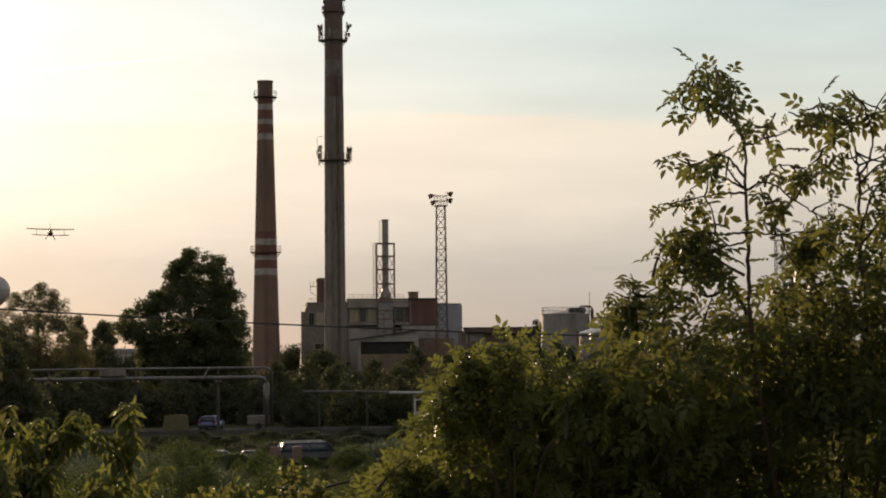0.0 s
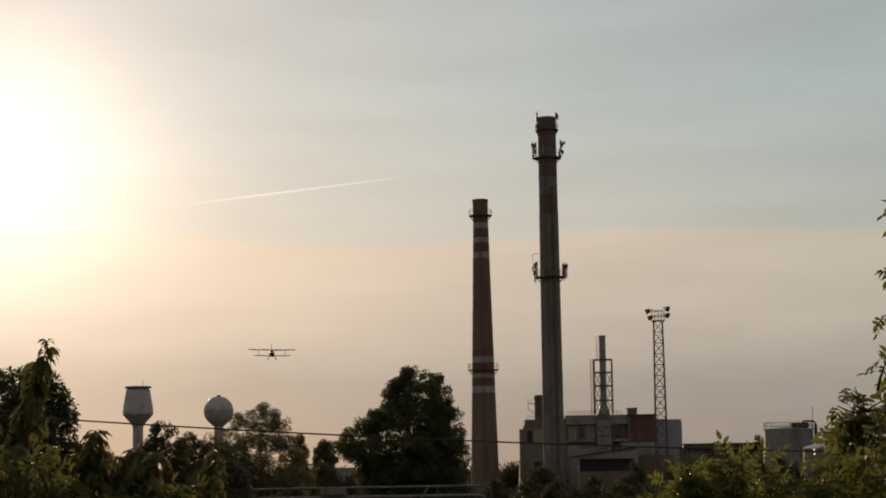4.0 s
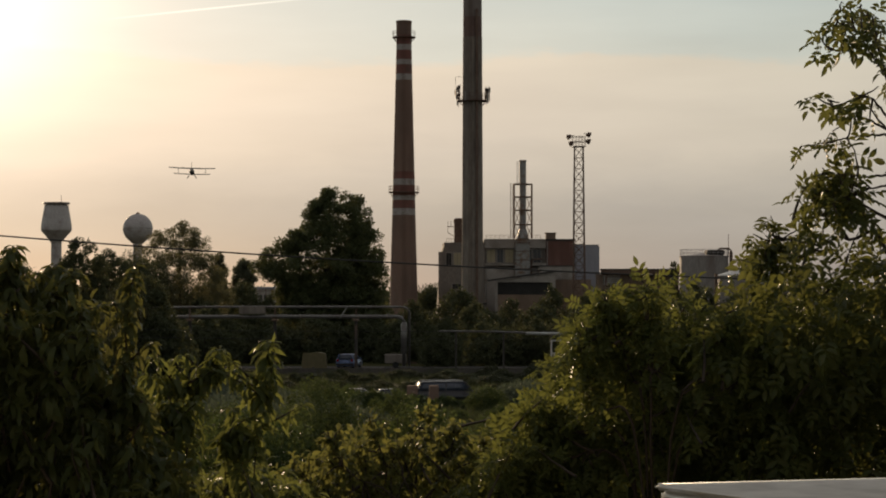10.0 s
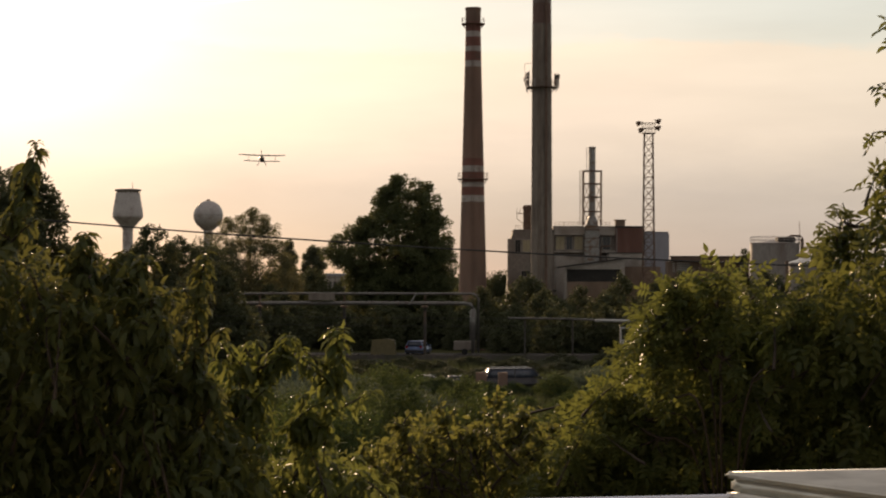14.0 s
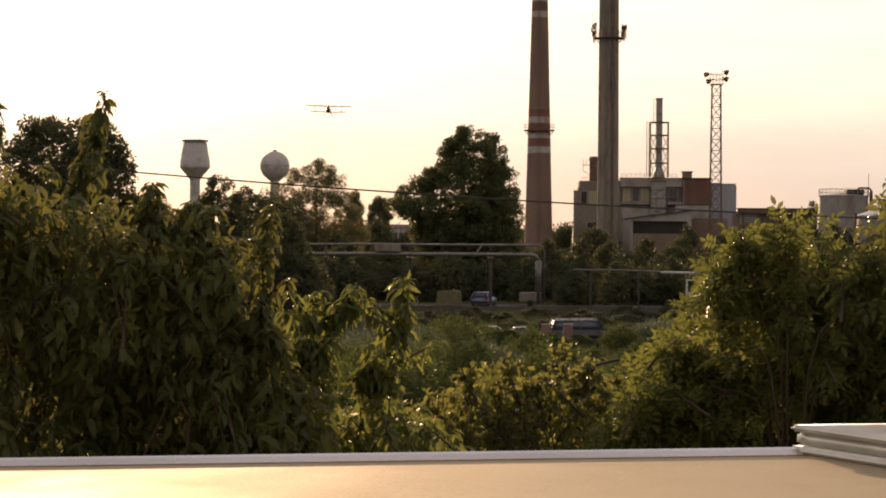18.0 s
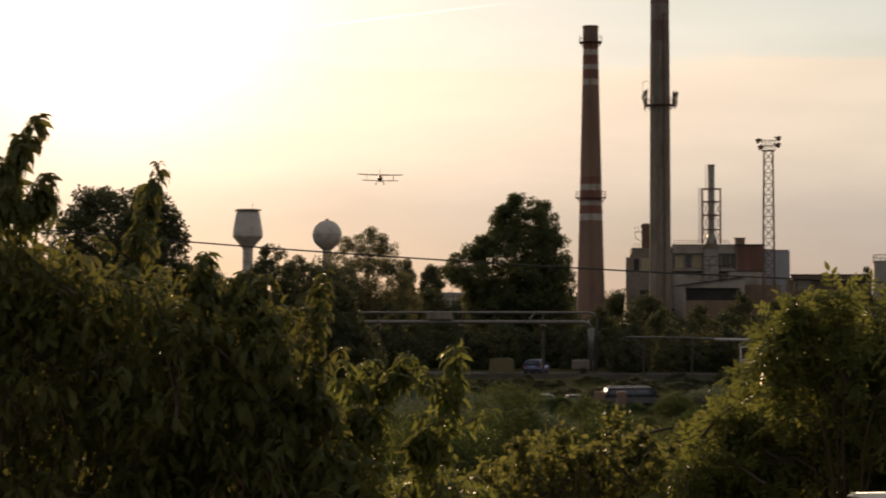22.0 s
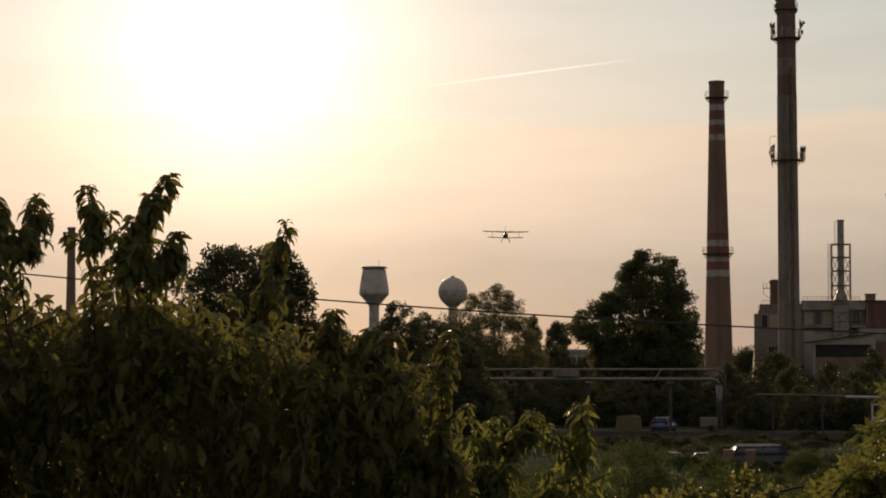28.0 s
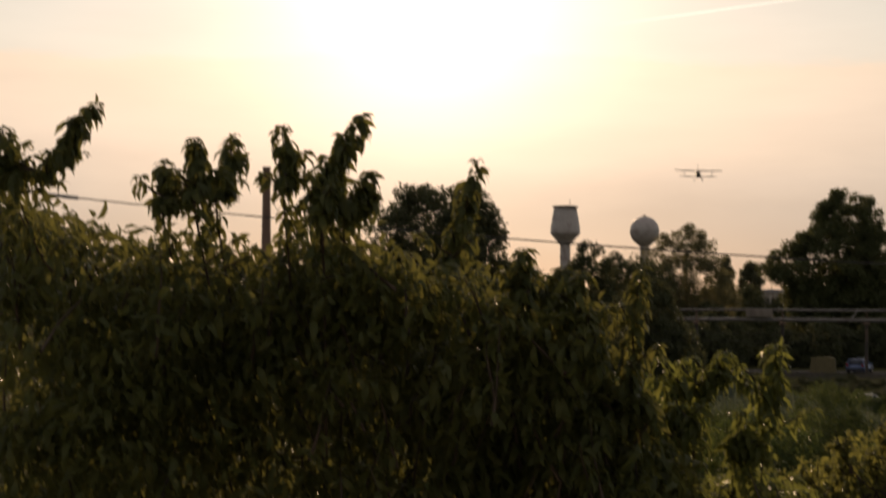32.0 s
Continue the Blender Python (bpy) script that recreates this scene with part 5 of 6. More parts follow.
def cables():
    root = thing("overhead_cable", (0, 0, 0), "single dark overhead cable sagging across the view", "cable")
    a, b = Vector((-30, 45, 10.55)), Vector((27, 45, 8.25))
    pts = []
    for i in range(60):
        s = i / 59
        p = a.lerp(b, s)
        p.z = WIRE_A + WIRE_B * p.x + WIRE_C * p.x * p.x
        pts.append(p)
    part("wire", sweep(pts, 0.021, 6), M_CABLE, root, smooth=True)
    part("splice", sweep([pts[8], pts[9]], 0.05, 8), M_STEEL, root, smooth=True)
    for p in (pts[0], pts[-1]):
        pole = thing("utility_pole", (p.x, p.y, 0), "weathered utility pole at the edge of the gardens", "pole")
        part("shaft", lathe([(0.17, -0.3), (0.11, p.z + 0.5), (0, p.z + 0.55)], 14), M_CONCRETE, pole)
        part("crossarm", boxes(((-0.6, -0.05, p.z + 0.02), (0.6, 0.05, p.z + 0.12))), M_RUST, pole)
    thin = thing("thin_wires", (0, 0, 0), "pair of thin wires strung low across the yard", "cable")
    for z0, z1 in ((5.3, 4.9), (4.8, 4.4)):
        a, b = at(-14, 120, z0), at(9, 125, z1)
        part("wire", sweep([a.lerp(b, i / 19) - Vector((0, 0, 1.2 * (i / 19) * (1 - i / 19))) for i in range(20)], 0.012, 5), M_CABLE, thin)


cables()


# ---- aircraft and its sky ----
def biplane():
    p = way(-6.45, 3.58) * 740
    root = thing("biplane", Matrix.Translation(Vector(EYE) + p) @ pose(0, 0, 0, 12, 1, 8), "single-engined biplane flying low over the gardens", "aircraft")
    prof = [(0.0, 4.6), (0.75, 4.4), (0.95, 3.2), (1.0, 1.0), (0.9, -1.0), (0.5, -5.0), (0.22, -7.6), (0, -7.9)]
    part("fuselage", lathe(prof[::-1], 18), M_PLANE, root, smooth=True, m=pose(0, 0, 0, 90, 0, 0))

    def wing(span, chord, z, yy):
        bm = bmesh.new()
        rings = []
        for s in np.linspace(-1, 1, 9):
            x = s * span / 2
            k = 1 - 0.35 * max(0, abs(s) - 0.85) / 0.15
            zz = z + 0.03 * abs(x)
            rings.append([bm.verts.new((x, yy + chord * k * u, zz + chord * w)) for u, w in ((0.5, 0), (0.25, 0.07), (-0.2, 0.05), (-0.5, 0), (-0.2, -0.03), (0.25, -0.04))])
        for a, b in zip(rings, rings[1:]):
            for i in range(6):
                j = (i + 1) % 6
                bm.faces.new((a[i], b[i], b[j], a[j]))
        bm.faces.new(rings[0])
        bm.faces.new(rings[-1][::-1])
        return bm
    part("upper_wing", wing(18.2, 2.4, 1.35, -1.2), M_PLANE, root)
    part("lower_wing", wing(14.2, 2.0, -0.95, -1.0), M_PLANE, root)
    part("tailplane", wing(7.2, 1.5, 0.4, 6.6), M_PLANE, root)
    part("fin", boxes(((-0.08, 5.6, 0.2), (0.08, 7.9, 2.6)), bevel=0.05), M_PLANE, root)
    for x in (-5.2, 5.2):
        for yy in (-1.8, -0.5):
            part("strut", rods(0.07, ((x, yy, -0.75), (x * 1.02, yy, 1.5))), M_PLANE, root)
    for s in (-1, 1):
        part("gear_leg", rods(0.09, ((s * 0.7, -1.6, -0.7), (s * 1.6, -1.8, -2.1))), M_PLANE, root)
        part("wheel", lathe([(0.35, -0.13), (0.42, -0.08), (0.42, 0.08), (0.35, 0.13)], 18), M_TYRE, root, m=pose(s * 1.65, -1.8, -2.15, 0, 90, 0))
    part("engine_cowl", lathe([(0.55, 0), (0.78, 0.15), (0.8, 0.9), (0.76, 1.0)], 18), M_DARK, root, m=pose(0, -3.6, 0, 90, 0, 0))
    part("propeller", boxes(((-1.7, -4.75, -0.12), (1.7, -4.68, 0.12)), bevel=0.03), M_DARK, root, m=pose(0, 0, 0, 0, 35, 0))


biplane()


# ---- middle distance: trees and shrubs ----
LINDEN_CROWN = [(0.0, 4.8, 7.4), (0.2, 6.0, 7.4), (0.33, 7.6, 7.0), (0.42, 9.4, 6.8), (0.47, 9.2, 6.6), (0.52, 6.8, 6.3), (0.62, 5.2, 6.1), (0.74, 3.6, 5.9), (0.86, 2.3, 5.2), (0.95, 0.9, 4.0), (1.0, 0.0, 2.8)]
far_tree("linden_tree", at(-2.3, 222), "large dark dense linden tree with a pointed crown behind the pipes", 19.2, 3.6, 8.0, 130000, 0.29, M_LINDEN, 121, clumps=760, clump=0.75, trunk_r=0.45, profile=LINDEN_CROWN)
far_tree("dark_broad_tree", at(-14.1, 122), "big dark broadleaf tree with a dense lumpy crown", 14.2, 1.0, 5.6, 110000, 0.25, M_FARLEAF, 22, clumps=560, clump=0.8, trunk_r=0.35,
         profile=[(0, 5.0, 3.9), (0.4, 6.2, 4.4), (0.6, 6.2, 4.2), (0.75, 6.0, 3.9), (0.85, 5.6, 3.2), (0.95, 4.6, 2.6), (1.0, 3.4, 1.6)])
far_tree("feathery_tree", at(-6.8, 250), "tall loose willow with feathery top twigs", 16.2, 0.5, 5.0, 92000, 0.27, M_WILLOW, 23, clumps=640, clump=0.72, leaf_width=0.35,
         profile=[(0, 7.2, 7.0), (0.4, 7.0, 6.8), (0.6, 6.4, 5.8), (0.76, 5.6, 4.6), (0.86, 4.8, 3.8), (0.93, 3.4, 2.4), (1.0, 1.2, 1.0)])
far_tree("round_tree", at(-8.3, 235), "dense mid-height tree below the water tower", 11.6, 0.2, 5.6, 50000, 0.28, M_FARLEAF, 24, clumps=110, clump=1.1)
far_tree("poplar_tree", at(-5.6, 300), "narrow columnar poplar with a pointed top", 13.0, 0.2, 1.7, 26000, 0.33, M_POPLAR, 25, clumps=260, clump=0.62, group="poplars", profile=[(0, 1.9, 1.7), (0.5, 1.9, 1.7), (0.75, 1.1, 1.4), (0.9, 0.8, 0.7), (1, 0.2, 0.3)])
far_tree("poplar_tree", at(-4.85, 300), "narrow rounded poplar standing alone", 12.1, 0.2, 1.8, 28000, 0.33, M_POPLAR, 26, clumps=280, clump=0.62, group="poplars", profile=[(0, 1.9, 2.7), (0.35, 2.1, 2.9), (0.48, 2.1, 2.0), (0.75, 2.0, 1.9), (0.88, 1.7, 1.6), (0.96, 1.1, 1.1), (1, 0.6, 0.7)])
far_tree("scrub_tree", at(0.85, 430), "dark tree far off between the chimney and the boiler house", 8.7, 0.2, 5.0, 9000, 0.45, M_FARLEAF, 33, clumps=40, clump=1.3)
far_tree("scrub_tree", at(-7.85, 150), "dark leafy tree hiding the end of the pipes", 8.4, 0.2, 2.6, 36000, 0.2, M_FARLEAF, 34, clumps=340, clump=0.5, profile=[(0, 5.2, 2.4), (0.4, 5.0, 2.6), (0.7, 4.2, 2.5), (0.9, 2.2, 1.7), (1, 0.7, 0.6)])
far_tree("scrub_tree", at(-9.95, 200), "dark scrubby tree among the gardens", 12.6, 0.2, 4.6, 44000, 0.24, M_FARLEAF, 27, clumps=300, clump=0.6, profile=[(0, 5.4, 4.0), (0.5, 4.4, 4.0), (0.75, 2.2, 3.4), (0.9, 0.5, 2.4), (1, 0.0, 1.7)])
far_tree("scrub_tree", at(-12.2, 205), "dark scrubby tree beside the big broadleaf", 10.4, 0.2, 5.0, 44000, 0.28, M_FARLEAF, 31, clumps=110, clump=1.1)
far_tree("scrub_tree", at(-9.0, 215), "dark scrubby tree between the water towers", 11.8, 0.2, 3.6, 34000, 0.24, M_FARLEAF, 32, clumps=240, clump=0.6, profile=[(0, 3.6, 4.4), (0.5, 3.2, 4.0), (0.75, 2.6, 3.4), (0.9, 2.0, 2.4), (1, 0.6, 0.9)])
far_tree("scrub_tree", at(-16.5, 180), "dark scrubby tree behind the cherry", 10.0, 0.2, 7.0, 44000, 0.3, M_FARLEAF, 28, clumps=110, clump=1.4)
far_tree("scrub_tree", at(-20.5, 160), "dark tree beyond the cherry top", 9.6, 0.2, 7.0, 44000, 0.28, M_FARLEAF, 29, clumps=110, clump=1.4)
far_tree("small_tree", at(8.27, 345), "single little tree beside the storage tank", 12.6, 8.6, 1.1, 900, 0.3, M_FARLEAF, 30, clumps=12, clump=0.5, trunk_r=0.12)

shrub_kinds = []
SHRUBS = ((4.5, 2.3, 12000, 0.16, M_SHRUB, None),
          (3.4, 2.2, 9000, 0.17, M_SHRUB, [(0, 3.0, 2.4), (0.35, 2.6, 2.9), (0.6, 1.9, 2.2), (0.8, 0.6, 1.5), (1, 0.1, 0.7)]),
          (5.5, 2.7, 6500, 0.32, M_FARLEAF, [(0, 3.4, 2.8), (0.3, 3.7, 3.0), (0.55, 2.6, 3.3), (0.8, 1.0, 2.2), (1, 0.2, 0.8)]),
          (5.2, 3.0, 6500, 0.32, M_FARLEAF, [(0, 3.0, 3.8), (0.4, 3.5, 3.4), (0.6, 3.2, 1.6), (0.8, 2.4, 0.6), (0.92, 1.6, 0.1), (1, 0.9, 0.1)]),
          (5.9, 2.4, 6500, 0.32, M_FARLEAF, [(0, 2.6, 3.0), (0.3, 2.9, 3.3), (0.6, 2.2, 2.4), (0.85, 1.4, 1.2), (1, 0.3, 0.4)]))
for k, (h, r, n, leaf, mat, outline) in enumerate(SHRUBS):
    s = far_tree("shrub", at(-2.3 + 0.1 * k, 62 + 3 * k), "rounded leafy green shrub in the rough garden ground", h, 0.0, r, n, leaf, mat, 40 + k, clumps=150 if outline else 70, clump=0.5, trunk_r=0.06, category="shrub", group="garden shrubs", profile=outline)
    shrub_kinds.append(s)
shrub_kinds[0].location = at(6.2, 61)
shrub_kinds[1].location = at(0.35, 74, -0.4)
shrub_kinds[2].location = at(-7.5, 150)
shrub_kinds[3].location = at(-6.2, 196)
shrub_kinds[4].location = at(2.2, 205)


ROUND = [(0, 0.95, 1.0), (0.5, 1.1, 1.1), (0.75, 1.0, 0.95), (0.9, 0.7, 0.65), (1, 0.35, 0.3)]
far_tree("round_shrub", at(-2.5, 68), "rounded bright green bush standing clear of the weeds", 4.25, 0.2, 1.7, 30000, 0.08, M_ROUNDSHRUB, 61, clumps=330, clump=0.3, trunk_r=0.05, category="shrub", profile=[(k, 1.5 * a, 1.5 * b) for k, a, b in ROUND])
far_tree("round_shrub", at(-0.15, 70), "small rounded bush near the parked cars", 3.75, 0.2, 0.8, 9000, 0.085, M_ROUNDSHRUB, 62, clumps=120, clump=0.26, trunk_r=0.05, category="shrub", profile=[(k, 1.0 * a, 1.0 * b) for k, a, b in ROUND])
far_tree("round_shrub", at(-3.3, 64), "low leafy bush below the rounded one", 3.4, 0.2, 1.2, 12000, 0.09, M_ROUNDSHRUB, 63, clumps=150, clump=0.32, trunk_r=0.05, category="shrub", profile=[(k, 1.3 * a, 1.2 * b) for k, a, b in ROUND])
far_tree("round_shrub", at(-5.2, 70), "low dark bush at the edge of the pale weeds", 3.3, 0.2, 1.4, 12000, 0.09, M_ROUNDSHRUB, 64, clumps=150, clump=0.34, trunk_r=0.05, category="shrub", profile=[(k, 1.2 * a, 1.5 * b) for k, a, b in ROUND])
far_tree("round_shrub", at(2.5, 112), "low bush growing over the bonnet of the estate car", 1.7, 0.05, 1.2, 9000, 0.09, M_ROUNDSHRUB, 65, clumps=120, clump=0.3, trunk_r=0.04, category="shrub", profile=[(k, 1.0 * a, 1.3 * b) for k, a, b in ROUND])

rng_s = random.Random(12)


def plant(kind, bearing, d, size, turn, z=0.0, wide=1.0):
    if kind == 2:
        kind = rng_s.choice((2, 3, 4, 2, 3))
    lean = Matrix.Rotation(radians(rng_s.uniform(-6, 6)), 4, "X")
    sx, sy, sz = (rng_s.uniform(0.78, 1.25) for _ in range(3))
    copy_thing(shrub_kinds[kind], Matrix.Translation(at(bearing, d, z - 0.08)) @ Matrix.Rotation(radians(turn), 4, "Z") @ lean @ Matrix.Diagonal((size * wide * sx, size * wide * sy, size * sz, 1)))


rng_p = random.Random(5)
# dark belt of shrubs and small trees behind the pipes and before the works
for b in np.arange(-24, 26, 0.8):
    d = rng_p.uniform(215, 290)
    size = rng_p.uniform(0.95, 1.3)
    if -0.4 < b < 10:
        d = rng_p.uniform(225, 275)
        size = rng_p.uniform(0.9, 1.2) if b < 3.5 else rng_p.uniform(1.05, 1.35)
    plant(2, b + rng_p.uniform(-0.3, 0.3), d, size, rng_p.uniform(0, 360))
for b in np.arange(-21, 16, 0.75):
    plant(2, b + rng_p.uniform(-0.3, 0.3), rng_p.uniform(186, 200), rng_p.uniform(0.7, 0.98) if b < 0.4 else rng_p.uniform(0.55, 0.8), rng_p.uniform(0, 360))
for b, d, size in ((1.1, 182, 0.72), (2.9, 184, 0.85), (4.0, 186, 0.9), (5.4, 182, 0.9), (6.8, 180, 0.95), (8.2, 180, 1.0), (9.6, 180, 1.0), (-7.0, 165, 0.9), (-8.2, 162, 0.9), (-9.2, 160, 1.0), (-10.6, 158, 1.0), (-12, 155, 1.0)):
    plant(2, b, d, size, rng_p.uniform(0, 360))
# low scrub round the cars
for b, d, size in ((3.1, 121, 0.33), (4.0, 124, 0.35), (5.0, 120, 0.4), (3.6, 116, 0.25), (-3.6, 116, 0.38), (-1.7, 118, 0.40), (-0.9, 116, 0.34), (2.4, 112, 0.2), (4.4, 112, 0.28), (1.2, 108, 0.2), (-0.8, 110, 0.32), (-2.0, 112, 0.34), (-4.6, 112, 0.4), (-5.5, 105, 0.45),
                   (-1.4, 100, 0.3), (0.3, 104, 0.26), (-6.5, 118, 0.5), (-7.6, 110, 0.6), (5.8, 116, 0.5), (6.6, 112, 0.6), (-2.9, 104, 0.3)):
    plant(1, b, d, size, rng_p.uniform(0, 360))
for b in np.arange(-10, 9, 0.3):
    plant(2, b + rng_p.uniform(-0.4, 0.4), rng_p.uniform(127, 158), rng_p.uniform(0.13, 0.24), rng_p.uniform(0, 360), wide=2.8)
# weeds and brambles that hide the wheels of the parked cars
for b in np.arange(-2.6, 2.8, 0.32):
    plant(1, b, rng_p.uniform(114, 116.5), rng_p.uniform(0.22, 0.29) if b > 0.1 else rng_p.uniform(0.30, 0.38), rng_p.uniform(0, 360), wide=1.4)
for b in np.arange(-10, 9, 0.7):
    if -7.2 < b < -4.6 or -4.0 < b < -2.6:
        continue
    plant(rng_p.choice((0, 1)), b + rng_p.uniform(-0.3, 0.3), rng_p.uniform(78, 112), rng_p.uniform(0.2, 0.42), rng_p.uniform(0, 360))
for b, d, size in ((-4.6, 84, 0.42), (-0.9, 72, 0.5), (1.7, 84, 0.42), (3.2, 90, 0.5), (4.6, 84, 0.7), (-6.6, 76, 0.8), (-8.4, 76, 1.0), (0.4, 60, 0.62), (2.3, 62, 0.6), (-3.6, 60, 0.66), (3.8, 66, 0.7), (-5.2, 62, 0.7), (-1.0, 50, 0.7), (5.4, 70, 0.9)):
    plant(0 if size > 0.65 else 1, b, d, size, rng_p.uniform(0, 360))


def rough_grass():
    rng = np.random.default_rng(8)
    n = 150000
    b = np.radians(rng.uniform(-12, 17, n))
    d = 42 + 116 * rng.uniform(0, 1, n) ** 0.8
    p = np.stack([d * np.sin(b), d * np.cos(b), np.full(n, -0.08)], 1)
    w = rng.normal(size=(n, 3)) * 0.35 + np.array([0, 0, 1.0])
    u = rng.normal(size=(n, 3)) + np.array([0, -1.0, 0])
    ob = new("rough_grass", scatter_mesh("rough_grass", simple_leaf(0.07), p, w, u, rng.uniform(0.3, 0.85, n), M_GRASS))
    tagged(ob, "tall uncut grass over the garden ground", "grass", kind="stuff")
    n = 80000
    c = []
    for bb, dd, r in ((-4.9, 104, 2.6), (-4.2, 107, 2.4), (-5.7, 108, 2.8), (-2.0, 96, 2.2), (-3.1, 100, 2.0), (4.6, 124, 2.4), (5.5, 120, 2.6), (3.6, 118, 1.8), (-6.8, 100, 2.6), (-6.3, 112, 3.0), (-5.9, 94, 2.8), (-6.5, 126, 3.0), (-5.4, 118, 3.0), (-3.3, 96, 2.0), (-3.4, 108, 2.2)):
        c += [(dd * math.sin(radians(bb)) + rng.normal() * r * 0.6, dd * math.cos(radians(bb)) + rng.normal() * r, rng.uniform(0.3, 0.9)) for _ in range(20)]
    c = np.array(c)
    p, w, u, s = leaf_cloud(rng, c, rng.uniform(0.5, 1.2, len(c)), n, 0.28)
    p[:, 2] = np.clip(p[:, 2], 0, None)
    ob = new("weed_patch", scatter_mesh("weed_patch", simple_leaf(0.22), p, w + np.array([0, 0, 1.0]), u, s, M_WEED))
    tagged(ob, "pale grey-green weeds in feathery patches", "weeds", kind="stuff")


rough_grass()


# ---- garden trees close to the window ----
def tip(bearing, height, d):
    """A place at a bearing and an angle of height, d metres off."""
    p = at(bearing, d)
    p.z = EYE[2] + d * math.tan(radians(height))
    return tuple(p)


def curve_points(a, b, rng, lift=0.35, wobble=0.12, n=9, kink=0.0):
    a, b = np.array(a, float), np.array(b, float)
    t = np.linspace(0, 1, n)[:, None]
    mid = (a + b) / 2 + np.array([0, 0, -lift * 0.3]) + rng.normal(size=3) * wobble * np.linalg.norm(b - a)
    p = (1 - t) ** 2 * a + 2 * t * (1 - t) * mid + t ** 2 * b
    if kink:
        off = rng.normal(size=(n, 3))
        off = (off + np.roll(off, 1, 0) + np.roll(off, -1, 0)) / 3
        p = p + off * np.sin(np.pi * t) ** 0.5 * kink * np.linalg.norm(b - a)
    return p


def spline(points, per=6):
    """A smooth line through the points."""
    p = np.asarray(points, float)
    p = np.concatenate([[2 * p[0] - p[1]], p, [2 * p[-1] - p[-2]]])
    out = []
    for i in range(1, len(p) - 2):
        for u in np.arange(per) / per:
            a, b, c, d = p[i - 1], p[i], p[i + 1], p[i + 2]
            out.append(0.5 * (2 * b + (c - a) * u + (2 * a - 5 * b + 4 * c - d) * u * u + (3 * b - a - 3 * c + d) * u ** 3))
    out.append(p[-2])
    return np.array(out)


def arched_leaf(width, arc, fold=0.16):
    """A long leaf that sets off along x and arches over downwards."""
    def mid(s):
        a = arc * s
        return (math.sin(a) / arc, -(1 - math.cos(a)) / arc)
    v = []
    for s, w in ((0.0, 0.0), (0.36, 0.43), (0.68, 0.42), (1.0, 0.0)):
        x, z = mid(s)
        v += [(x, 0, z)] if not w else [(x, w * width, z + fold * width), (x, 0, z), (x, -w * width, z + fold * width)]
    return np.array(v, float), [(0, 2, 1), (0, 3, 2), (1, 2, 5, 4), (2, 3, 6, 5), (4, 5, 7), (5, 6, 7)]


class Leaves:
    """Collects the leaves of one tree: place, direction, upper side and size."""

    def __init__(self, rng, leaf):
        self.rng, self.leaf, self.p, self.w, self.u, self.s = rng, leaf, [], [], [], []

    def add(self, p, w, u, s):
        for k, v in ((self.p, p), (self.w, w), (self.u, u), (self.s, s)):
            k.append(np.asarray(v, float))

    def mop(self, pts, start, density, slack=0.33):
        """Long leaves in a spiral round a shoot, standing out and arching over, shorter and steeper towards the tip."""
        rng = self.rng
        ln = np.linalg.norm(np.diff(pts, axis=0), axis=1).sum() * (1 - start)
        m = max(8, int(density * ln)) + 9
        u = start + (1 - start) * np.concatenate([rng.uniform(0, 1, m - 9) ** 0.85, rng.uniform(0.93, 1.0, 9)])
        f = u * (len(pts) - 1)
        j = np.minimum(f.astype(int), len(pts) - 2)
        pos = pts[j] + (pts[j + 1] - pts[j]) * (f - j)[:, None]
        a = 2.4 * np.arange(m) + rng.uniform(-0.5, 0.5, m)
        top = np.clip((u - 0.86) / 0.14, 0, 1) ** 2
        out = np.stack([np.cos(a), np.sin(a), 0.25 + 0.9 * top - slack * rng.uniform(0, 2.6, m)], 1)
        up = np.stack([-0.35 * np.cos(a), -0.35 * np.sin(a), np.ones(m)], 1) + rng.normal(size=(m, 3)) * 0.4
        self.add(pos, out, up, self.leaf * rng.uniform(0.68, 1.2, m) * (1 - 0.5 * top))

    def rosette(self, end, along, m, droop):
        """Leaves spread round the end of a twig and hanging."""
        rng = self.rng
        out = rng.normal(size=(m, 3))
        out = out / np.linalg.norm(out, axis=1, keepdims=True) + along * 0.55
        out[:, 2] -= droop * rng.uniform(0.35, 1.2, m)
        up = np.array([0, 0, 1.0]) + rng.normal(size=(m, 3)) * 0.75
        self.add(end - along * rng.uniform(0, 0.10, m)[:, None], out, up, self.leaf * rng.uniform(0.6, 1.15, m))


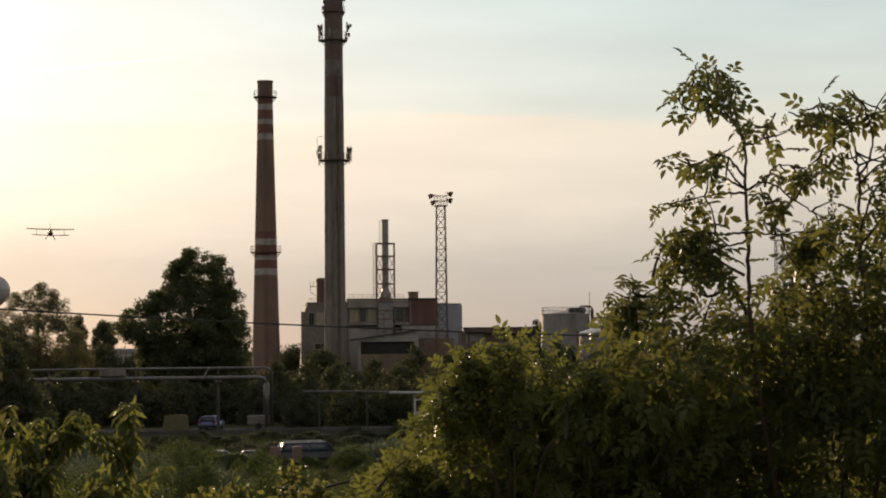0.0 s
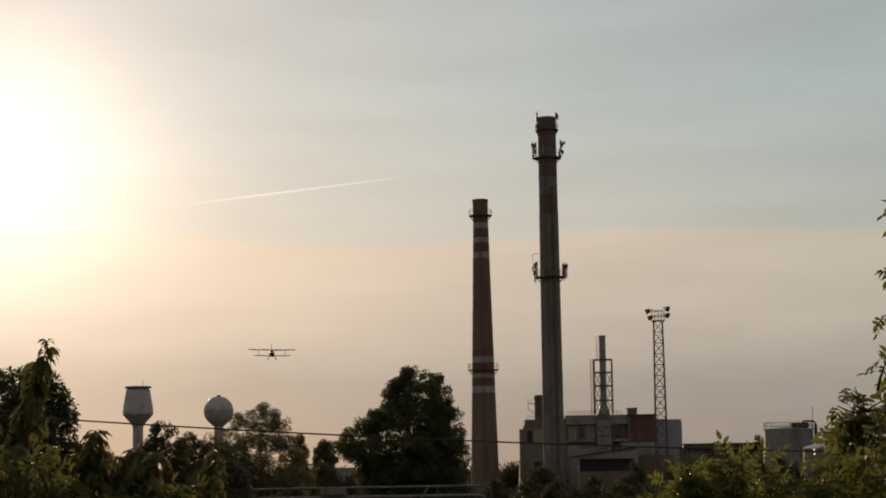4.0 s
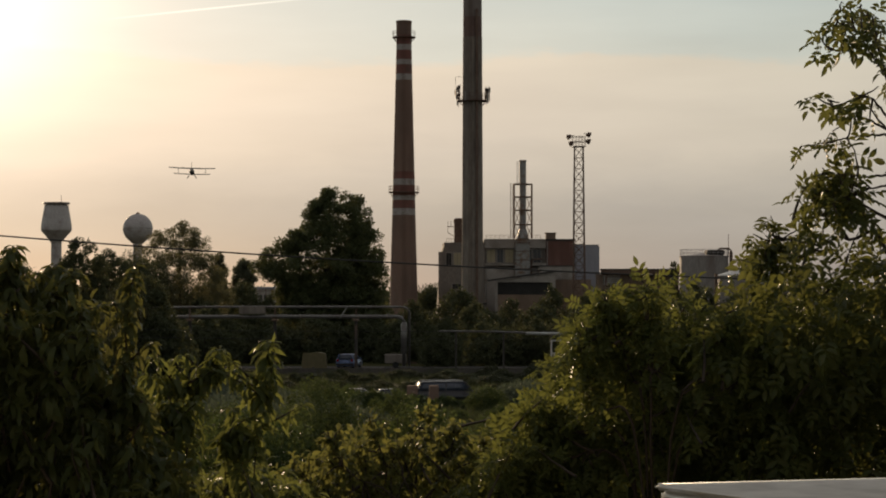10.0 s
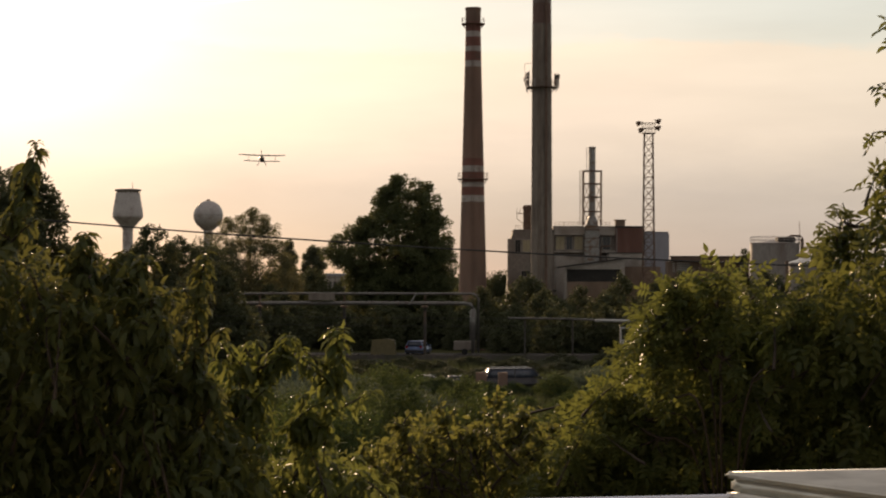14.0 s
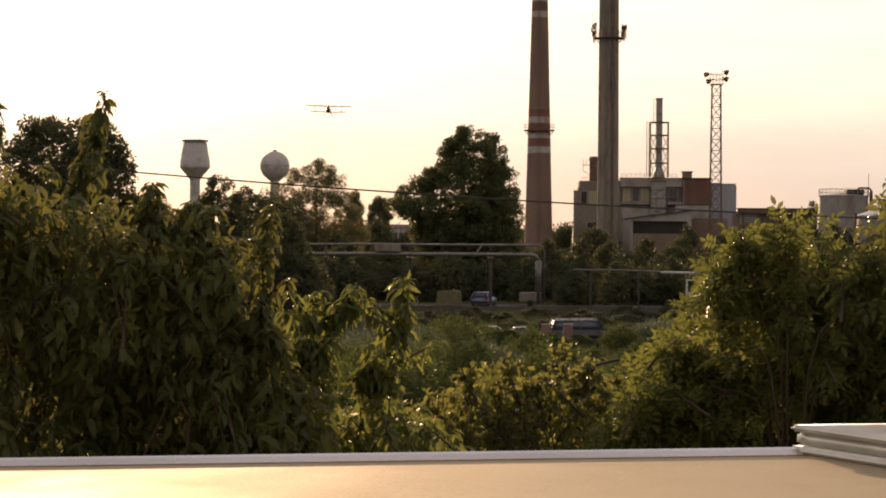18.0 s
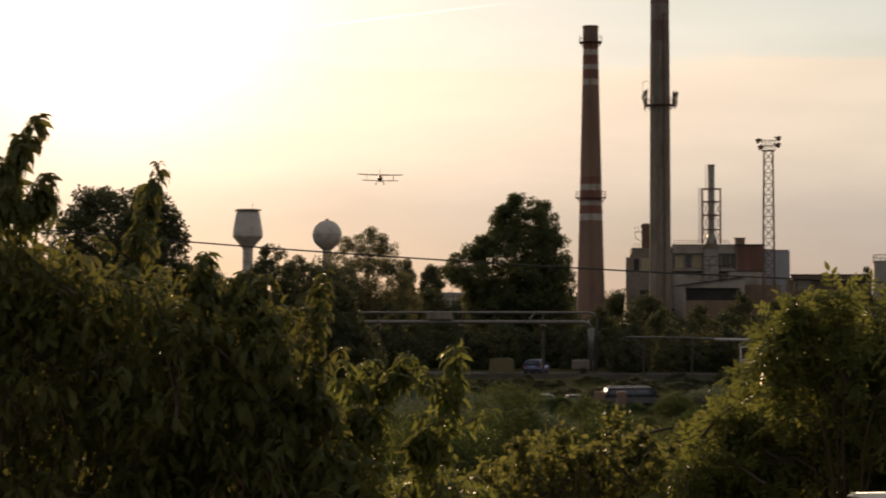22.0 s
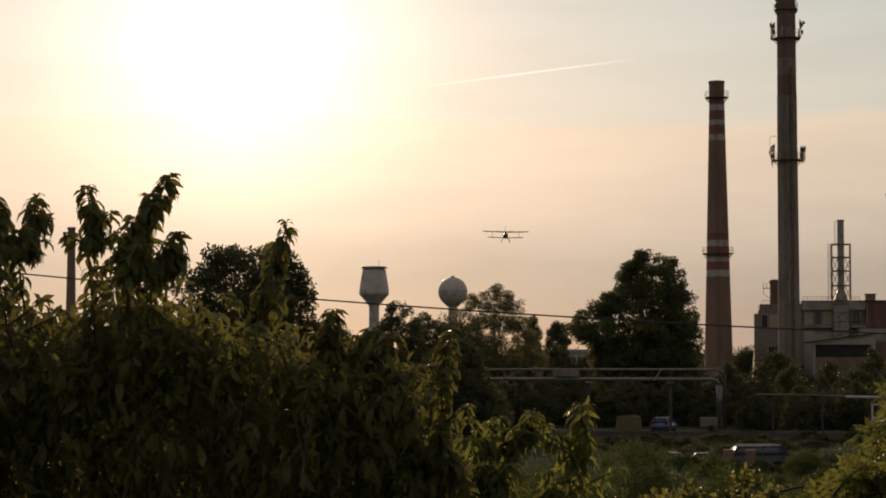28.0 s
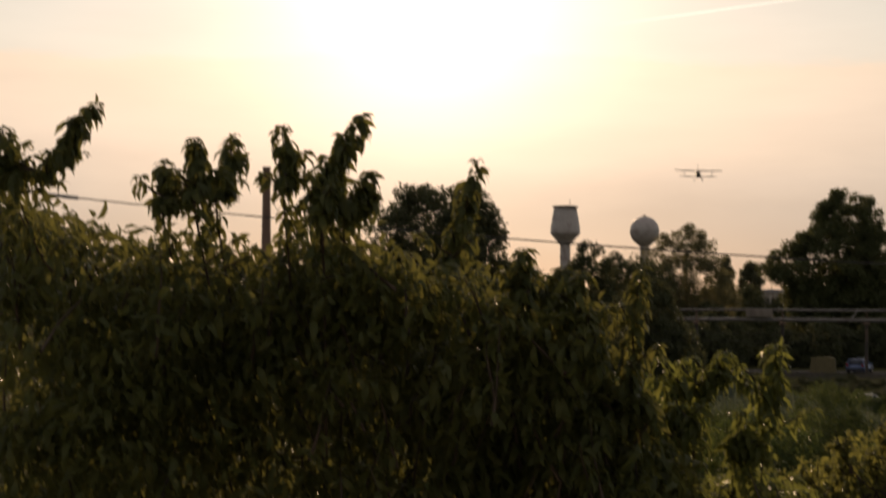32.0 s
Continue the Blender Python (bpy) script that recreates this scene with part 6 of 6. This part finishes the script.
def garden_tree(name, place, label, fork, trunk_r, shape, leaf, mat, seed, mains, sides=(), d=14.0, spread=0.6, habit="rosette", start=0.3,
                density=90, twigs=7, per_twig=4, twig_len=0.34, droop=0.7, shoots=None, mass=None, singles=120, dense=0, bushy=1.0):
    """A fruit or nut tree: trunk, boughs through (bearing, height) turns, twigs, leaves; a dense inner crown under a rolling outline."""
    rng = np.random.default_rng(seed)
    root = thing(name, place, label, "tree")
    base = np.array(place)
    tb = Tubes(9)
    tb.add([(0, 0, -0.3), (0.04, 0, fork * 0.4), (0.0, 0.05, fork * 0.8), (0.05, 0.02, fork + 0.6)], [trunk_r * 1.3, trunk_r, trunk_r * 0.9, trunk_r * 0.5])
    child("trunk", tb.mesh("trunk", M_BARK), root)
    leaves, twig_mesh = Leaves(rng, leaf), Tubes(4)
    known = []
    for i, line in enumerate(list(mains) + list(sides)):
        is_main = i < len(mains)
        near = d + rng.uniform(-spread, spread)
        if not is_main:
            near = min(known, key=lambda k: (k[0] - line[0][0]) ** 2 + (k[1] - line[0][1]) ** 2)[2]
        far = near + (rng.uniform(-0.5, 0.5) if not is_main else 0.0)
        depth = np.linspace(near, far, len(line))
        turns = [np.array(tip(b, e, q)) - base for (b, e), q in zip(line, depth)]
        known += [(b, e, q) for (b, e), q in zip(line, depth)]
        if is_main:
            turns = [np.array([0.02, 0.01, rng.uniform(fork * 0.7, fork + 0.3)])] + turns
        pts = spline(turns)
        pts[1:-1] += rng.normal(size=(len(pts) - 2, 3)) * 0.005
        thick = trunk_r * (0.12 if is_main else 0.06) * (0.5 if habit == "mop" else 1.0)
        lb = Tubes(6)
        lb.add(pts, thick + (0.004 - thick) * np.linspace(0, 1, len(pts)) ** 0.7)
        child("limb", lb.mesh("limb", M_BARK), root)
        if habit == "mop":
            low = 1 / len(line) - 0.16
            leaves.mop(pts, low, density)
            # short side shoots, longer lower down
            for k in range(twigs):
                s = low + (0.80 - low) * ((k + rng.uniform(0, 1)) / twigs) ** 1.3
                q = pts[int(s * (len(pts) - 1))]
                a = rng.uniform(0, 2 * np.pi)
                ln = bushy * min(0.10 + 0.34 * (1 - s) * rng.uniform(0.6, 1.3), 0.24 * (1 - s) * np.linalg.norm(turns[-1] - turns[1]) + 0.05)
                tp = curve_points(q, q + ln * np.array([math.cos(a), math.sin(a), rng.uniform(0.1, 0.8)]), rng, 0.0, 0.08, 5, 0.03)
                twig_mesh.add(tp, np.linspace(0.008, 0.003, 5))
                leaves.mop(tp, 0.3, density * 0.8)
            continue
        for k in range(twigs if is_main else max(2, int(twigs * (1.3 if i >= len(mains) + len(sides) - dense else 0.42)))):
            s = start + (1 - start) * rng.uniform(0, 1) ** 0.7 if k else 0.999
            f = s * (len(pts) - 1)
            j = min(int(f), len(pts) - 2)
            q = pts[j] + (pts[j + 1] - pts[j]) * (f - j)
            along = (pts[j + 1] - pts[j]) / (np.linalg.norm(pts[j + 1] - pts[j]) + 1e-9)
            dr = rng.normal(size=3)
            dr = dr / np.linalg.norm(dr) + along * 0.5 + np.array([0, 0, 0.1])
            dr /= np.linalg.norm(dr)
            tp = curve_points(q, q + dr * twig_len * rng.uniform(0.35, 1.15) * (1.5 - 1.1 * s), rng, 0.05, 0.10, 5, 0.08)
            twig_mesh.add(tp, np.linspace(0.009, 0.004, 5))
            leaves.rosette(tp[-1], dr, int(rng.integers(per_twig - 1, per_twig + 2)), droop)
    if shoots:
        # leafy shoots below a rolling outline of (bearing, height)
        outline, low, d0, d1, n, length = shoots
        bs, hs = zip(*outline)
        for i in range(n):
            b = rng.uniform(bs[0], bs[-1])
            top = np.interp(b, bs, hs)
            e = top - (top - low) * (rng.uniform(0, 1) ** 1.2 if i % 3 else rng.uniform(0, 0.15))
            end = np.array(tip(b, e, rng.uniform(d0, d1))) - base
            ln = length * rng.uniform(0.6, 1.4)
            foot = end + np.array([rng.normal() * 0.25, rng.normal() * 0.25, -ln])
            tp = curve_points(foot, end, rng, 0.0, 0.05, 7, 0.02)
            twig_mesh.add(tp, np.linspace(0.013, 0.003, 7))
            if habit == "mop":
                leaves.mop(tp, 0.05, density * 0.8)
            else:
                for k in (3, 4, 5, 6):
                    leaves.rosette(tp[k], (tp[k] - tp[k - 1]) / np.linalg.norm(tp[k] - tp[k - 1]), per_twig, droop)
    if mass:
        # the inner crown: clumps of leaves with hollows between them
        outline, low, d0, d1, n, clump, count = mass
        bs, hs = zip(*outline)
        b = rng.uniform(bs[0], bs[-1], n * 3)
        top = np.interp(b, bs, hs)
        e = low + (top - low) * rng.uniform(0, 1, n * 3) ** 0.75
        q = rng.uniform(d0, d1, n * 3)
        cen = np.stack([q * np.sin(np.radians(b)), q * np.cos(np.radians(b)), EYE[2] + q * np.tan(np.radians(e))], 1) - base
        solid = np.array([noise.noise(Vector(c) * 1.1 + Vector((seed, 0, 0))) for c in cen])
        cen = cen[np.argsort(-(solid + rng.normal(size=n * 3) * 0.25))[:n]]
        p, w, u, s = leaf_cloud(rng, cen, clump * rng.uniform(0.6, 1.3, n), count, leaf)
        w[:, 2] -= droop * 0.5
        leaves.add(p, w, u, s)
    child("twig", twig_mesh.mesh("twig", M_BARK), root, kind="stuff")
    P, W, U, S = (np.concatenate(v) for v in (leaves.p, leaves.w, leaves.u, leaves.s))
    # the highest leaves are single parts, the rest one mass
    high = np.argsort(-(P[:, 2] + rng.uniform(0, 0.5, len(P))))[:singles]
    rest = np.setdiff1d(np.arange(len(P)), high)
    child("foliage", scatter_mesh("foliage", shape, P[rest], W[rest], U[rest], S[rest], mat), root, kind="stuff")
    one = scatter_mesh("leaf", shape, np.zeros((1, 3)), np.array([[1.0, 0, 0]]), np.array([[0, 0, 1.0]]), np.ones(1), mat)
    for i in high:
        x = Vector(W[i]).normalized()
        y = Vector(U[i]).cross(x).normalized()
        z = x.cross(y)
        lf = child("leaf", one, root)
        lf.matrix_local = Matrix.Translation(P[i]) @ Matrix((x, y, z)).transposed().to_4x4() @ Matrix.Diagonal((S[i], S[i], S[i], 1))
    return root


CHERRY_LEAF = arched_leaf(0.29, 1.75)
# upright leaders, each from low to its tip
cherry_far = [[(-26.9, 1.5), (-27.3, 3.5), (-27.6, 4.8)], [(-26.6, 1.5), (-26.1, 3.5), (-25.6, 4.6), (-24.8, 5.6)], [(-22.4, 0.4), (-22.5, 2.7), (-22.8, 3.9)],
              [(-21.5, 0.7), (-21.7, 3.3), (-21.9, 4.6)], [(-20.9, 0.7), (-20.8, 3.3), (-20.7, 4.7)], [(-19.0, 0.8), (-19.0, 3.5), (-19.2, 5.0)]]
cherry_mid = [[(-18.0, 0.4), (-17.7, 2.8), (-17.2, 4.4), (-16.7, 5.4)], [(-17.9, 0.4), (-17.9, 2.5), (-17.8, 4.1)], [(-17.3, 0.8), (-16.9, 2.5), (-16.5, 3.6)],
              [(-14.4, -1.4), (-14.0, 1.2), (-13.5, 2.7), (-13.2, 4.0)], [(-12.1, -2.1), (-11.9, 0.2), (-11.75, 1.3)]]
cherry_near = [[(-11.4, -1.8), (-11.0, 0.0), (-10.5, 0.75)], [(-10.6, -2.4), (-10.3, -0.6), (-9.95, 0.65)], [(-10.3, -3.4), (-9.9, -2.0), (-9.75, -0.7)], [(-8.5, -5.6), (-8.5, -3.4), (-8.4, -1.2), (-8.15, 0.75)], [(-8.6, -5.2), (-8.5, -3.6), (-8.45, -2.2)], [(-9.2, -5.0), (-9.4, -3.4), (-9.45, -2.5)], [(-10.0, -5.6), (-9.7, -4.2), (-9.6, -3.4)]]
cherry_line = [(-28, 3.2), (-26.6, 2.8), (-25.4, 2.4), (-24.2, 1.6), (-23.4, 1.6), (-22.2, 1.8), (-21.6, 2.0), (-20.9, 1.5), (-20.0, 1.4), (-19.4, 0.8), (-18.7, 2.0), (-17.9, 2.7), (-17.2, 2.2), (-16.3, 1.2),
               (-15.3, 0.6), (-14.5, 1.2), (-13.6, 1.4), (-12.9, 0.3), (-12.4, -0.5), (-11.4, -0.1), (-10.8, 0.1), (-10.2, 0.0), (-9.8, -1.0), (-9.4, -3.0), (-8.9, -3.6), (-8.4, -3.4), (-8.0, -4.6), (-7.5, -5.2)]
garden_tree("cherry_tree", at(-17.5, 12.2), "leafy cherry tree with long drooping leaves close by", 4.2, 0.15, CHERRY_LEAF, 0.138, M_CHERRY, 51, cherry_far + cherry_mid + cherry_near, d=10.6, spread=0.3,
            habit="mop", density=50, twigs=8, bushy=1.25, droop=0.8, singles=170,
            shoots=([(b, e + 0.1 if b < -12 else e - 0.8) for b, e in cherry_line], -7.5, 10.2, 12.4, 230, 0.45),
            mass=([(b, e - 0.7) for b, e in cherry_line], -10.5, 10.3, 14.5, 780, 0.26, 38000))
garden_tree("young_cherry_tree", at(-6.0, 12.4), "young cherry tree with drooping shoots", 4.0, 0.08, arched_leaf(0.24, 1.7), 0.16, M_YOUNGCHERRY, 52,
            [[(-4.5, -5.2), (-4.25, -2.9), (-4.1, -1.6)], [(-7.4, -3.9), (-6.7, -2.9), (-6.0, -2.6), (-5.6, -1.8)], [(-6.6, -5.0), (-6.9, -4.0), (-7.1, -3.5)], [(-5.4, -5.6), (-5.1, -4.8), (-4.9, -4.2)], [(-7.5, -6.0), (-7.6, -4.9), (-7.7, -4.2)]],
            d=11.6, spread=0.3, habit="mop", density=70, twigs=9, droop=0.8, singles=50, bushy=1.9,
            shoots=([(-8.6, -4.4), (-7.6, -4.6), (-6.6, -5.2), (-5.6, -5.6), (-4.7, -4.4), (-3.8, -5.6), (-2.8, -6.4)], -10.0, 11.2, 12.8, 60, 0.4),
            mass=([(-8.6, -5.2), (-6.6, -6.0), (-4.7, -5.4), (-2.6, -7.0)], -10.5, 12.0, 13.6, 130, 0.24, 3600))
WALNUT_LEAF = compound_leaf(2, 0.46)
walnut_mains = [[(14.9, -0.4), (14.8, 1.7), (14.75, 3.4), (14.7, 4.9), (14.7, 6.2), (14.2, 7.0), (13.8, 7.7), (13.4, 8.3)],
                [(18.1, -0.1), (18.1, 2.3), (18.1, 4.8), (18.05, 5.7), (17.8, 6.6), (17.4, 7.2)], [(19.2, 0.0), (19.8, 3.3), (20.5, 5.8), (20.8, 7.2)],
                [(14.9, -0.1), (13.5, 1.5), (12.7, 1.3), (12.2, 1.0), (11.0, 1.2)]]
walnut_high = [[(14.7, 6.1), (14.4, 7.2), (14.25, 7.9)], [(14.2, 7.0), (13.5, 7.15), (13.0, 7.2)], [(13.9, 7.5), (13.9, 8.5)], [(13.8, 7.7), (13.2, 8.0)],
               [(14.7, 6.1), (15.2, 6.2), (15.65, 7.0)], [(18.1, 5.0), (18.5, 5.8), (18.4, 6.8), (18.2, 7.3)], [(18.4, 6.8), (19.1, 7.0)], [(18.1, 4.8), (18.8, 5.4), (19.8, 5.5)],
               [(17.8, 6.6), (17.0, 6.7), (16.4, 7.0)], [(17.8, 6.4), (17.1, 5.9), (16.9, 5.6)], [(17.8, 6.7), (16.9, 7.2)], [(19.8, 4.1), (19.6, 5.6), (19.8, 6.7)]]
walnut_low = [[(14.75, 4.6), (14.1, 4.6), (13.2, 4.5), (12.1, 4.3)], [(14.75, 4.7), (14.1, 5.1), (13.3, 5.3), (12.9, 5.7)], [(14.7, 5.1), (14.2, 5.7), (13.7, 5.8)],
              [(14.75, 4.7), (15.4, 4.9), (16.4, 4.2), (17.2, 3.7)], [(14.75, 3.4), (15.6, 3.35), (16.8, 3.4)], [(15.3, 4.8), (15.6, 5.4), (16.2, 5.4)],
              [(15.6, 3.35), (15.4, 4.0), (15.3, 4.3)], [(13.5, 1.5), (13.1, 2.2), (12.6, 2.0)], [(18.1, 3.3), (18.5, 4.5), (19.1, 5.0)]]
walnut_thick = [[(14.75, 3.4), (13.9, 3.4), (12.8, 3.5)], [(14.8, 3.2), (14.1, 3.0), (13.0, 2.7)], [(14.0, 3.2), (13.2, 3.0), (12.6, 3.0)], [(12.7, 1.3), (11.8, 1.5), (11.3, 1.5)], [(12.2, 1.0), (11.6, 0.9), (11.0, 0.9)],
                [(18.1, 2.3), (17.0, 3.0), (16.4, 3.2)], [(18.1, 3.0), (18.8, 3.8), (19.4, 4.2)], [(19.8, 3.3), (19.4, 4.4), (20.0, 5.0)]]
garden_tree("walnut_tree", at(16.4, 15.2), "tall walnut tree with open upper boughs and pinnate leaves", 4.6, 0.19, WALNUT_LEAF, 0.19, M_WALNUT, 53, walnut_mains, walnut_high + walnut_low + walnut_thick, dense=8, d=14.0, spread=0.5,
            start=0.45, twigs=10, per_twig=3, twig_len=0.32, droop=1.1, singles=150,
            shoots=([(12.2, 3.4), (13.4, 3.2), (14.0, 1.6), (15.2, 2.2), (16.0, 3.0), (17, 3.6), (18, 4.2), (20, 4.6), (25, 5.0)], 0.8, 13.6, 15.2, 22, 0.3),
            mass=([(10.4, -0.9), (10.7, 0.1), (11.3, 0.5), (12.3, 0.2), (13.4, 0.5), (14.4, 0.7), (15.0, 0.6), (15.5, 1.5), (16.2, 1.9), (16.8, 2.4), (17.5, 3.0), (18.1, 3.6), (19.3, 4.0), (25, 4.2)], -10.5, 13.2, 16.6, 800, 0.36, 7600))
young_line = [(2.3, -6.4), (2.9, -4.7), (3.4, -4.2), (3.9, -3.4), (4.5, -2.8), (5.0, -2.1), (5.1, -1.2), (5.4, -0.7), (6.1, -0.25), (6.5, 0.1), (7.0, 0.4), (7.6, 0.5), (8.3, 0.45), (8.7, 0.1), (8.9, -0.3), (9.2, -0.65), (9.7, -0.3), (10.1, -0.15), (11.1, -0.1), (13, -0.5)]
garden_tree("young_walnut_tree", at(7.8, 15.0), "rounded younger walnut tree with bright backlit leaves", 3.6, 0.12, compound_leaf(3, 0.44), 0.145, M_YOUNGWALNUT, 54,
            [[(7.4, -4.6), (7.0, -2.6), (6.3, -0.9), (6.2, -0.4)], [(7.6, -4.4), (7.6, -2.2), (7.4, 0.15)], [(7.8, -4.6), (8.3, -2.0), (8.4, 0.1)], [(7.2, -5.0), (6.1, -3.6), (5.5, -2.2), (5.4, -1.3)], [(7.0, -5.4), (5.2, -4.4), (4.3, -4.0)],
             [(8.2, -4.6), (9.4, -2.4), (9.9, -0.7)], [(8.4, -5.0), (10.4, -2.6), (11.1, -0.6)], [(7.0, -6.0), (4.4, -5.4), (2.9, -5.4)], [(7.6, -4.0), (6.6, -2.4), (5.9, -0.8)]], d=14.0, spread=0.5,
            start=0.35, twigs=18, per_twig=6, twig_len=0.2, droop=1.0, singles=80,
            shoots=([(b, e - 0.3) for b, e in young_line], -7.5, 13.6, 15.4, 130, 0.3),
            mass=([(b, e - 0.6) for b, e in young_line], -10.5, 13.8, 17.0, 460, 0.28, 9500))
PLUM_LEAF = arched_leaf(0.46, 0.9)
plum_line = [(-3.6, -5.3), (-2.8, -5.0), (-2.1, -4.5), (-1.4, -4.0), (-0.7, -3.8), (-0.3, -4.4), (0.2, -3.7), (0.9, -3.5), (1.6, -3.8), (2.2, -4.4), (2.9, -4.4), (3.8, -4.4), (4.6, -4.8)]
garden_tree("plum_tree", at(0.6, 15.8), "low spreading plum tree with yellowing leaves", 2.4, 0.09, PLUM_LEAF, 0.08, M_PLUM, 55,
            [[(0.6, -7.6), (0.2, -5.6), (0.8, -4.0)], [(0.5, -7.6), (-0.6, -5.2), (-0.9, -4.2)], [(0.4, -7.8), (-1.6, -5.6), (-2.2, -4.6)], [(0.7, -7.6), (1.4, -5.4), (1.6, -4.3)], [(0.8, -7.8), (2.4, -5.6), (3.0, -4.5)], [(0.9, -8.0), (3.2, -6.0), (4.2, -4.7)], [(0.2, -8.0), (-2.2, -6.4), (-3.4, -5.5)]],
            d=14.8, spread=0.5, start=0.35, twigs=18, per_twig=15, twig_len=0.30, droop=0.9, singles=60,
            shoots=([(b, e - 0.6) for b, e in plum_line], -8.5, 14.2, 16.2, 85, 0.36),
            mass=([(b, e - 0.7) for b, e in plum_line], -10.5, 14.8, 17.0, 220, 0.26, 11000))
garden_tree("plum_tree", at(-3.6, 19), "small bushy plum tree in the garden", 2.0, 0.08, PLUM_LEAF, 0.09, M_PLUM, 56,
            [[(-3.4, -8), (-3.0, -6.6), (-2.9, -5.6)], [(-3.8, -8), (-4.6, -6.6), (-4.8, -5.8)], [(-3.2, -8.2), (-2.2, -7.0), (-1.8, -6.2)]], d=18.0, spread=0.4, start=0.3, twigs=12, per_twig=8, twig_len=0.4, droop=0.6, singles=40,
            shoots=([(-6.4, -6.4), (-4.6, -5.9), (-3, -6.0), (-1.2, -6.4)], -9.0, 17.4, 19.4, 26, 0.4),
            mass=([(-8.6, -5.8), (-6.5, -6.2), (-4.6, -6.2), (-3, -6.2), (-1.2, -6.8)], -10.5, 18.0, 20.0, 110, 0.3, 4200))


# ---- the window: ledge, wall and room behind ----
def window_ledge():
    turn = Matrix.Translation((0, 0, 0)) @ Matrix.Rotation(radians(12), 4, "Z")
    z = EYE[2] - 0.28
    far = 2.32
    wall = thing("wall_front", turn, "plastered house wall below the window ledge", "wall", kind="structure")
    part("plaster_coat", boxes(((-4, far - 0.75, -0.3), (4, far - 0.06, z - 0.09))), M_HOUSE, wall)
    ledge = thing("window_ledge", turn, "wide bronze-coloured sheet metal ledge with a bright aluminium lip", "ledge", kind="structure")
    part("sheet", boxes(((-3.6, far - 0.80, z - 0.09), (3.6, far - 0.032, z - 0.0105)), bevel=0.003), M_LEDGE, ledge, "bronze-coloured coated metal sheet")
    # the lip: a folded strip with a sloping inner face
    bm = bmesh.new()
    fold = [(far - 0.031, z - 0.012), (far - 0.028, z - 0.009), (far - 0.022, z - 0.0035), (far - 0.016, z - 0.0015), (far - 0.004, z - 0.003), (far, z - 0.006), (far, z - 0.05), (far - 0.031, z - 0.05)]
    ends = [[bm.verts.new((x, y, h)) for y, h in fold] for x in (-3.6, 3.6)]
    for k in range(len(fold)):
        m = (k + 1) % len(fold)
        bm.faces.new((ends[0][k], ends[0][m], ends[1][m], ends[1][k]))
    bm.faces.new(ends[0][::-1])
    bm.faces.new(ends[1])
    bmesh.ops.recalc_face_normals(bm, faces=bm.faces)
    part("lip", bm, M_ALU, ledge, "folded bright aluminium lip")
    part("lip_seam", boxes(((-3.6, far - 0.037, z - 0.012), (3.6, far - 0.0315, z - 0.0098))), M_RUST, ledge)
    # raised stepped frame rail running off to one side
    rail = thing("frame_rail", turn, "stepped aluminium window frame rail lying on the ledge", "window frame", kind="structure")
    # each step: inset from the near edge, underside and top over the ledge
    for inset, low, top in ((0.0, -0.012, 0.0), (0.011, 0.0005, 0.0175), (0.002, 0.018, 0.027)):
        ox, oy = 0.943 * inset, 0.334 * inset
        ring = [(0.824 + ox, far - 0.006), (2.6, far - 0.006), (2.6, 1.12), (1.30 + ox, 1.12 + oy), (0.838 + ox, far - 0.03 + oy * 0.3)]
        bm = bmesh.new()
        lo = [bm.verts.new((x, y, z + low)) for x, y in ring]
        hi = [bm.verts.new((x, y, z + top)) for x, y in ring]
        bm.faces.new(lo[::-1])
        bm.faces.new(hi)
        for i in range(5):
            j = (i + 1) % 5
            bm.faces.new((lo[i], lo[j], hi[j], hi[i]))
        bmesh.ops.recalc_face_normals(bm, faces=bm.faces)
        bmesh.ops.bevel(bm, geom=list(bm.edges), offset=0.0035, segments=3, affect="EDGES")
        part("rail_step", bm, M_RAIL, rail, smooth=True)
    # the room's plain walls behind the camera
    room = thing("wall_room", turn, "plain plastered wall and floor of the open loggia", "wall", kind="structure")
    part("floor", boxes(((-4, -1.6, 5.7), (4, far - 0.76, 5.9))), M_HOUSE, room)
    # unseen pale walls, added to bounce sunlight back onto the trees
    for k, (lo, hi) in enumerate((((-12, 1.2, 0), (-4, 1.6, 11)), ((4, 1.2, 0), (12, 1.6, 11)), ((-4, 1.2, 9.2), (4, 1.6, 11)))):
        part("facade", boxes((lo, hi)), M_HOUSE, room, "unseen pale wall added to bounce sunlight onto the garden trees")
    part("back_wall", boxes(((-4, -1.8, 0), (4, -1.6, 9.2))), M_HOUSE, room)


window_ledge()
